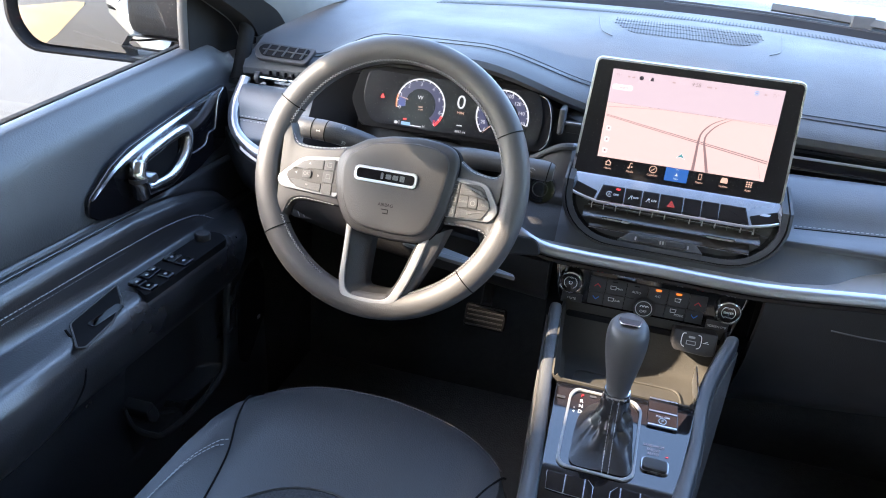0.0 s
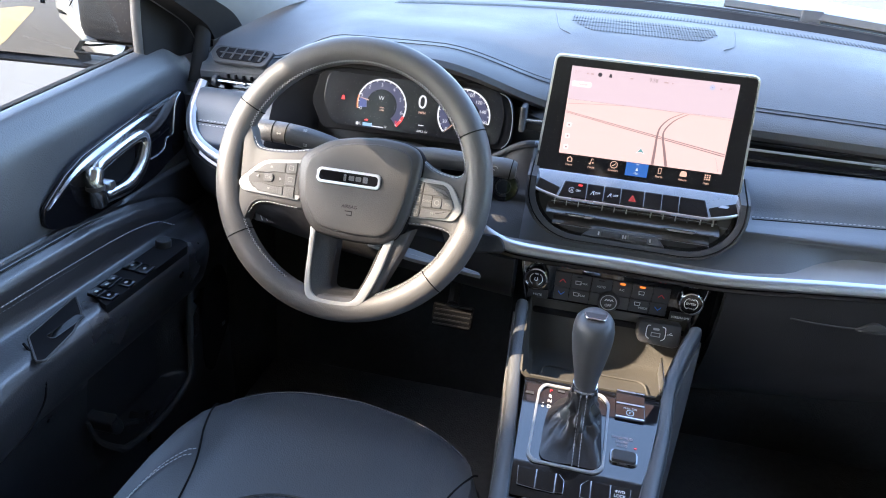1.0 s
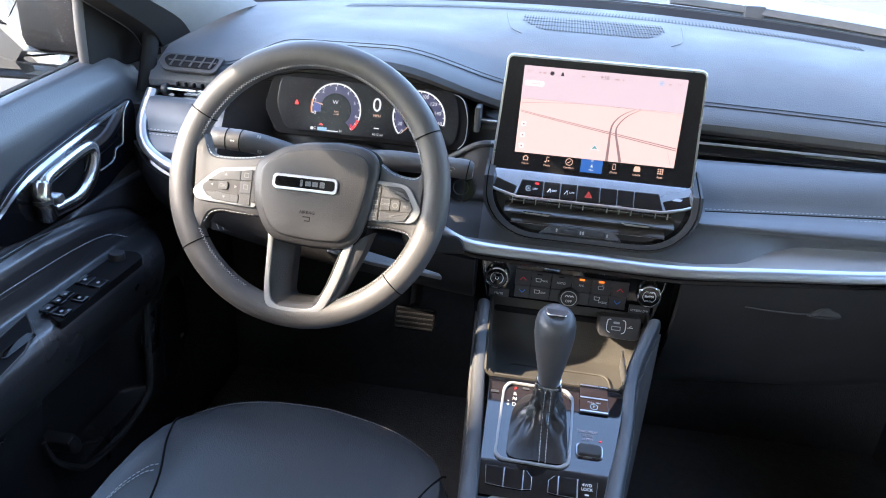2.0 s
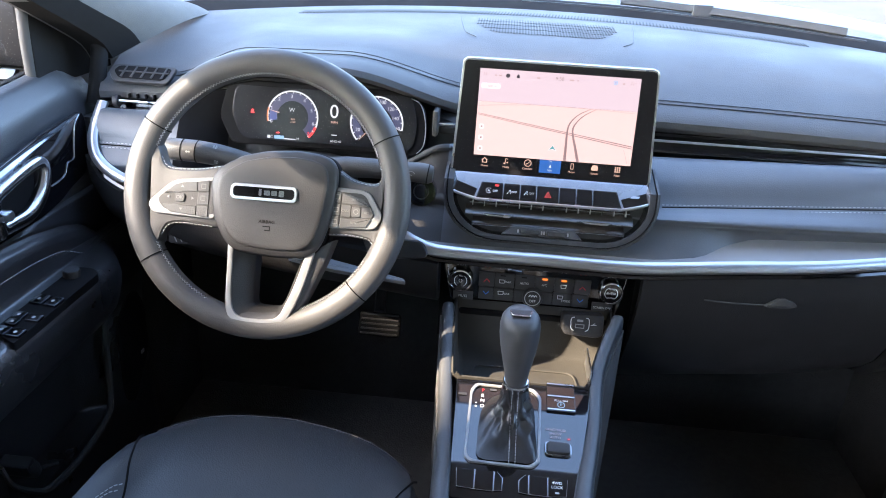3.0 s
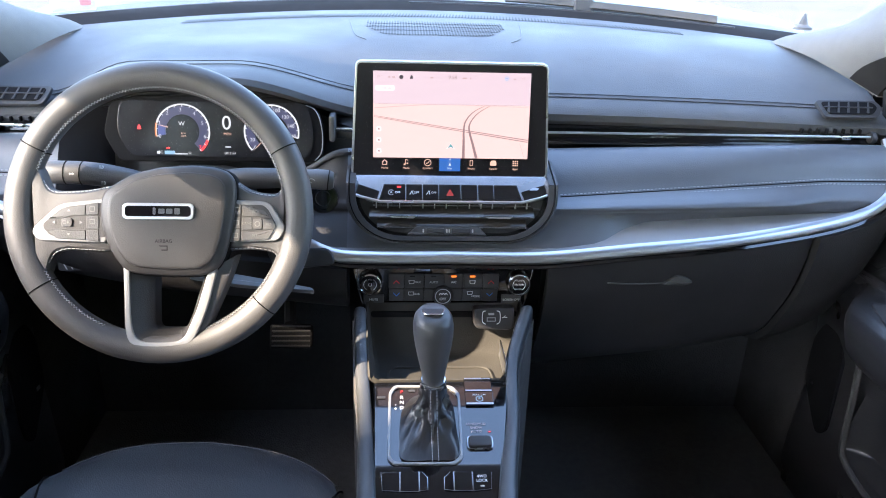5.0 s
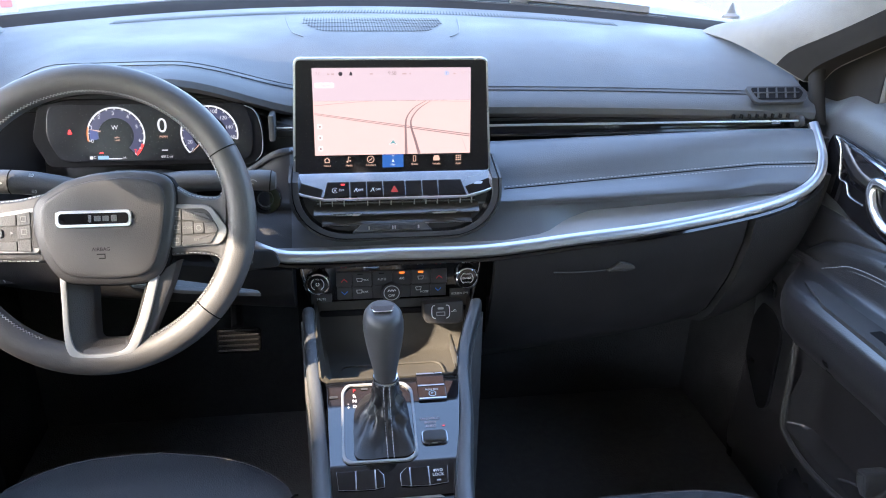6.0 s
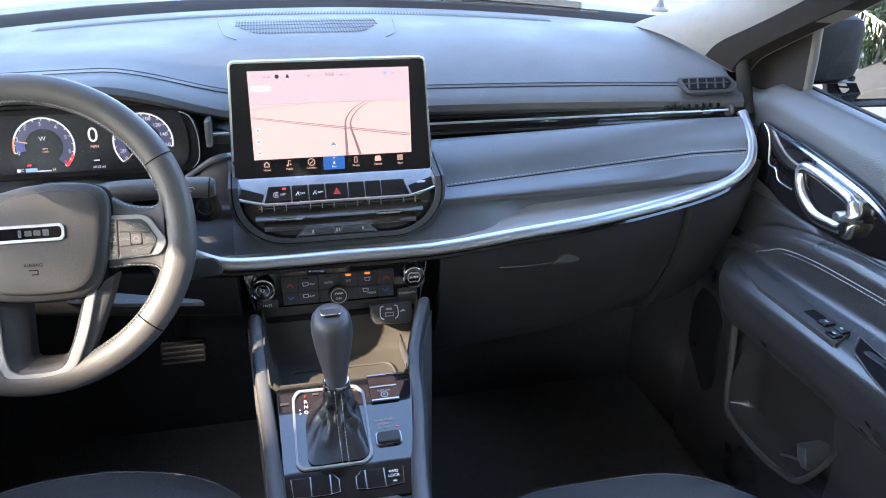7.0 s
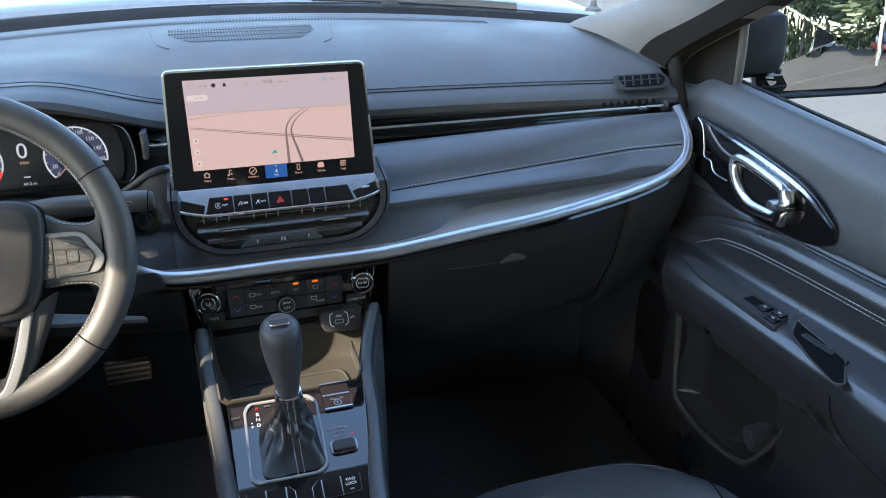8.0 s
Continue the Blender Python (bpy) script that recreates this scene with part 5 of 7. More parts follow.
part("indicator", plate(rounded(0.009, 0.0035, 0.001, cx=-0.0335, cy=0.0515), 0.0003, CT), KEY, console)
part("side_mark", plate(rounded(0.011, 0.0042, 0.001, cx=-0.0738, cy=0.0397), 0.0008, CT, 0.0003), HARD, console)
pbm = shift(CT, 0.0555, 0.0475, 0)
pb = part("parking_brake_switch", plate(rounded(0.0375, 0.049, 0.002), 0.004, shift(pbm, 0, 0, -0.0015), 0.001), PIANO, console, "gloss black parking brake switch with silver lines")
for y in (0.0235, 0.0015, -0.0215):
    part("brake_line", box((-0.0178, y - 0.0012, 0.0022), (0.0178, y + 0.0012, 0.0034), 0.0004, m=pbm), SATIN, pb)
words("PULL ON", 0.0042, shift(pbm, 0, -0.0065, 0.0028), WHITE, pb)
part("brake_mark", arc_band(0, -0.0135, 0.0042, 0.0050, 0, 360, 20, 0.0003, shift(pbm, 0, 0, 0.0026)), CYAN, pb)
words("P", 0.0058, shift(pbm, 0, -0.0135, 0.0028), CYAN, pb)
sel = part("drive_mode_switch", plate(rounded(0.033, 0.0200, 0.005, cx=0.0503, cy=-0.0350), 0.003, shift(CT, 0, 0, -0.0005), 0.0012), CHIN, console, "silver-framed drive mode rocker")
part("rocker", plate(rounded(0.0295, 0.0160, 0.004, cx=0.0503, cy=-0.0358), 0.006, shift(CT, 0, 0, 0.001), 0.003), HARD, sel)
PINKTXT = material("faded_print", (0.55, 0.40, 0.42), 0.6, patch=0)
for tx, y in (("SAND/MUD", -0.0060), ("SNOW", -0.0120), ("AUTO", -0.0178)):
    words(tx, 0.0050, shift(CT, 0.0475, y, 0.0002), PINKTXT, console)
part("mode_light", plate(rounded(0.003, 0.0012, 0.0004, cx=0.0640, cy=-0.0180), 0.0003, CT), RED, console)
# row of flat switches behind the lever
for pts in ([(-0.072, -0.0755), (-0.0500, -0.0755), (-0.0500, -0.1000), (-0.0700, -0.0985)], [(-0.0490, -0.0755), (-0.0270, -0.0755), (-0.0270, -0.1005), (-0.0490, -0.1000)], [(-0.0260, -0.0755), (-0.0230, -0.0755), (-0.0165, -0.0830), (-0.0165, -0.0985), (-0.0260, -0.1000)],
            [(0.0035, -0.0985), (0.0035, -0.0835), (0.0110, -0.0760), (0.0145, -0.0760), (0.0145, -0.1000)], [(0.0155, -0.0760), (0.0370, -0.0765), (0.0370, -0.1005), (0.0155, -0.1000)], [(0.0380, -0.0765), (0.0610, -0.0775), (0.0590, -0.0985), (0.0380, -0.1005)]):
    part("flat_switch", plate(soften(pts[::-1] if pts[0][0] < 0 or pts[0][1] > -0.09 else pts[::-1], 0.001), 0.0022, CT, 0.0006), PIANO, console)
    part("switch_edge", tube([CT @ Vector((x, y, 0.0012)) for x, y in pts], 0.0004, 5, closed=True), SATIN, console)
words("4WD", 0.0052, shift(CT, 0.0485, -0.0830, 0.0025), WHITE, console)
words("LOCK", 0.0052, shift(CT, 0.0485, -0.0885, 0.0025), WHITE, console)
part("switch_light", plate(rounded(0.005, 0.002, 0.0005, cx=0.0485, cy=-0.0955), 0.0003, shift(CT, 0, 0, 0.0022)), GREY_MARK, console)
part("rail_clip", box((0.0585, 0.806, 0.572), (0.0625, 0.815, 0.5765), 0.001), CHROME, console)

# the panel is gently crowned from front to rear, and what is let into it follows
CROWNED = ("top_panel", "gate_frame", "indicator", "side_mark", "parking_brake_switch", "brake_line", "brake_mark", "lettering", "drive_mode_switch", "rocker", "mode_light", "flat_switch", "switch_edge", "switch_light", "cupholder_edge")
CM_IN, CM_OUT = CM.inverted(), CM.to_3x3().col[2]
for ob in console.children_recursive:
    if ob.name.split(".")[0] in CROWNED:
        bm = bmesh.new()
        bm.from_mesh(ob.data)
        if ob.name.startswith("top_panel"):
            cuts = [CM @ Vector((0, -0.105 + 0.0105 * i, 0)) for i in range(17)]
            for c in cuts:
                bmesh.ops.bisect_plane(bm, geom=bm.verts[:] + bm.edges[:] + bm.faces[:], plane_co=c, plane_no=CM.to_3x3().col[1])
        for v in bm.verts:
            y = (CM_IN @ v.co).y
            v.co += CM_OUT * (0.0012 - 0.007 * y - 0.535 * y * y)
        bm.to_mesh(ob.data)
        bm.free()
        ob.data.update()

lever = thing("gear_lever", (-0.030, 0.79, 0.575), "black leather gear lever with stitched boot", "gear lever")
L0, L1 = Vector((-0.028, 0.793, 0.636)), Vector((-0.0315, 0.768, 0.7425))
ax = (L1 - L0).normalized()
rows = []
for f, r, d in ((0.0, 0.0135, 1.0), (0.03, 0.0142, 1.0), (0.15, 0.0155, 1.02), (0.35, 0.0190, 1.06), (0.55, 0.0222, 1.12), (0.72, 0.0240, 1.16), (0.84, 0.0240, 1.16), (0.92, 0.0226, 1.14), (0.97, 0.0196, 1.1), (0.995, 0.0150, 1.05), (1.0, 0.008, 1.0)):
    c = L0.lerp(L1, f)
    rows.append([c + Vector((1, 0, 0)) * (r * math.cos(a)) + ax.cross(Vector((1, 0, 0))) * (r * d * math.sin(a)) for a in [2 * math.pi * i / 36 for i in range(36)]])
kb = grid(rows, closed=True)
kb.verts.ensure_lookup_table()
kb.faces.new([kb.verts[len(kb.verts) - 36 + i] for i in range(36)])
part("knob", kb, RIM_HIDE, lever, "smooth black leather knob")
cap = axes(L1 + ax * -0.0004 + Vector((0, 0.001, 0)), (1, 0, 0), (0, 1, -0.06))
part("knob_cap", plate(soften([(-0.013, 0.008), (0.013, 0.008), (0.010, -0.008), (-0.010, -0.008)], 0.004), 0.0022, cap, 0.001), HARD, lever)
part("cap_edge", tube([cap @ Vector((x, y, 0.0012)) for x, y in soften([(-0.0135, 0.0085), (0.0135, 0.0085), (0.0105, -0.0085), (-0.0105, -0.0085)], 0.004)], 0.0007, 6, closed=True), SATIN, lever)
cm = axes(L0 - ax * 0.010, (1, 0, 0), (0, 1, 0.24))
part("collar", turned([(0.0155, 0.0), (0.0165, 0.002), (0.0165, 0.008), (0.0150, 0.0105), (0.0, 0.011)], cm, 30), CHROME, lever, "chrome collar")
for a in (215, 245, 270, 295, 325):
    p = cm @ Vector((0.0163 * math.cos(radians(a)), 0.0163 * math.sin(radians(a)), 0.005))
    part("collar_slot", box(tuple(p - Vector((0.0024, 0.0012, 0.0028))), tuple(p + Vector((0.0024, 0.0012, 0.0028))), 0.0006), HARD, lever)
base_poly = [(-0.045, 0.020), (-0.030, 0.040), (0.000, 0.045), (0.018, 0.030), (0.022, -0.010), (0.0215, -0.056), (-0.010, -0.060), (-0.046, -0.0585), (-0.0500, -0.030), (-0.0490, 0.000)]
ring = spline([(x, y, 0) for x, y in base_poly], 72, True)
rows = []
top_c = L0 - ax * 0.010
for k in range(15):
    f = k / 14
    row = []
    for i, p in enumerate(ring):
        lo = CM @ Vector((p.x, p.y, 0.002))
        a = math.atan2(p.y + 0.008, p.x + 0.013)
        hi = top_c + Vector((0.0160 * math.cos(a), 0.0160 * math.sin(a), 0.001 * math.sin(a)))
        g = f ** (1.9 if p.x > -0.013 else 3.0)
        c = hi.lerp(lo, g)
        c.z = lerp(hi.z, lo.z, f ** 0.85)
        fold = math.sin(math.pi * f) * 1.5 * (0.0022 * math.sin(5 * a + 7 * f) + 0.0018 * math.sin(9 * a - 11 * f + 1.3) + 0.0012 * math.sin(24 * f + 2 * a))
        c += Vector((math.cos(a), math.sin(a), 0)) * fold
        row.append(c)
    rows.append(row)
BOOT = material("boot_leather", (0.016, 0.016, 0.018), 0.30, grain=0.3, grain_scale=600, spec=0.9)
boot = part("boot", grid(rows, closed=True), BOOT, lever, "creased leather boot with pale stitching")
for off in (-0.0038, 0.0038):
    ln = []
    for k, row in enumerate(rows):
        mid = lerp(top_c.x, -0.026, k / 14)
        front_half = [p for p in row if p.y < sum(q.y for q in row) / len(row)]
        best = min(front_half, key=lambda p: abs(p.x - mid - off))
        ln.append(Vector((mid + off, best.y - 0.0014, best.z + 0.0008)))
    part("stitching", stitches(spline(ln, 60), 0.0034, 0.0010, 0.00045), THREAD, boot)

# ---- steering wheel buttons ----
def wheel_words(tx, x, y, size, mat=KEY_MARK):
    words(tx, size, shift(WM, x, y, 0.0154), mat, wheel)


for pts in ([(-0.127, -0.008), (-0.112, 0.004), (-0.084, 0.0085), (-0.084, -0.004), (-0.100, -0.0045), (-0.112, -0.008)], [(-0.128, -0.022), (-0.112, -0.0205), (-0.100, -0.0225), (-0.084, -0.022), (-0.084, -0.0335), (-0.118, -0.0315)],
            [(-0.083, 0.0088), (-0.0685, 0.0115), (-0.0685, -0.003), (-0.083, -0.0038)], [(-0.083, -0.0048), (-0.0685, -0.004), (-0.0685, -0.0195), (-0.083, -0.0195)], [(-0.083, -0.0205), (-0.0685, -0.0205), (-0.0685, -0.0350), (-0.083, -0.0338)]):
    part("switch_key", plate(soften(pts[::-1], 0.0015), 0.0020, shift(WM, 0, 0, 0.0132), 0.0008), SOFT, wheel)
part("switch_key", plate(rounded(0.013, 0.0105, 0.003, cx=-0.1055, cy=-0.0125), 0.0030, shift(WM, 0, 0, 0.0132), 0.001), SOFT, wheel)
for pts in ([(0.0905, 0.0125), (0.0995, 0.0105), (0.0990, -0.0035), (0.0890, -0.0035)], [(0.0890, -0.0045), (0.0990, -0.0045), (0.0985, -0.0190), (0.0880, -0.0190)], [(0.0880, -0.0200), (0.0985, -0.0200), (0.0980, -0.0340), (0.0868, -0.0345)],
            [(0.1005, 0.0100), (0.127, 0.004), (0.136, -0.0055), (0.118, -0.004), (0.1005, -0.004)], [(0.100, -0.0215), (0.118, -0.0225), (0.139, -0.0200), (0.132, -0.0315), (0.0995, -0.0335)], [(0.1005, -0.0050), (0.1125, -0.0050), (0.1125, -0.0205), (0.1000, -0.0205)], [(0.1255, -0.0065), (0.1375, -0.0070), (0.1410, -0.0150), (0.1395, -0.0190), (0.1255, -0.0205)]):
    part("switch_key", plate(soften(pts[::-1], 0.0015), 0.0020, shift(WM, 0, 0, 0.0132), 0.0008), SOFT, wheel)
part("switch_key", plate(rounded(0.0120, 0.0130, 0.003, cx=0.1190, cy=-0.0130), 0.0030, shift(WM, 0, 0, 0.0132), 0.001), SOFT, wheel)
part("key_icon", arc_band(0.1190, -0.0130, 0.0026, 0.0033, 0, 360, 18, 0.0002, shift(WM, 0, 0, 0.0163)), KEY_MARK, wheel)
words("OK", 0.0062, shift(WM, -0.1055, -0.0125, 0.0164), KEY_MARK, wheel)
for tx, x, y in (("SET+", 0.1165, 0.0020), ("SET-", 0.1165, -0.0270), ("CANC", 0.1065, -0.0125), ("RES", 0.1325, -0.0135)):
    wheel_words(tx, x, y, 0.0042, KEY_MARK)
for x, y in ((0.0945, 0.0040), (0.0938, -0.0118), (0.0928, -0.0270), (-0.0757, -0.0115), (-0.0757, 0.0035)):
    part("key_icon", band([(x - 0.003, y + 0.003), (x + 0.003, y + 0.003), (x + 0.003, y - 0.003), (x - 0.003, y - 0.003), (x - 0.003, y + 0.003)], [(x - 0.0023, y + 0.0023), (x + 0.0023, y + 0.0023), (x + 0.0023, y - 0.0023), (x - 0.0023, y - 0.0023), (x - 0.0023, y + 0.0023)], 0.0002, shift(WM, 0, 0, 0.0153)), KEY_MARK, wheel)
for pts in ([(-0.1050, 0.0005), (-0.1010, 0.0005), (-0.1030, 0.0035)], [(-0.1055, -0.0255), (-0.1035, -0.0285), (-0.1015, -0.0255)], [(-0.1225, -0.0125), (-0.1190, -0.0105), (-0.1190, -0.0145)], [(-0.0905, -0.0145), (-0.0905, -0.0105), (-0.0870, -0.0125)]):
    part("key_icon", plate(pts, 0.0002, shift(WM, 0, 0, 0.0153)), KEY_MARK, wheel)
words("AIRBAG", 0.0058, shift(WM, 0.0120, -0.0345, 0.0296), DARK, wheel)
part("airbag_mark", band([(0.0065, -0.0395), (0.0165, -0.0395), (0.0165, -0.0455), (0.0095, -0.0455)], [(0.0075, -0.0407), (0.0155, -0.0407), (0.0155, -0.0443), (0.0095, -0.0443)], 0.0004, shift(WM, 0, 0, 0.0291)), DARK, wheel)
# stalk symbols, start button symbols
def lamp_mark(m):
    """A headlamp sign: a D with three short beams."""
    own = band([(0.0, 0.0022), (0.0016, 0.0020), (0.0024, 0.0), (0.0016, -0.0020), (0.0, -0.0022), (0.0, 0.0022)], [(0.0005, 0.0015), (0.0013, 0.0013), (0.0017, 0.0), (0.0013, -0.0013), (0.0005, -0.0015), (0.0005, 0.0015)], 0.0002, m)
    for y in (-0.0016, 0.0, 0.0016):
        plate([(-0.0034, y - 0.0003), (-0.0008, y - 0.0003), (-0.0008, y + 0.0003), (-0.0034, y + 0.0003)], 0.0002, m, bm=own)
    return own


SL = axes((-0.462, 0.9400, 0.8600), (1, 0, -0.12), (0, 0.72, 0.70))
part("stalk_mark", lamp_mark(shift(SL, 0.010, 0.0022, 0.0008)), GREY_MARK, st)
part("stalk_mark", lamp_mark(shift(axes((-0.455, 0.9355, 0.8465), (1, 0, -0.12), (0, 0.15, 0.98)), 0.006, -0.004, 0.0003)), GREY_MARK, st)
part("stalk_mark", plate([(-0.0035, 0.0), (-0.0015, 0.0018), (-0.0015, 0.0008), (0.0015, 0.0008), (0.0015, 0.0018), (0.0035, 0.0), (0.0015, -0.0018), (0.0015, -0.0008), (-0.0015, -0.0008), (-0.0015, -0.0018)], 0.0003, axes((-0.4885, 0.9350, 0.8535), (1, 0, -0.02), (0, 0.2, 0.98))), GREY_MARK, st)
WI = axes((-0.186, 0.9368, 0.8470), (1, 0, -0.03), (0, 0.25, 0.97))
part("stalk_mark", arc_band(0, -0.003, 0.0052, 0.0059, 150, 30, 10, 0.0003, WI), GREY_MARK, st2)
part("stalk_mark", stroke([(-0.0075, 0.002), (-0.0035, -0.0005), (0.001, -0.003)], 0.0008, 0.0008, WI), GREY_MARK, st2)
part("button_mark", arc_band(0, 0, 0.0095, 0.0110, 0, 360, 20, 0.0003, shift(axes((-0.1745, 0.968, 0.8125), (1, 0, 0), (0, 0.25, 0.97)), 0, 0, 0.0041)), HARD, ig)
part("side_vent_tab", box((-0.166, 1.085, 0.876), (-0.140, 1.095, 0.881), 0.0015), SATIN, dash)

# ---- pedal and lower column ----
pedal = thing("brake_pedal", (-0.25, 1.12, 0.42), "ribbed black brake pedal on a steel arm", "pedal")
PM = axes((-0.246, 1.085, 0.530), (1, 0, 0), (0, 0.55, 0.83))
part("pedal_pad", plate(rounded(0.070, 0.040, 0.006), 0.010, PM, 0.003), DARK, pedal)
for i in range(5):
    part("rib", box((-0.031, -0.016 + 0.008 * i - 0.0014, 0.009), (0.031, -0.016 + 0.008 * i + 0.0014, 0.0125), 0.0008, m=PM), RUBBER, pedal)
part("pedal_arm", tube([(-0.25, 1.10, 0.545), (-0.26, 1.20, 0.60), (-0.26, 1.42, 0.70)], 0.010, 8), HARD, pedal)
KB2 = axes((-0.262, 0.905, 0.712), (1, -0.05, -0.12), (0, 0.95, 0.30))
part("knee_edge", plate(soften([(-0.085, 0.014), (0.075, 0.003), (0.080, -0.003), (-0.02, -0.010), (-0.085, -0.006)], 0.004), 0.006, KB2, 0.002), SHELF, dash, "grey lower edge of the column surround")
part("surround_pocket", plate(soften([(-0.045, 0.012), (0.040, 0.012), (0.050, -0.010), (-0.03, -0.018)], 0.010), 0.012, axes((-0.205, 0.93, 0.742), (1, 0, 0), (0, 0.3, 0.95)), 0.003), HARD, dash)


release = part("hood_release", plate(rounded(0.036, 0.017, 0.003), 0.006, axes((-0.542, 1.010, 0.693), (1, 0.05, 0), (0, 0.15, 1)), 0.0015), HARD, dash, "small hood release lever")
for x in (-0.008, 0.0, 0.008):
    part("release_mark", plate([(x - 0.003, 0.005), (x - 0.0012, 0.005), (x + 0.003, -0.005), (x + 0.0012, -0.005)], 0.0004, axes((-0.542, 1.0042, 0.693), (1, 0.05, 0), (0, 0.15, 1))), GREY_MARK, release)


# ---- doors ----
def sill_z(y):
    return 0.914 + 0.106 * (y - 1.015)


def roll_z(y):
    """Height of the padded roll above the armrest."""
    return table(y, [(0.80, 0.728), (0.90, 0.719), (0.97, 0.706), (1.02, 0.690), (1.06, 0.660)])


def door_rows(y, s=-1):
    """Section of a door's inner face at y, as (distance from the middle, height), top to bottom."""
    zs = sill_z(y) - 0.030 * step(1.085, 1.16, y)
    f = 1 - step(0.95, 1.07, y)
    e = 1 - step(0.50, 0.62, y)
    zb, zc = roll_z(y), 0.741
    za = 0.668 if s < 0 else 0.653
    edge = lerp(0.682, (0.618 if s < 0 else 0.604) - 0.012 * e, f)
    g = step(0.745, 0.785, y) * (1 - step(0.985, 1.015, y))
    deep = lambda a: lerp(a, 0.738, g)
    low = 0.362 if s < 0 else 0.342
    return [(0.785, zs - 0.03), (0.780, zs - 0.004), (0.771, zs), (0.756, zs - 0.003), (0.738, zs - 0.028), (0.732, zs - 0.042), (0.716, zc + 0.030), (0.714, zc + 0.003),
            (0.717, zc), (0.710, zc - 0.006), (0.706, zb + 0.012), (0.708, zb + 0.007), (0.703, zb + 0.003), (0.695, zb - 0.001), (0.690, zb - 0.010), (0.688, zb - 0.026), (0.684, za + 0.016), (0.678, za + 0.004),
            (lerp(0.678, edge + 0.024, f), za + 0.001 + 0.008 * e), (edge + 0.012, za - 0.002 + 0.008 * e), (edge + 0.003, za - 0.011 + 0.003 * e), (edge, za - 0.026), (edge + 0.003, za - 0.048), (edge + 0.014, za - 0.080),
            (lerp(0.690, edge + 0.040, f), za - 0.110), (deep(lerp(0.695, edge + 0.075, f * (1 - e))), za - 0.140), (deep(lerp(0.70, edge + 0.085, f * (1 - e))), 0.46), (deep(0.700), 0.40), (deep(0.698), low + 0.006), (0.697, low), (0.695, 0.32), (0.69, 0.22), (0.70, 0.16)]


def door_x(y, z, s):
    """How far out the padded roll lies at a height."""
    rows = door_rows(y, s)[12:18]
    return table(-z, [(-b, a) for a, b in rows])


def flank_x(y, z, s):
    """How far out the flank below the armrest's edge lies at a height."""
    return table(-z, [(-b, a) for a, b in door_rows(y, s)[21:]])


def eased(points, r):
    """A line of straight runs with each inner corner cut by a short curve."""
    out = [points[0]]
    for p, q, s in zip(points, points[1:], points[2:]):
        out += [q.lerp(p, r), q * 0.5 + q.lerp(p, r) * 0.25 + q.lerp(s, r) * 0.25, q.lerp(s, r)]
    return out + [points[-1]]


DOOR_Y = [1.16 - 1.15 * i / 70 for i in range(71)]


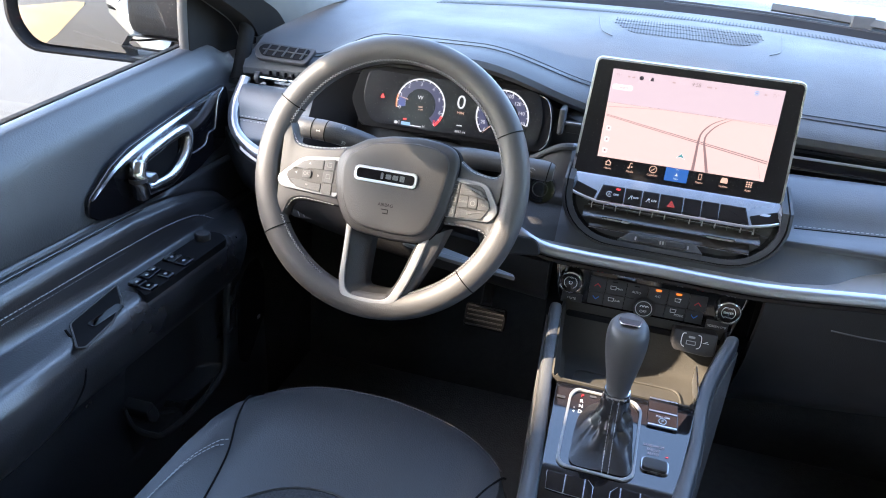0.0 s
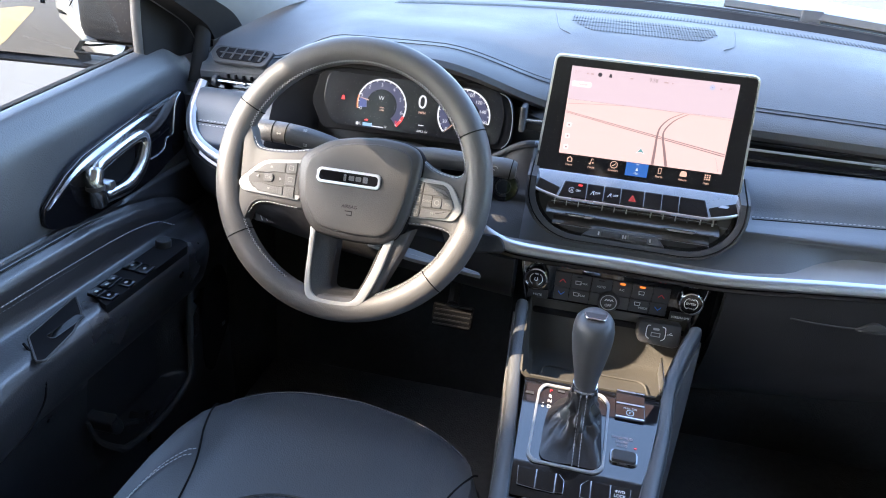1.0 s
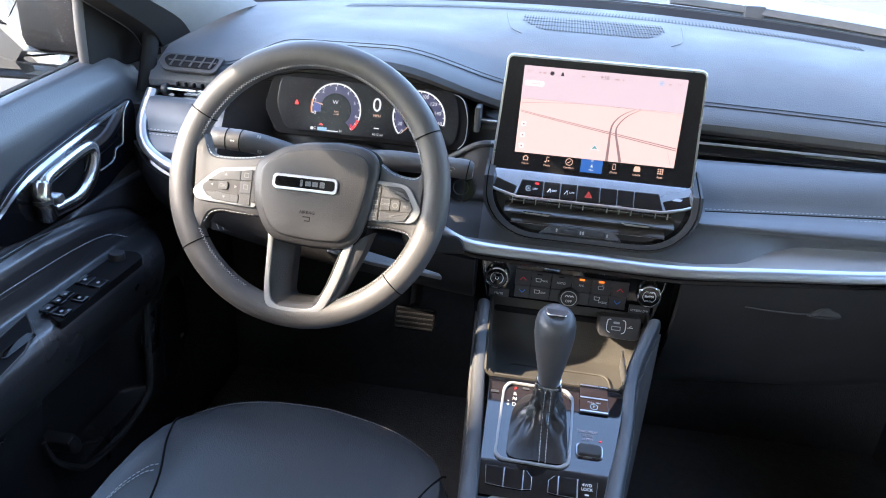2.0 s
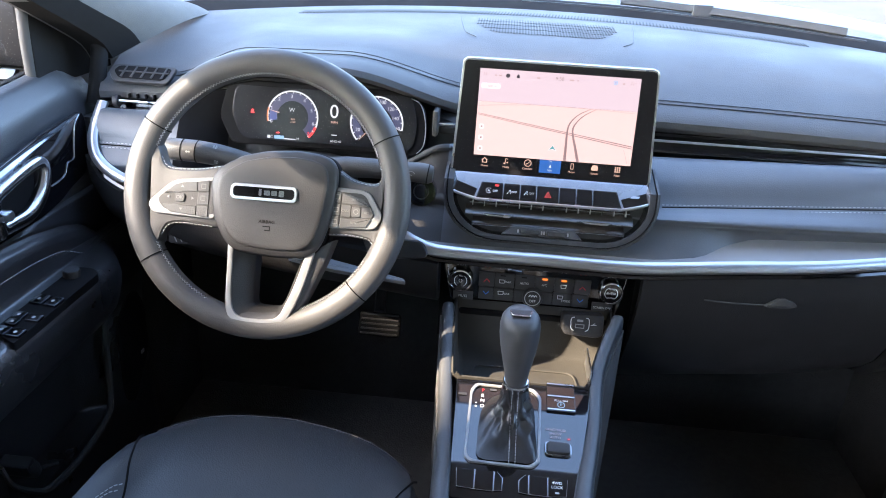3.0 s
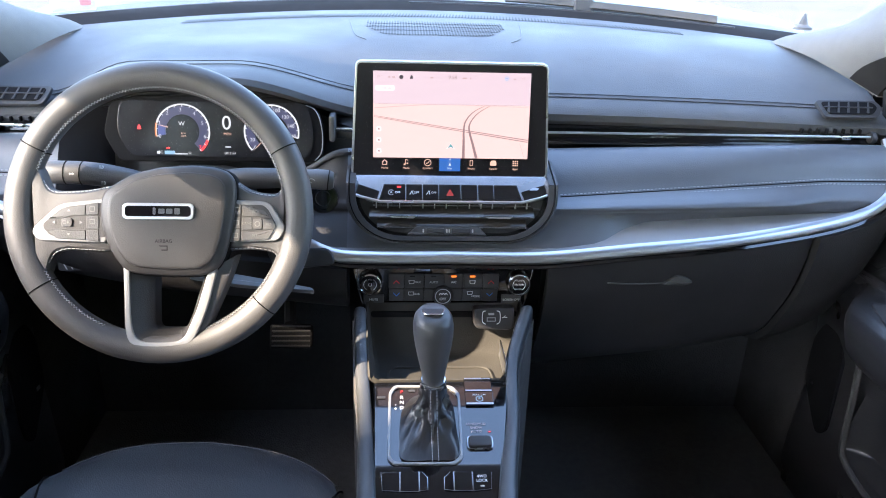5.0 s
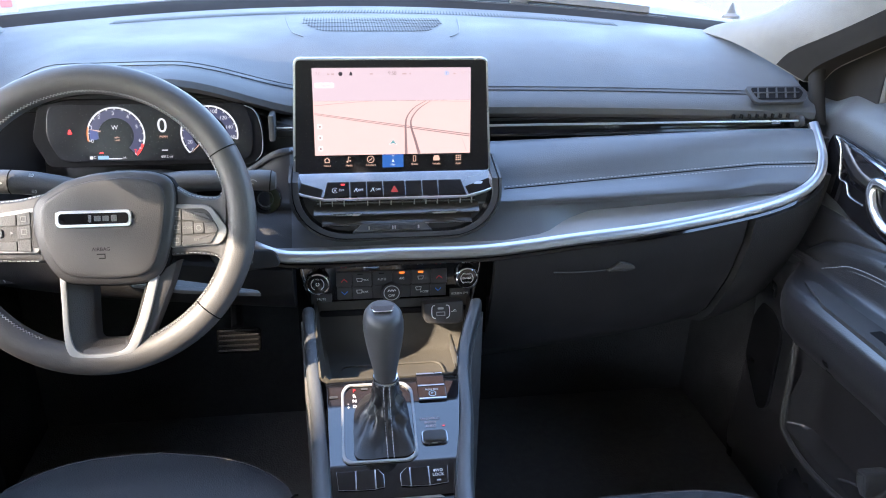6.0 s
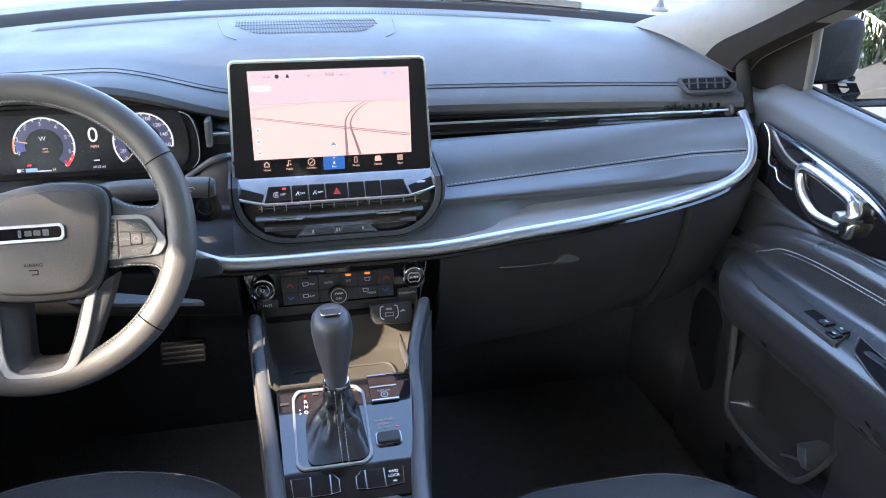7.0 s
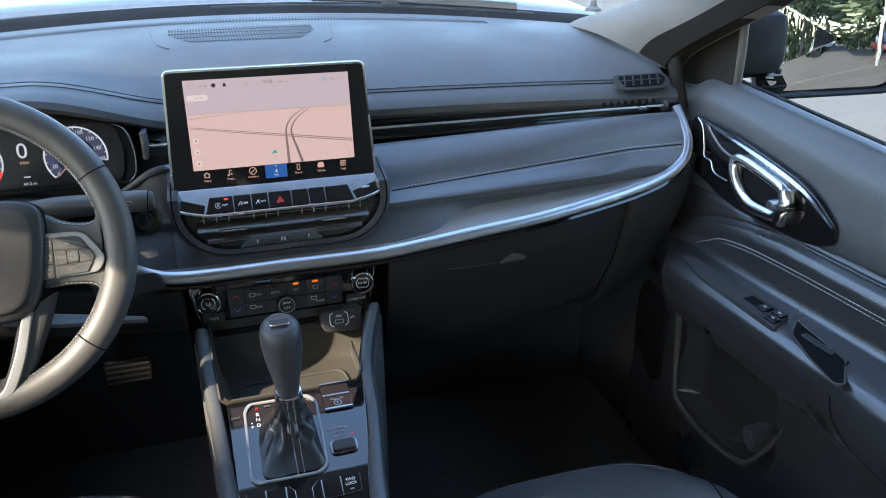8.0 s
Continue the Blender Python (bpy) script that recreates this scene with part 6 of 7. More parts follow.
def build_door(s):
    side = "driver" if s < 0 else "passenger"
    d = thing(side + "_door", (s * 0.74, 0.6, 0.16), ("closed black driver's door panel with chrome handle and window switches" if s < 0 else "closed black passenger's door panel with chrome handle and one window switch"), "car door", "doors")
    P = lambda y, a, z: Vector((s * a, y, z))
    upper = [eased([P(y, a, z) for a, z in door_rows(y, s)[:9]], 0.25) for y in DOOR_Y]
    part("upper_pad", thick(grid(upper), 0.006 * s), DOOR, d, "soft grained upper door pad")
    rows = [eased([P(y, a, z) for a, z in door_rows(y, s)[8:]], 0.25) for y in DOOR_Y]
    panel = part("panel", thick(grid(rows), 0.006 * s), DOOR_LOW, d, "black lower door panel with armrest")
    # weather seal along the window
    part("window_seal", ribbon([(P(y, 0.782, sill_z(y) - 0.003), Vector((s, 0, -0.30)), Vector((0, 0, 1))) for y in DOOR_Y], [(-0.003, -0.012), (0.022, -0.012), (0.022, 0.000), (0.004, 0.004), (-0.003, 0.001)]), SEAL, d)
    # gloss black inset with a bright upper edge
    shape = [(0.731, 0.756), (0.735, 0.778), (0.781, 0.808), (0.821, 0.824), (0.892, 0.838), (0.964, 0.851), (1.027, 0.858), (1.070, 0.862), (1.077, 0.846), (1.074, 0.794), (1.062, 0.768), (1.019, 0.758), (0.985, 0.746), (0.937, 0.739), (0.860, 0.7365), (0.79, 0.737), (0.752, 0.743)]
    m = axes((s * 0.7165, 0, 0), (0, 1, 0), (0, 0, 1)) if s < 0 else axes((s * 0.7165, 0, 0), (0, -1, 0), (0, 0, 1))
    fl = lambda pts: soften([((y if s < 0 else -y), z) for y, z in (pts if s < 0 else pts[::-1])], 0.008)
    inset = part("trim_inset", plate(fl(shape), 0.007, m, 0.002), PIANO, d, "gloss black inset")
    top = spline([P(y, 0.7085, z) for y, z in ((0.739, 0.777), (0.785, 0.802), (0.822, 0.814), (0.880, 0.827), (0.947, 0.840), (1.006, 0.850), (1.052, 0.860))], 30)
    wide = [0.0014 + 0.0050 * math.sin(math.pi * min(1.0, i / 24)) ** 1.4 for i in range(30)]
    part("bright_edge", ribbon([(p, Vector((0, -0.35, 0.94)) * (k / 0.01), Vector((-s, 0, 0.5)).normalized()) for p, k in zip(top, wide)], [(-0.013, -0.002), (0.009, -0.002), (0.009, 0.002), (-0.001, 0.0050), (-0.013, 0.001)]), CHIN, inset, "chrome edge")
    part("seam_edge", tube(spline([P(y, 0.709, z) for y, z in ((1.060, 0.859), (1.044, 0.846), (1.035, 0.816), (1.030, 0.799), (1.012, 0.796), (1.000, 0.780), (0.966, 0.776))], 24), 0.0012, 6), CHIN, inset)
    # inner handle: ring and pull, and a dark plate painting the cup's shade
    HX = 0.703
    ring = spline([P(y, HX, z) for y, z in ((0.834, 0.802), (0.869, 0.812), (0.919, 0.821), (0.941, 0.820), (0.946, 0.806), (0.931, 0.780), (0.900, 0.760), (0.860, 0.758), (0.838, 0.761), (0.831, 0.784))], 60, True)
    handle = part("door_handle", tube(ring, [0.0088 + 0.0028 * math.exp(-((i - 32) / 9) ** 2) for i in range(60)], 12, closed=True, flat=0.85, up=(1, 0, 0)), HANDLE, d, "satin chrome door pull")
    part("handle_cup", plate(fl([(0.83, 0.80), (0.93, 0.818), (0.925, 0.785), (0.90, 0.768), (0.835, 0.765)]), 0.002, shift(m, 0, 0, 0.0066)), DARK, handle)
    post = spline([P(0.826, HX - 0.002, 0.806), P(0.8195, HX - 0.004, 0.790), P(0.820, HX - 0.005, 0.772), P(0.827, HX - 0.003, 0.754)], 12)
    part("hinge_cap", tube(post, [0.0085] + [0.0118] * 10 + [0.0085], 14), HANDLE, handle, "satin hinge barrel")
    part("hinge_ring", tube([post[5], post[6]], 0.0124, 14), HARD, handle)
    part("hinge_pin", turned([(0, 0), (0.0075, 0), (0.0075, 0.012), (0.006, 0.014), (0, 0.014)], axes((s * (HX - 0.004), 0.838, 0.780), (0, 1, 0), (0, 0, 1)) @ Matrix.Rotation(0 if s < 0 else math.pi, 4, "Y"), 18), SATIN, handle)
    # stitched seam over the armrest pad
    seam = spline([Vector((y, z, 0)) for y, z in ((0.985, 0.664), (0.965, 0.674), (0.93, 0.690), (0.86, 0.700), (0.75, 0.704), (0.60, 0.705), (0.45, 0.706), (0.2, 0.708))], 80)
    line = [P(q.x, door_x(q.x, q.y, s) - 0.0006, q.y) for q in seam]
    th = stitches(line, 0.0045, 0.0022, 0.00065)
    stitches([p + Vector((0, 0, -0.006)) for p in line[4:]], 0.0045, 0.0022, 0.00065, th)
    part("stitching", th, THREAD, panel, "pale double stitching")
    # switch panel on the armrest
    za = 0.6705 if s < 0 else 0.6555
    am = axes((s * 0.648, 0.83, za), (0, 1, 0), (s, 0, 0.06))
    if am.to_3x3().col[2].z < 0:
        am = axes((s * 0.648, 0.83, za), (0, -1, 0), (s, 0, 0.06))
    q = 1 if am.to_3x3().col[0].y > 0 else -1
    turn = lambda pts: [(q * x, y) for x, y in (pts if q > 0 else pts[::-1])]
    ps = [(-0.117, -0.025), (0.080, -0.025), (0.092, -0.010), (0.090, 0.010), (0.060, 0.015), (-0.095, 0.015)] if s < 0 else [(-0.122, -0.035), (0.05, -0.032), (0.13, -0.012), (0.12, 0.004), (-0.02, 0.006), (-0.102, 0.006)]
    sw = part("switch_panel", plate(soften(turn(ps), 0.006), 0.015, shift(am, 0, 0, -0.012), 0.001), DARK if s < 0 else HARD, d, "window switch panel")
    btn = lambda x, y, w, h: part("switch", plate(rounded(w, h, 0.0015, cx=q * x, cy=y), 0.0045, shift(am, 0, 0, 0.0022), 0.0014), PIANO, sw)
    mark = lambda x, y: part("switch_mark", plate(rounded(0.0048, 0.0034, 0.0010, cx=q * x, cy=y), 0.0004, shift(am, 0, 0, 0.0067)), GREY_MARK, sw)
    if s < 0:
        for x, y, w, h in ((-0.015, 0.004, 0.024, 0.017), (-0.016, -0.015, 0.024, 0.017), (-0.058, 0.004, 0.016, 0.015), (-0.060, -0.016, 0.016, 0.017), (-0.075, 0.002, 0.014, 0.014), (-0.096, 0.002, 0.018, 0.017), (-0.097, -0.016, 0.018, 0.017)):
            btn(x, y, w, h)
            mark(x - 0.001, y)
        # wells are not sunk: thin near-black plates paint their shade
        part("switch_well", plate(rounded(0.020, 0.036, 0.003, cx=q * 0.008, cy=-0.005), 0.0006, shift(am, 0, 0, 0.0026)), DARK, sw)
        part("switch_well", plate(rounded(0.018, 0.034, 0.003, cx=q * -0.040, cy=-0.006), 0.0006, shift(am, 0, 0, 0.0026)), DARK, sw)
        part("mirror_knob", turned([(0, 0), (0.0115, 0), (0.0115, 0.009), (0.010, 0.011), (0, 0.011)], shift(am, q * 0.061, 0.004, 0.002), 22), HARD, sw, "round mirror adjuster")
        mark(0.074, 0.004)
    else:
        # thin near-black plate painting the shade of a well
        part("switch_well", plate(rounded(0.030, 0.018, 0.002, cx=q * -0.050, cy=-0.010), 0.0006, shift(am, 0, 0, 0.0026)), DARK, sw)
        for x, y, w, h in ((-0.074, -0.012, 0.016, 0.018), (-0.096, -0.006, 0.018, 0.014), (-0.103, -0.023, 0.018, 0.015)):
            btn(x, y, w, h)
            mark(x, y)
    # grab pocket behind the switches: flat plate painted as shade, paler lip as highlight
    g0 = [(0.672, 0.722), (0.640, 0.690), (0.622, 0.650), (0.613, 0.590), (0.620, 0.585), (0.660, 0.622)] if s < 0 else [(0.657, 0.716), (0.625, 0.690), (0.606, 0.640), (0.590, 0.580), (0.600, 0.572), (0.641, 0.613)]
    gp = soften(turn([(y - 0.83, x - 0.648) for x, y in g0][::-1]), 0.006)
    well = part("grab_pocket", plate(gp, 0.0007, shift(am, 0, 0, 0.0003)), DARK, d, "grab pocket drawn as a flat dark plate")
    lip = [am @ Vector((x, y, 0.001)) for x, y in gp]
    part("pocket_lip", tube(lip, 0.0015, 6, closed=True), POST, well)
    tray_m = shift(am, q * -0.175, -0.012, 0.0016)
    part("pocket_tray", plate(rounded(0.055, 0.012, 0.004), 0.0015, tray_m, 0.0006), PIANO, well)
    # map pocket below the armrest, its rim and bottle cup
    low = 0.0 if s < 0 else -0.022
    rim_pts = [(1.035, 0.600), (1.025, 0.545), (1.015, 0.469 + low / 2), (1.008, 0.385 + low), (0.989, 0.357 + low), (0.914, 0.343 + low), (0.823, 0.352 + low), (0.789, 0.374 + low), (0.752, 0.416), (0.736, 0.460)]
    rimline = spline([P(y, 0.6935, z) for y, z in rim_pts], 44)
    part("pocket_rim", tube(rimline, [0.006 - 0.003 * step(30, 43, i) for i in range(44)], 8), POST, d, "raised rim of the map pocket")
    bm_ = axes((s * 0.736, 0.800, 0.406 + low), (0, 1 if s < 0 else -1, 0), (0, 0, 1))
    part("bottle_bracket", plate(soften([(-0.020, 0.017), (-0.015, -0.003), (0.000, -0.018), (0.014, -0.014), (0.011, 0.003), (0.000, 0.022)], 0.004), 0.044, bm_, 0.006), DOOR, d, "bottle holder bracket")
    part("pocket_ledge", tube([P(0.812, 0.706, 0.392 + low), P(0.83, 0.700, 0.386 + low), P(0.85, 0.696, 0.376 + low)], 0.003, 6), HARD, d)
    # loudspeaker grille ahead of the pocket
    spk = soften([((y if s < 0 else -y), z) for y, z in ((1.063, 0.495), (1.093, 0.530), (1.130, 0.534), (1.156, 0.490), (1.156, 0.40), (1.085, 0.323), (1.059, 0.345))], 0.02)
    spk = spk if s > 0 else spk[::-1]
    part("speaker_grille", plate(spk, 0.006, axes((s * 0.6985, 0, 0), (0, 1 if s < 0 else -1, 0), (0, 0, 1)), 0.002), DARK, d, "black speaker grille")
    part("speaker_badge", plate(rounded(0.012, 0.008, 0.002), 0.001, axes((s * 0.6923, 1.128, 0.405), (0, 1 if s < 0 else -1, 0), (0, 0, 1))), SATIN, d)
    down = 0.0 if s < 0 else 0.015
    runs = spline([Vector((y, z - down, 0)) for y, z in ((0.72, 0.535), (0.66, 0.545), (0.55, 0.553), (0.40, 0.560), (0.2, 0.565))], 24)
    part("lower_seam", tube([P(q.x, flank_x(q.x, q.y, s), q.y) for q in runs], 0.0012, 6), DARK, d)
    top_run = [P(y, x - down, z - down) for y, x, z in ((0.606, 0.652, 0.674), (0.597, 0.628, 0.660))]
    runs = spline([Vector((y, z - down, 0)) for y, z in ((0.590, 0.638), (0.585, 0.612), (0.568, 0.592), (0.540, 0.580), (0.47, 0.570), (0.35, 0.565))], 24)
    part("pad_seam", tube(top_run + [P(q.x, flank_x(q.x, q.y, s), q.y) for q in runs], 0.0016, 6), DARK, d)
    # corner piece and post at the front of the window
    sail = [(1.046, 0.895), (1.26, 0.895), (1.26, 0.95), (1.16, 1.05), (1.03, 1.15), (1.000, 1.15), (1.043, 1.04)]
    part("corner_panel", plate([((y if s < 0 else -y), z) for y, z in (sail if s < 0 else sail[::-1])], 0.02, axes((s * 0.775, 0, 0), (0, 1 if s < 0 else -1, 0), (0, 0, 1)), 0.004), SEAL, d, "black corner panel")
    part("window_post", tube(spline([P(1.050, 0.766, 0.89), P(1.046, 0.765, 0.96), P(1.043, 0.762, 1.03), P(1.005, 0.752, 1.13)], 12), 0.0085, 10, up=(1, 0, 0)), POST, d, "grey window channel post")
    return d


for s in (-1, 1):
    build_door(s)
    gb = bmesh.new()
    grid([[(s * 0.770, y, sill_z(y) - 0.03), (s * 0.745, y * 0.80, 1.23)] for y in (1.043, 0.5, 0.05)], bm=gb)
    pane = alone("side_window", thick(gb, 0.004), GLASS, "clear closed side window", "window", "structure")
    pane.visible_shadow = False

for s in (-1, 1):
    alone("trim", tube(spline([(s * 0.718, 1.125, 0.86), (s * 0.714, 1.140, 0.91), (s * 0.714, 1.150, 0.95), (s * 0.722, 1.130, 0.985)], 14), 0.013, 10, up=(1, 0, 0)), SEAL, "black rubber seal between door and dashboard", "trim", "structure")
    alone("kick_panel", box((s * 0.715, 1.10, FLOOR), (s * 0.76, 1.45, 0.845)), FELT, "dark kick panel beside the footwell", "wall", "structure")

# ---- windscreen pillars, glass and header ----
for s in (-1, 1):
    A = [(0.640, 1.440, 0.972), (0.660, 1.410, 0.990), (0.695, 1.350, 1.010), (0.719, 1.300, 1.034), (0.735, 1.20, 1.100), (0.720, 1.10, 1.160), (0.690, 0.98, 1.230), (0.64, 0.86, 1.335)]
    B = [(0.702, 1.165, 0.925), (0.703, 1.140, 0.952), (0.712, 1.083, 0.985), (0.728, 1.022, 1.020), (0.740, 0.945, 1.060), (0.740, 0.86, 1.115), (0.735, 0.78, 1.165), (0.725, 0.60, 1.190)]
    a = spline([(s * x, y, z) for x, y, z in A], 24)
    b = spline([(s * x, y, z) for x, y, z in B], 24)
    rows = []
    for i, (p, q) in enumerate(zip(a, b)):
        row = [p + Vector((s * 0.06, 0.05, 0.0))]
        for j in range(11):
            f = j / 10
            c = p.lerp(q, f)
            c += Vector((-s * 0.030, -0.026, 0.020)) * math.sin(math.pi * f ** 0.9)
            row.append(c)
        row.append(q + Vector((s * 0.035, -0.002, -0.002)))
        rows.append(row)
    alone("pillar_left" if s < 0 else "pillar_right", thick(grid(rows), 0.006), PILLAR, "grey fabric-covered windscreen pillar", "pillar", "structure")
    seal = [[row[0]] + row[1:] for row in ([r[k] for k in (9, 10, 11, 12)] for r in rows)]
    seal = [[p + Vector((-s * 0.004, -0.005, 0.003)) for p in row] for row in seal]
    alone("trim", thick(grid(seal), 0.008), SEAL, "black door seal along the windscreen pillar", "trim", "structure")
frit = bmesh.new()
fx = [-0.80 + 1.6 * i / 40 for i in range(41)]
grid([[(x, cowl_y(x) - 0.004, top_z(x, cowl_y(x)) - 0.014), (x, cowl_y(x) + 0.05, top_z(x, cowl_y(x)) + 0.008), (x, cowl_y(x) + 0.10, top_z(x, cowl_y(x)) + 0.014)] for x in fx], bm=frit)
alone("trim", thick(frit, 0.006), SEAL, "black band along the foot of the windscreen", "trim", "structure")
wb = bmesh.new()
grid([[(x, lerp(cowl_y(x) + 0.10, 0.92 - 0.12 * x * x, f), lerp(top_z(x, cowl_y(x)) + 0.012, 1.345, f) + 0.03 * math.sin(math.pi * f)) for f in [i / 12 for i in range(13)]] for x in fx], bm=wb)
ws = alone("windscreen", thick(wb, 0.005), GLASS, "clear windscreen", "window", "structure")
ws.visible_shadow = False

# ---- seats ----
def seat(name, cx, label, half, front, zt, lean=0.0):
    d = thing(name, (cx, 0.5, FLOOR), label, "car seat", "front seats")
    # cushion: rows run from front to back, each a section across the seat
    ys = [front + 0.004, front, front - 0.008, front - 0.022, front - 0.05, front - 0.10, front - 0.16, front - 0.23, front - 0.32, front - 0.42, front - 0.55]
    rows = []
    for k, y in enumerate(ys):
        dd = front - y
        row = []
        for i in range(33):
            u = -1 + 2 * i / 32
            curve = 0.085 * abs(u) ** 3.6
            yy = y - curve * math.exp(-dd * 5) - lean * max(0.0, u)
            w = half * (1.0 - 0.10 * math.exp(-dd * 14))
            z = zt - 0.012 * math.exp(-dd * 10) - 0.02 * dd
            z += 0.026 * step(0.60, 0.84, abs(u)) * step(0.02, 0.22, dd) - 0.075 * step(0.90, 1.0, abs(u))
            z -= 0.085 * (1 - step(-0.005, 0.0075, dd)) + 0.015 * (1 - step(0.0, 0.09, dd))
            row.append((cx + u * w, yy, z))
        rows.append(row)
    skirt = [(x, y + 0.004, z - 0.14) for x, y, z in rows[0]]
    bm = grid([skirt] + rows)
    cushion = part("cushion", thick(bm, 0.006), SEAT_HIDE, d, "smooth black leather cushion")
    zz = lambda u, dd: zt - 0.012 * math.exp(-dd * 10) - 0.02 * dd + 0.026 * step(0.60, 0.84, abs(u)) * step(0.02, 0.22, dd) - 0.015 * (1 - step(0.0, 0.09, dd))
    at = lambda u, dd: Vector((cx + u * half * (1.0 - 0.10 * math.exp(-dd * 14)), front - dd - 0.085 * abs(u) ** 3.6 * math.exp(-dd * 5) - lean * max(0.0, u), zz(u, dd)))
    for sg in (-1, 1):
        seam = spline([at(sg * 0.935, 0.015), at(sg * 0.87, 0.07), at(sg * 0.765, 0.15), at(sg * 0.67, 0.22), at(sg * 0.605, 0.32), at(sg * 0.58, 0.42)], 24)
        part("seam", tube([p + Vector((0, 0, 0.0006)) for p in seam], 0.0014, 6), DARK, cushion)
        th = bmesh.new()
        for o in (0.0, 0.012):
            stitches(spline([at(sg * 0.715, 0.195 + o) + Vector((0, 0, 0.001)), at(sg * 0.745, 0.21 + o) + Vector((0, 0, 0.002)), at(sg * 0.79, 0.255 + o) + Vector((0, 0, 0.002)), at(sg * 0.815, 0.33 + o) + Vector((0, 0, 0.001)), at(sg * 0.825, 0.43 + o) + Vector((0, 0, 0.001))], 40), 0.0045, 0.0025, 0.0007, th)
        part("stitching", th, THREAD, cushion)
    # perforated insert
    ins = []
    for k in range(9):
        dd = 0.235 + 0.25 * k / 8
        ins.append([at(u, dd + 0.06 * abs(u / 0.5) ** 2.5) + Vector((0, 0, 0.0022)) for u in [-0.52 + 1.04 * i / 16 for i in range(17)]])
    part("insert", thick(grid(ins), 0.003), PERF, cushion, "perforated leather insert")
    part("piping", tube([p + Vector((0, 0, 0.001)) for p in ins[0]], 0.002, 6), SEAT_HIDE, cushion)
    edge = [at(-0.90 + 1.80 * i / 60, 0.009) + Vector((0, 0.0, 0.0002)) for i in range(61)]
    part("front_piping", tube(edge, 0.0010, 6), POST, cushion)
    part("base", box((cx - half * 0.9, front - 0.50, FLOOR), (cx + half * 0.9, front - 0.06, zt - 0.08), 0.02), HARD, d)
    return d


def perforated():
    m = material("perforated_leather", (0.026, 0.028, 0.031), 0.5, patch=0.1)
    nt = m.node_tree
    co = nt.nodes.new("ShaderNodeTexCoord")
    v = nt.nodes.new("ShaderNodeTexVoronoi")
    v.inputs["Scale"].default_value, v.inputs["Randomness"].default_value = 190.0, 0.0
    nt.links.new(co.outputs["Object"], v.inputs["Vector"])
    r = nt.nodes.new("ShaderNodeMapRange")
    r.inputs["From Min"].default_value, r.inputs["From Max"].default_value = 0.22, 0.30
    nt.links.new(v.outputs["Distance"], r.inputs["Value"])
    b = nt.nodes.new("ShaderNodeBump")
    b.inputs["Distance"].default_value, b.inputs["Strength"].default_value = 0.001, 1.0
    nt.links.new(r.outputs["Result"], b.inputs["Height"])
    nt.links.new(b.outputs["Normal"], nt.nodes["Principled BSDF"].inputs["Normal"])
    return m


PERF = perforated()
seat("driver_seat", -0.3285, "black leather driver's seat with pale stitching", 0.2165, 0.866, 0.519, 0.040)
seat("passenger_seat", 0.325, "black leather passenger seat with pale stitching", 0.230, 0.782, 0.455)



# ---- door mirrors, car body and surroundings ----
DUSTY = material("dusty_black", (0.008, 0.008, 0.009), 0.5, patch=0.3, dust=0.45, spec=0.12)
BODY = material("silver_paint", (0.19, 0.192, 0.196), 0.38, 0.5, patch=0.1, coat=0.5)
COWL = material("dusty_cowl", (0.034, 0.031, 0.028), 0.85, grain=0.6, grain_scale=250, patch=0.3, patch_scale=14, spec=0.2)
for s in (-1, 1):
    d = thing("door_mirror", (s * 0.88, 1.16, 0.86), "black door mirror with dusty housing and convex glass", "mirror", "door mirrors")
    c = Vector((-0.990, 1.13, 0.962) if s < 0 else (1.040, 1.13, 0.965))
    dv = (c - Vector((-0.075, 0, 1.15))).normalized()
    rv = Vector((-0.03, -1.0, -0.14) if s < 0 else (0.20, -1.0, -0.01)).normalized()
    n = (rv - dv).normalized()
    right = Vector((0, 0, 1)).cross(n).normalized()
    M = axes(c, right, n.cross(right))
    out = [(-0.105, -0.085), (0.10, -0.095), (0.125, -0.07), (0.125, 0.085), (0.09, 0.105), (-0.10, 0.095), (-0.125, 0.06), (-0.130, -0.045)]
    out = soften(out if s < 0 else [(-x, y) for x, y in reversed(out)], 0.03)
    bulge = lambda x, y: 0.003 - (x * x + y * y) / 2.6
    rws = []
    for f, z in ((1.0, -0.012), (1.03, -0.012), (1.07, 0.004), (1.11, 0.008), (1.16, 0.004), (1.15, -0.02), (0.98, -0.06), (0.6, -0.09), (0.2, -0.10)):
        rws.append([M @ Vector((x * f, y * f, z)) for x, y in out])
    part("housing", grid(rws, closed=True), DUSTY, d)
    part("mirror_glass", grid([[M @ Vector((x * f, y * f, bulge(x * f, y * f))) for x, y in out] for f in [1.0 - 0.97 * i / 18 for i in range(19)]], closed=True), MIRROR, d, "convex mirror glass")
    part("arm", box((s * 0.78 if s > 0 else -0.93, 1.12, 0.905), (0.93 if s > 0 else -0.78, 1.22, 1.02), 0.025), DUSTY, d)
    foot = bmesh.new()
    grid([[(s * a, y, z) for a, z in ((0.80, 0.905), (0.93, 0.905), (0.945, 0.885), (0.93, 0.868), (0.80, 0.865))] for y in (1.13, 1.22)], closed=True, bm=foot)
    part("mirror_foot", foot, POST, d, "silver mirror foot")
    part("foot_seam", tube([(s * 0.80, 1.127, 0.888), (s * 0.94, 1.127, 0.886)], 0.002, 6), DARK, d)

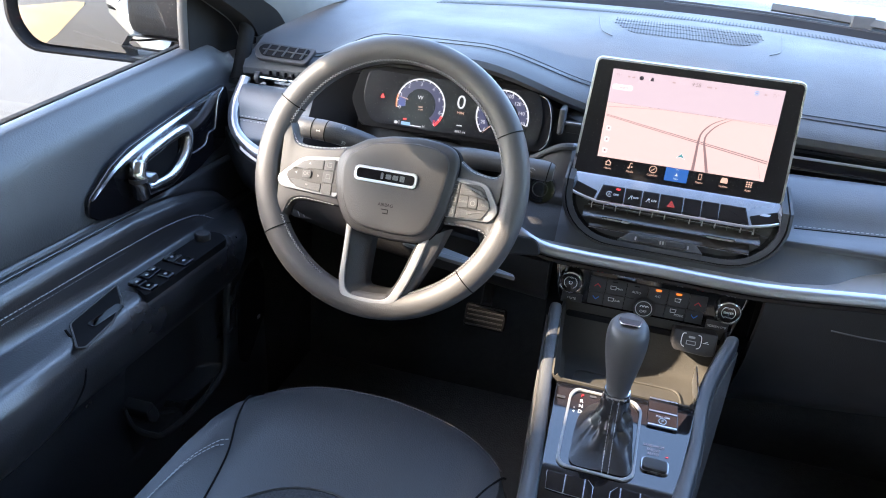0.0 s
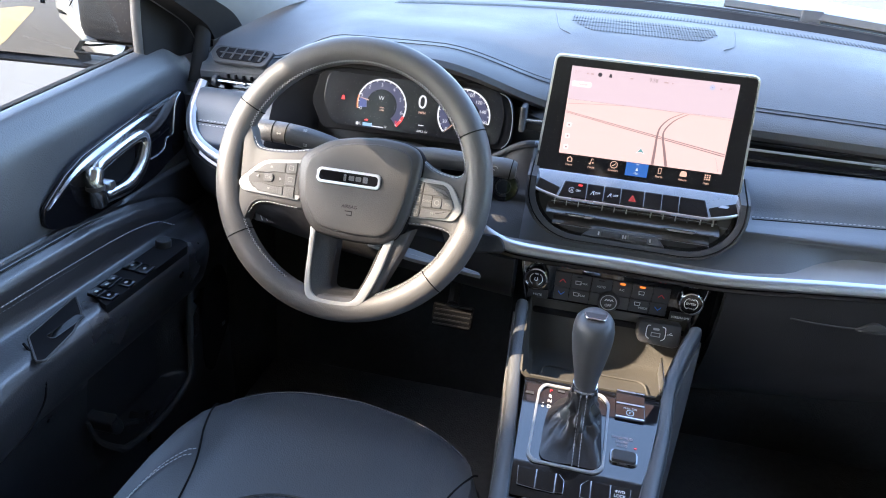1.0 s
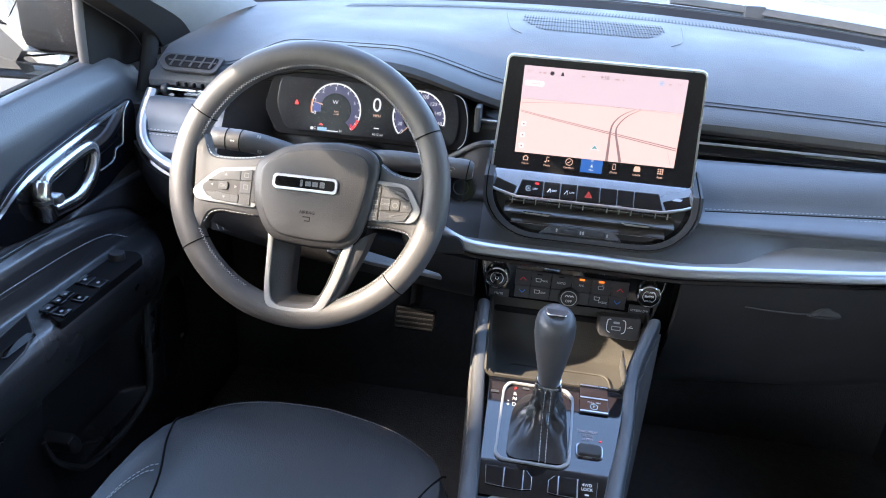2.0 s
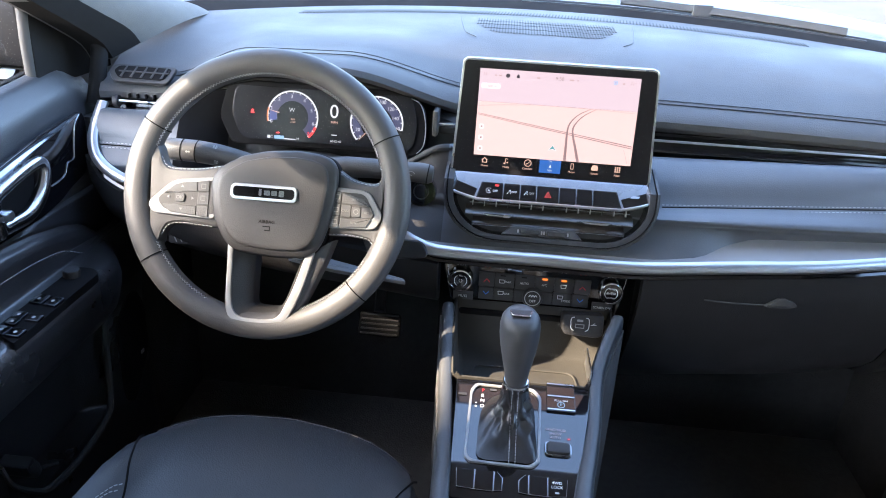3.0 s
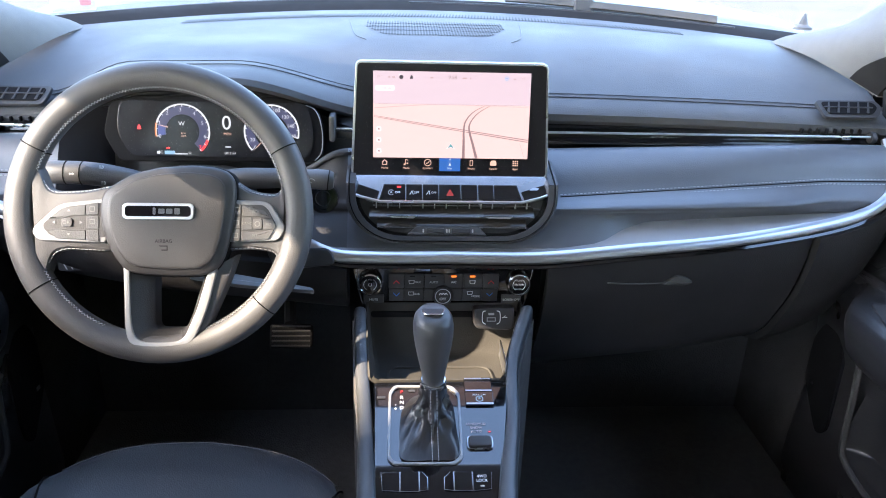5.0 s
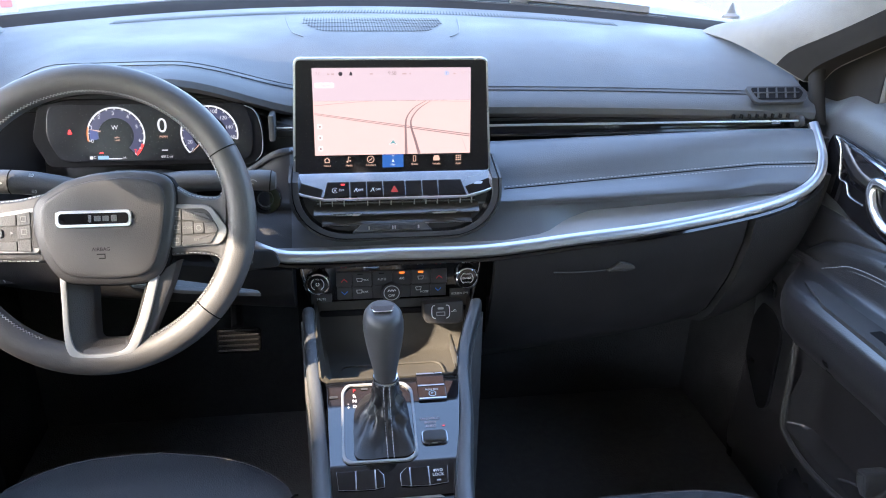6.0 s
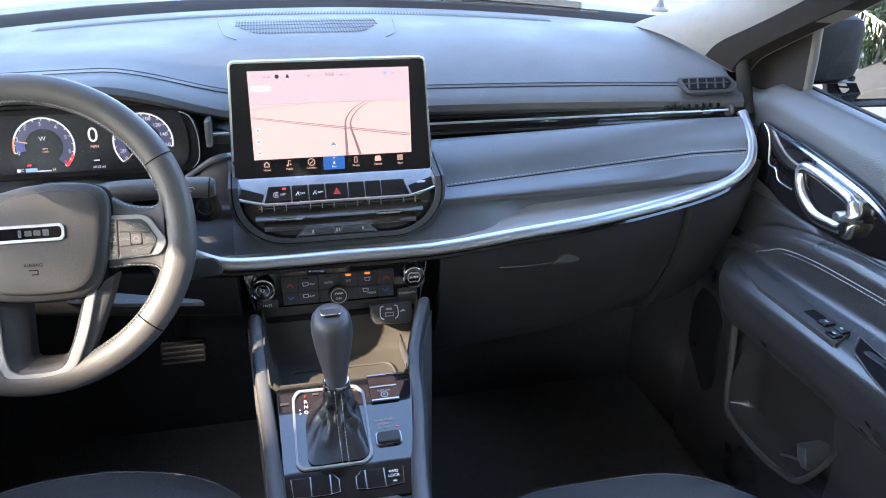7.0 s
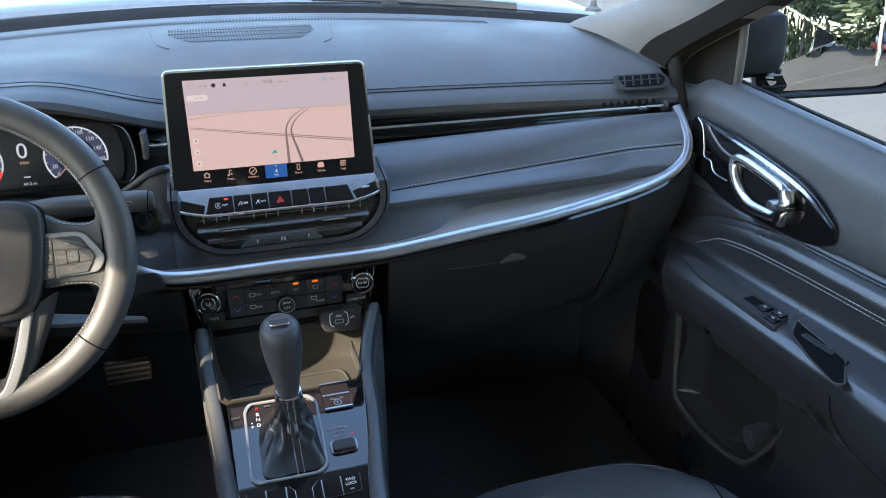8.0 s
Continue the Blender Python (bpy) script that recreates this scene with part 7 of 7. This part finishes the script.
car_body = thing("car_body", (0, 1.5, -0.30), "pale silver car body outside the cabin", "car body")
for s in (-1, 1):
    rows = []
    for y in (1.25, 0.6, 0.0, -0.6, -1.3, -1.9):
        rows.append(spline([(s * a, y, z) for a, z in ((0.792, sill_z(max(y, 0.3)) - 0.03), (0.84, sill_z(max(y, 0.3)) - 0.045), (0.885, 0.80), (0.905, 0.65), (0.90, 0.45), (0.91, 0.2), (0.88, 0.0))], 16))
    skin = part("door_skin", thick(grid(rows), 0.006), BODY, car_body)
    part("belt_moulding", box((min(s * 0.786, s * 0.812), -1.9, 0.812), (max(s * 0.786, s * 0.812), 0.40, 0.838), 0.004), HARD, car_body, "black belt moulding under the windows")
    part("outer_handle", tube(spline([(s * 0.905, -0.02, 0.74), (s * 0.935, -0.04, 0.745), (s * 0.938, -0.12, 0.747), (s * 0.935, -0.18, 0.745), (s * 0.905, -0.20, 0.74)], 14), 0.011, 8), DARK, car_body, "black outer door handle")
    part("door_gap", tube([(s * 0.80, 0.12, 0.875), (s * 0.889, 0.12, 0.80), (s * 0.908, 0.12, 0.65), (s * 0.904, 0.12, 0.45), (s * 0.913, 0.12, 0.2)], 0.003, 6), DARK, car_body)
    rg = part("rear_glass", thick(grid([[(s * 0.804, y, 0.838), (s * 0.802, y, 1.02), (s * 0.798, y, 1.23)] for y in (0.38, -0.5, -1.9)]), 0.004), TINTED, car_body, "lightly tinted rear side window")
    rg.visible_shadow = False
part("outer_roof", thick(grid([[(x, y - 0.1 * (x / 0.8) ** 2, z) for x, z in ((-0.80, 1.235), (-0.78, 1.30), (-0.70, 1.365), (-0.4, 1.40), (0, 1.41), (0.4, 1.40), (0.70, 1.365), (0.78, 1.30), (0.80, 1.235))] for y in (0.62, 0.0, -1.0, -1.9)]), 0.006), BODY, car_body, "silver roof skin")
# front wings, nose, tail and wheels
for s in (-1, 1):
    wing = [spline([(s * (a - 0.10 * g * g), y, z * (1 - 0.10 * g) - 0.02 * g) for a, z in ((0.78, 0.975), (0.86, 0.93), (0.905, 0.78), (0.91, 0.55), (0.90, 0.30), (0.86, 0.05))], 14) for y, g in ((1.22, 0.0), (1.7, 0.1), (2.2, 0.4), (2.6, 0.8), (2.78, 1.0))]
    part("front_wing", thick(grid(wing), 0.006), BODY, car_body, "silver front wing")
    for y in (1.92, -0.98):
        c = axes((s * 0.80, y, 0.045), (0, 1, 0), (0, 0, 1))
        tyre = part("wheel", turned([(0.12, -0.10), (0.31, -0.10), (0.345, -0.07), (0.345, 0.11), (0.31, 0.125), (0.22, 0.12), (0.12, 0.10)], c if s > 0 else c @ Matrix.Rotation(math.pi, 4, "Y"), 32), RUBBER, car_body, "black tyre")
        part("wheel_rim", turned([(0.02, 0.105), (0.06, 0.118), (0.19, 0.112), (0.225, 0.128), (0.22, 0.09)], c if s > 0 else c @ Matrix.Rotation(math.pi, 4, "Y"), 24), SATIN, tyre)
        part("wheel_arch", turned([(0.355, 0.085), (0.375, 0.128), (0.43, 0.125), (0.44, 0.10)], c if s > 0 else c @ Matrix.Rotation(math.pi, 4, "Y"), 32, capped=False), HARD, car_body)
    part("head_lamp", box((min(s * 0.45, s * 0.76), 2.70, 0.60), (max(s * 0.45, s * 0.76), 2.80, 0.72), 0.03), SCREEN_GLASS, car_body)
    part("tail_lamp", box((min(s * 0.60, s * 0.84), -1.945, 0.62), (max(s * 0.60, s * 0.84), -1.88, 0.78), 0.02), RED_MARK, car_body)
part("nose", thick(grid([[(x, 2.84 - 0.16 * (x / 0.8) ** 2 - d, z) for x in [-0.80 + 0.1 * i for i in range(17)]] for z, d in ((0.86, 0.05), (0.70, 0.01), (0.45, 0.0), (0.2, 0.02), (0.02, 0.08))]), 0.01), BODY, car_body, "silver nose and bumper")
part("nose_grille", box((-0.42, 2.80, 0.60), (0.42, 2.86, 0.72), 0.02), DARK, car_body)
part("tail", thick(grid([[(x, -1.98 + 0.10 * (x / 0.85) ** 2, z) for x in [-0.86 + 1.72 * i / 16 for i in range(17)]] for z in (0.02, 0.3, 0.6, 0.92)]), 0.01), BODY, car_body, "silver tail")
back = part("rear_window", thick(grid([[(x, y + 0.08 * x * x, z) for x in (-0.78, -0.4, 0, 0.4, 0.78)] for y, z in ((-1.97, 0.92), (-1.90, 1.38))]), 0.004), TINTED, car_body, "lightly tinted rear window")
back.visible_shadow = False
hd = bmesh.new()
grid([[(x, y - 0.20 * x * x, z - 0.05 * (abs(x) / 0.85) ** 3) for x in [-0.85 + 1.7 * i / 24 for i in range(25)]] for y, z in ((1.84, 0.985), (1.845, 1.004), (1.86, 1.010), (2.0, 1.022), (2.3, 1.0), (2.6, 0.96), (2.75, 0.85), (2.8, 0.6))], bm=hd)
part("hood", thick(hd, 0.01), BODY, car_body, "pale silver hood")
cw = bmesh.new()
grid([[(x, cowl_y(x) + 0.06, top_z(x, cowl_y(x)) - 0.02), (x, cowl_y(x) + 0.14, top_z(x, cowl_y(x)) + 0.004), (x, cowl_y(x) + 0.24, top_z(x, cowl_y(x)) + 0.006)] for x in fx], bm=cw)
part("cowl_panel", thick(cw, 0.01), COWL, car_body, "dusty grey cowl panel under the wipers")

WIPER = material("wiper_grey", (0.085, 0.088, 0.092), 0.55, patch=0.2)
wiper = thing("wiper", (0.5, 1.68, 1.0), "grey windscreen wiper resting along the cowl", "wiper")
wy = lambda x: cowl_y(x) + 0.075
wz = lambda x: top_z(x, cowl_y(x)) + 0.025
part("wiper_arm", ribbon([(Vector((x, wy(x), wz(x) - 0.012 * (x - 0.2))), Vector((0, 0.2, 1)), Vector((0, -1, 0.2))) for x in [0.16 + 0.42 * i / 16 for i in range(17)]], [(-0.008, 0), (0.008, 0), (0.007, 0.008), (-0.006, 0.008)]), WIPER, wiper, "grey wiper arm")
part("wiper_blade", tube([(x, wy(x) - 0.012, wz(x) - 0.018) for x in [-0.05 + 0.66 * i / 16 for i in range(17)]], 0.006, 6), RUBBER, wiper)
part("arm_clip", box((0.305, wy(0.32) - 0.014, wz(0.32) - 0.014), (0.345, wy(0.32) + 0.004, wz(0.32) + 0.010), 0.003), WIPER, wiper)
nozzle = thing("washer_nozzle", (0.72, 1.475, 0.995), "small pale washer nozzle on the cowl", "washer nozzle")
part("nozzle_body", turned([(0, 0), (0.018, 0.0), (0.017, 0.005), (0.009, 0.010), (0.006, 0.019), (0.002, 0.030), (0, 0.031)], Matrix.Translation((0.720, 1.475, 0.995)), 16), material("pale_plastic", (0.13, 0.125, 0.12), 0.7), nozzle)
sticker = thing("windscreen_sticker", (-0.70, 1.55, 0.98), "small grey and red sticker on the windscreen", "sticker")
gs = axes((-0.700, 1.545, 1.012), (1, 0.35, 0.05), (0.45, 0.2, 1))
part("sheet", plate(rounded(0.080, 0.045, 0.004), 0.001, gs), material("sticker_grey", (0.42, 0.40, 0.37), 0.6), sticker)
part("red_mark", plate(rounded(0.020, 0.026, 0.003, cx=0.022), 0.0006, shift(gs, 0, 0, 0.001)), material("sticker_red", (0.45, 0.18, 0.18), 0.6), sticker)

# ---- trees, lamp post and a parked car in the distance ----
BARK = material("bark", (0.07, 0.055, 0.04), 0.9, grain=0.8, grain_scale=30)
LEAF = material("leaf", (0.045, 0.075, 0.022), 0.6, patch=0.3, patch_scale=1.5, tint=(0.09, 0.12, 0.03))
rng = random.Random(7)


def tree(at, tall, shade_lobes=()):
    d = thing("tree", at, "leafy green broad tree by the car park, one added as sun blocker", "tree", "trees")
    o = Vector(at)
    part("trunk", tube(spline([o, o + Vector((0.1, 0, tall * 0.2)), o + Vector((0.0, 0.1, tall * 0.42)), o + Vector((0.1, 0.1, tall * 0.8))], 10), [0.22 - 0.018 * i for i in range(10)], 8), BARK, d)
    tips = []
    for i in range(3 if shade_lobes else 9):
        a, e = rng.uniform(0, 6.28), rng.uniform(0.3, 1.1)
        p = o + Vector((0, 0, tall * rng.uniform(0.35, 0.65)))
        q = p + Vector((math.cos(a) * math.cos(e), math.sin(a) * math.cos(e), math.sin(e))) * tall * (0.12 if shade_lobes else rng.uniform(0.22, 0.36))
        part("limb", tube([p, p.lerp(q, 0.5) + Vector((0, 0, 0.1)), q], [0.08, 0.055, 0.02], 6), BARK, d)
        tips += [q, p.lerp(q, 0.65)]
    vs, fs = [], []
    for i in range(9000 if shade_lobes else 4200):
        c = tips[i % len(tips)] + Vector([rng.gauss(0, 0.42) for k in range(3)]) * tall / 6
        # the added sun blocker gathers its leaves where the cabin needs shade
        if shade_lobes:
            y, z, r = rng.choices(shade_lobes, [q[2] ** 2 for q in shade_lobes])[0]
            c = Vector((o.x, y, z)) + Vector([rng.gauss(0, 1) for k in range(3)]).normalized() * (r * rng.random() ** 0.4)
        u = Vector([rng.gauss(0, 1) for k in range(3)]).normalized()
        v = u.orthogonal().normalized()
        k = len(vs)
        w = rng.uniform(0.05, 0.09) if shade_lobes else rng.uniform(0.14, 0.30)
        vs += [c - u * w, c + v * w * 0.5, c + u * w, c - v * w * 0.5]
        fs.append((k, k + 1, k + 2, k + 3))
    me = bpy.data.meshes.new("crown")
    me.from_pydata([tuple(v - o) for v in vs], [], fs)
    me.materials.append(LEAF)
    ob = new("crown", me)
    ob.parent = d
    tagged(ob, "loose leafy crown", kind="stuff")


for at, tall in (((6.5, -13.0, -0.3), 6.5), ((8.5, -8.5, -0.3), 6.0), ((11.0, -5.0, -0.3), 7.0), ((4.0, -19.0, -0.3), 8.0), ((10.5, -17.0, -0.3), 7.5), ((14.0, -10.0, -0.3), 8.0), ((-5.0, -25.0, -0.3), 8.5), ((-0.5, -24.0, -0.3), 8.0), ((1.8, -21.0, -0.3), 7.5), ((8.0, -24.0, -0.3), 8.0), ((18.0, -17.0, -0.3), 9.0)):
    tree(at, tall)
post = thing("street_lamp", (5.2, -9.5, -0.3), "pale grey metal lamp post beside the car park", "street lamp")
part("pole", tube([(5.2, -9.5, -0.3), (5.2, -9.5, 3.0), (5.2, -9.5, 6.5)], [0.09, 0.075, 0.05], 10), SATIN, post)
part("lamp_head", box((4.6, -9.6, 6.45), (5.3, -9.4, 6.55), 0.03), SATIN, post)


def parked(at, paint, label):
    d = thing("parked_car", at, label, "car", "parked cars")
    o = Vector(at)
    rows = []
    for x, b, t in ((-2.1, 0.35, 0.70), (-2.0, 0.25, 0.85), (-1.2, 0.22, 0.95), (0.0, 0.22, 0.97), (1.2, 0.22, 0.95), (2.0, 0.25, 0.85), (2.15, 0.35, 0.65)):
        rows.append([o + Vector((y, x, z)) for y, z in ((-0.80, b), (-0.88, (b + t) / 2), (-0.82, t), (0, t + 0.03), (0.82, t), (0.88, (b + t) / 2), (0.80, b))])
    part("body", thick(grid(rows), 0.01), paint, d)
    cab = [[o + Vector((y, x, z)) for y, z in ((-0.80, 0.95), (-w, h), (0, h + 0.03), (w, h), (0.80, 0.95))] for x, w, h in ((-1.6, 0.70, 0.97), (-1.0, 0.62, 1.40), (0.4, 0.62, 1.45), (1.1, 0.72, 0.98))]
    part("glasshouse", thick(grid(cab), 0.01), PIANO, d)
    for y in (-0.80, 0.80):
        for x in (-1.35, 1.35):
            w = part("wheel", turned([(0.10, -0.1), (0.30, -0.1), (0.33, -0.06), (0.33, 0.06), (0.30, 0.1), (0.10, 0.1)], axes(o + Vector((y, x, 0.33)), (0, 1, 0), (0, 0, 1)), 20), RUBBER, d)
            part("rim", turned([(0.03, -0.08), (0.20, -0.105), (0.20, 0.105), (0.03, 0.08)], axes(o + Vector((y, x, 0.33)), (0, 1, 0), (0, 0, 1)), 16), SATIN, w)


parked((3.3, -17.0, -0.3), BODY, "silver car parked by the trees")
parked((9.5, -19.0, -0.3), material("red_paint", (0.35, 0.02, 0.02), 0.3, coat=0.5), "red car parked under the trees")
SAND = material("sandy_paving", (0.15, 0.11, 0.05), 0.9, grain=0.5, grain_scale=40, patch=0.3, patch_scale=0.6)
for y0, y1 in ((-6.5, -2.2), (-22.0, -9.5)):
    alone("pavement", box((-14.0, y0, -0.31), (-1.5, y1, -0.27), 0.01), SAND, "sandy yellow paving beside the asphalt", "pavement", "structure")
# added leaf row that blocks the bright horizon gap seen in the door mirror
hedge_v, hedge_f = [], []
for i in range(7000):
    c = Vector((rng.uniform(-12, 26), rng.uniform(-25, -23), -0.3 + 2.6 * rng.random() ** 0.8 * (0.75 + 0.25 * math.sin(rng.random() * 6.28))))
    u = Vector([rng.gauss(0, 1) for k in range(3)]).normalized()
    v, w, k = u.orthogonal().normalized(), rng.uniform(0.15, 0.32), len(hedge_v)
    hedge_v += [tuple(c - u * w), tuple(c + v * w * 0.5), tuple(c + u * w), tuple(c - v * w * 0.5)]
    hedge_f.append((k, k + 1, k + 2, k + 3))
hedge_mesh = bpy.data.meshes.new("hedge")
hedge_mesh.from_pydata(hedge_v, [], hedge_f)
hedge_mesh.materials.append(LEAF)
tagged(new("hedge", hedge_mesh), "dense green hedge added to block the bright horizon", "hedge", kind="stuff")
# added unseen tree on the left, its crown shaped to keep sun off the dashboard
tree((-6.0, -1.4, -0.3), 6.2, ((-1.70, 5.80, 0.72), (-1.45, 5.00, 0.42), (-1.58, 4.62, 0.36), (-2.35, 6.35, 0.60), (-1.05, 5.40, 0.60), (-1.85, 4.85, 0.23), (-1.95, 4.58, 0.17), (-2.24, 4.90, 0.06), (-2.27, 4.71, 0.055), (-2.62, 4.79, 0.12), (-2.50, 4.74, 0.05), (-2.49, 4.80, 0.05), (-2.36, 4.65, 0.055)))
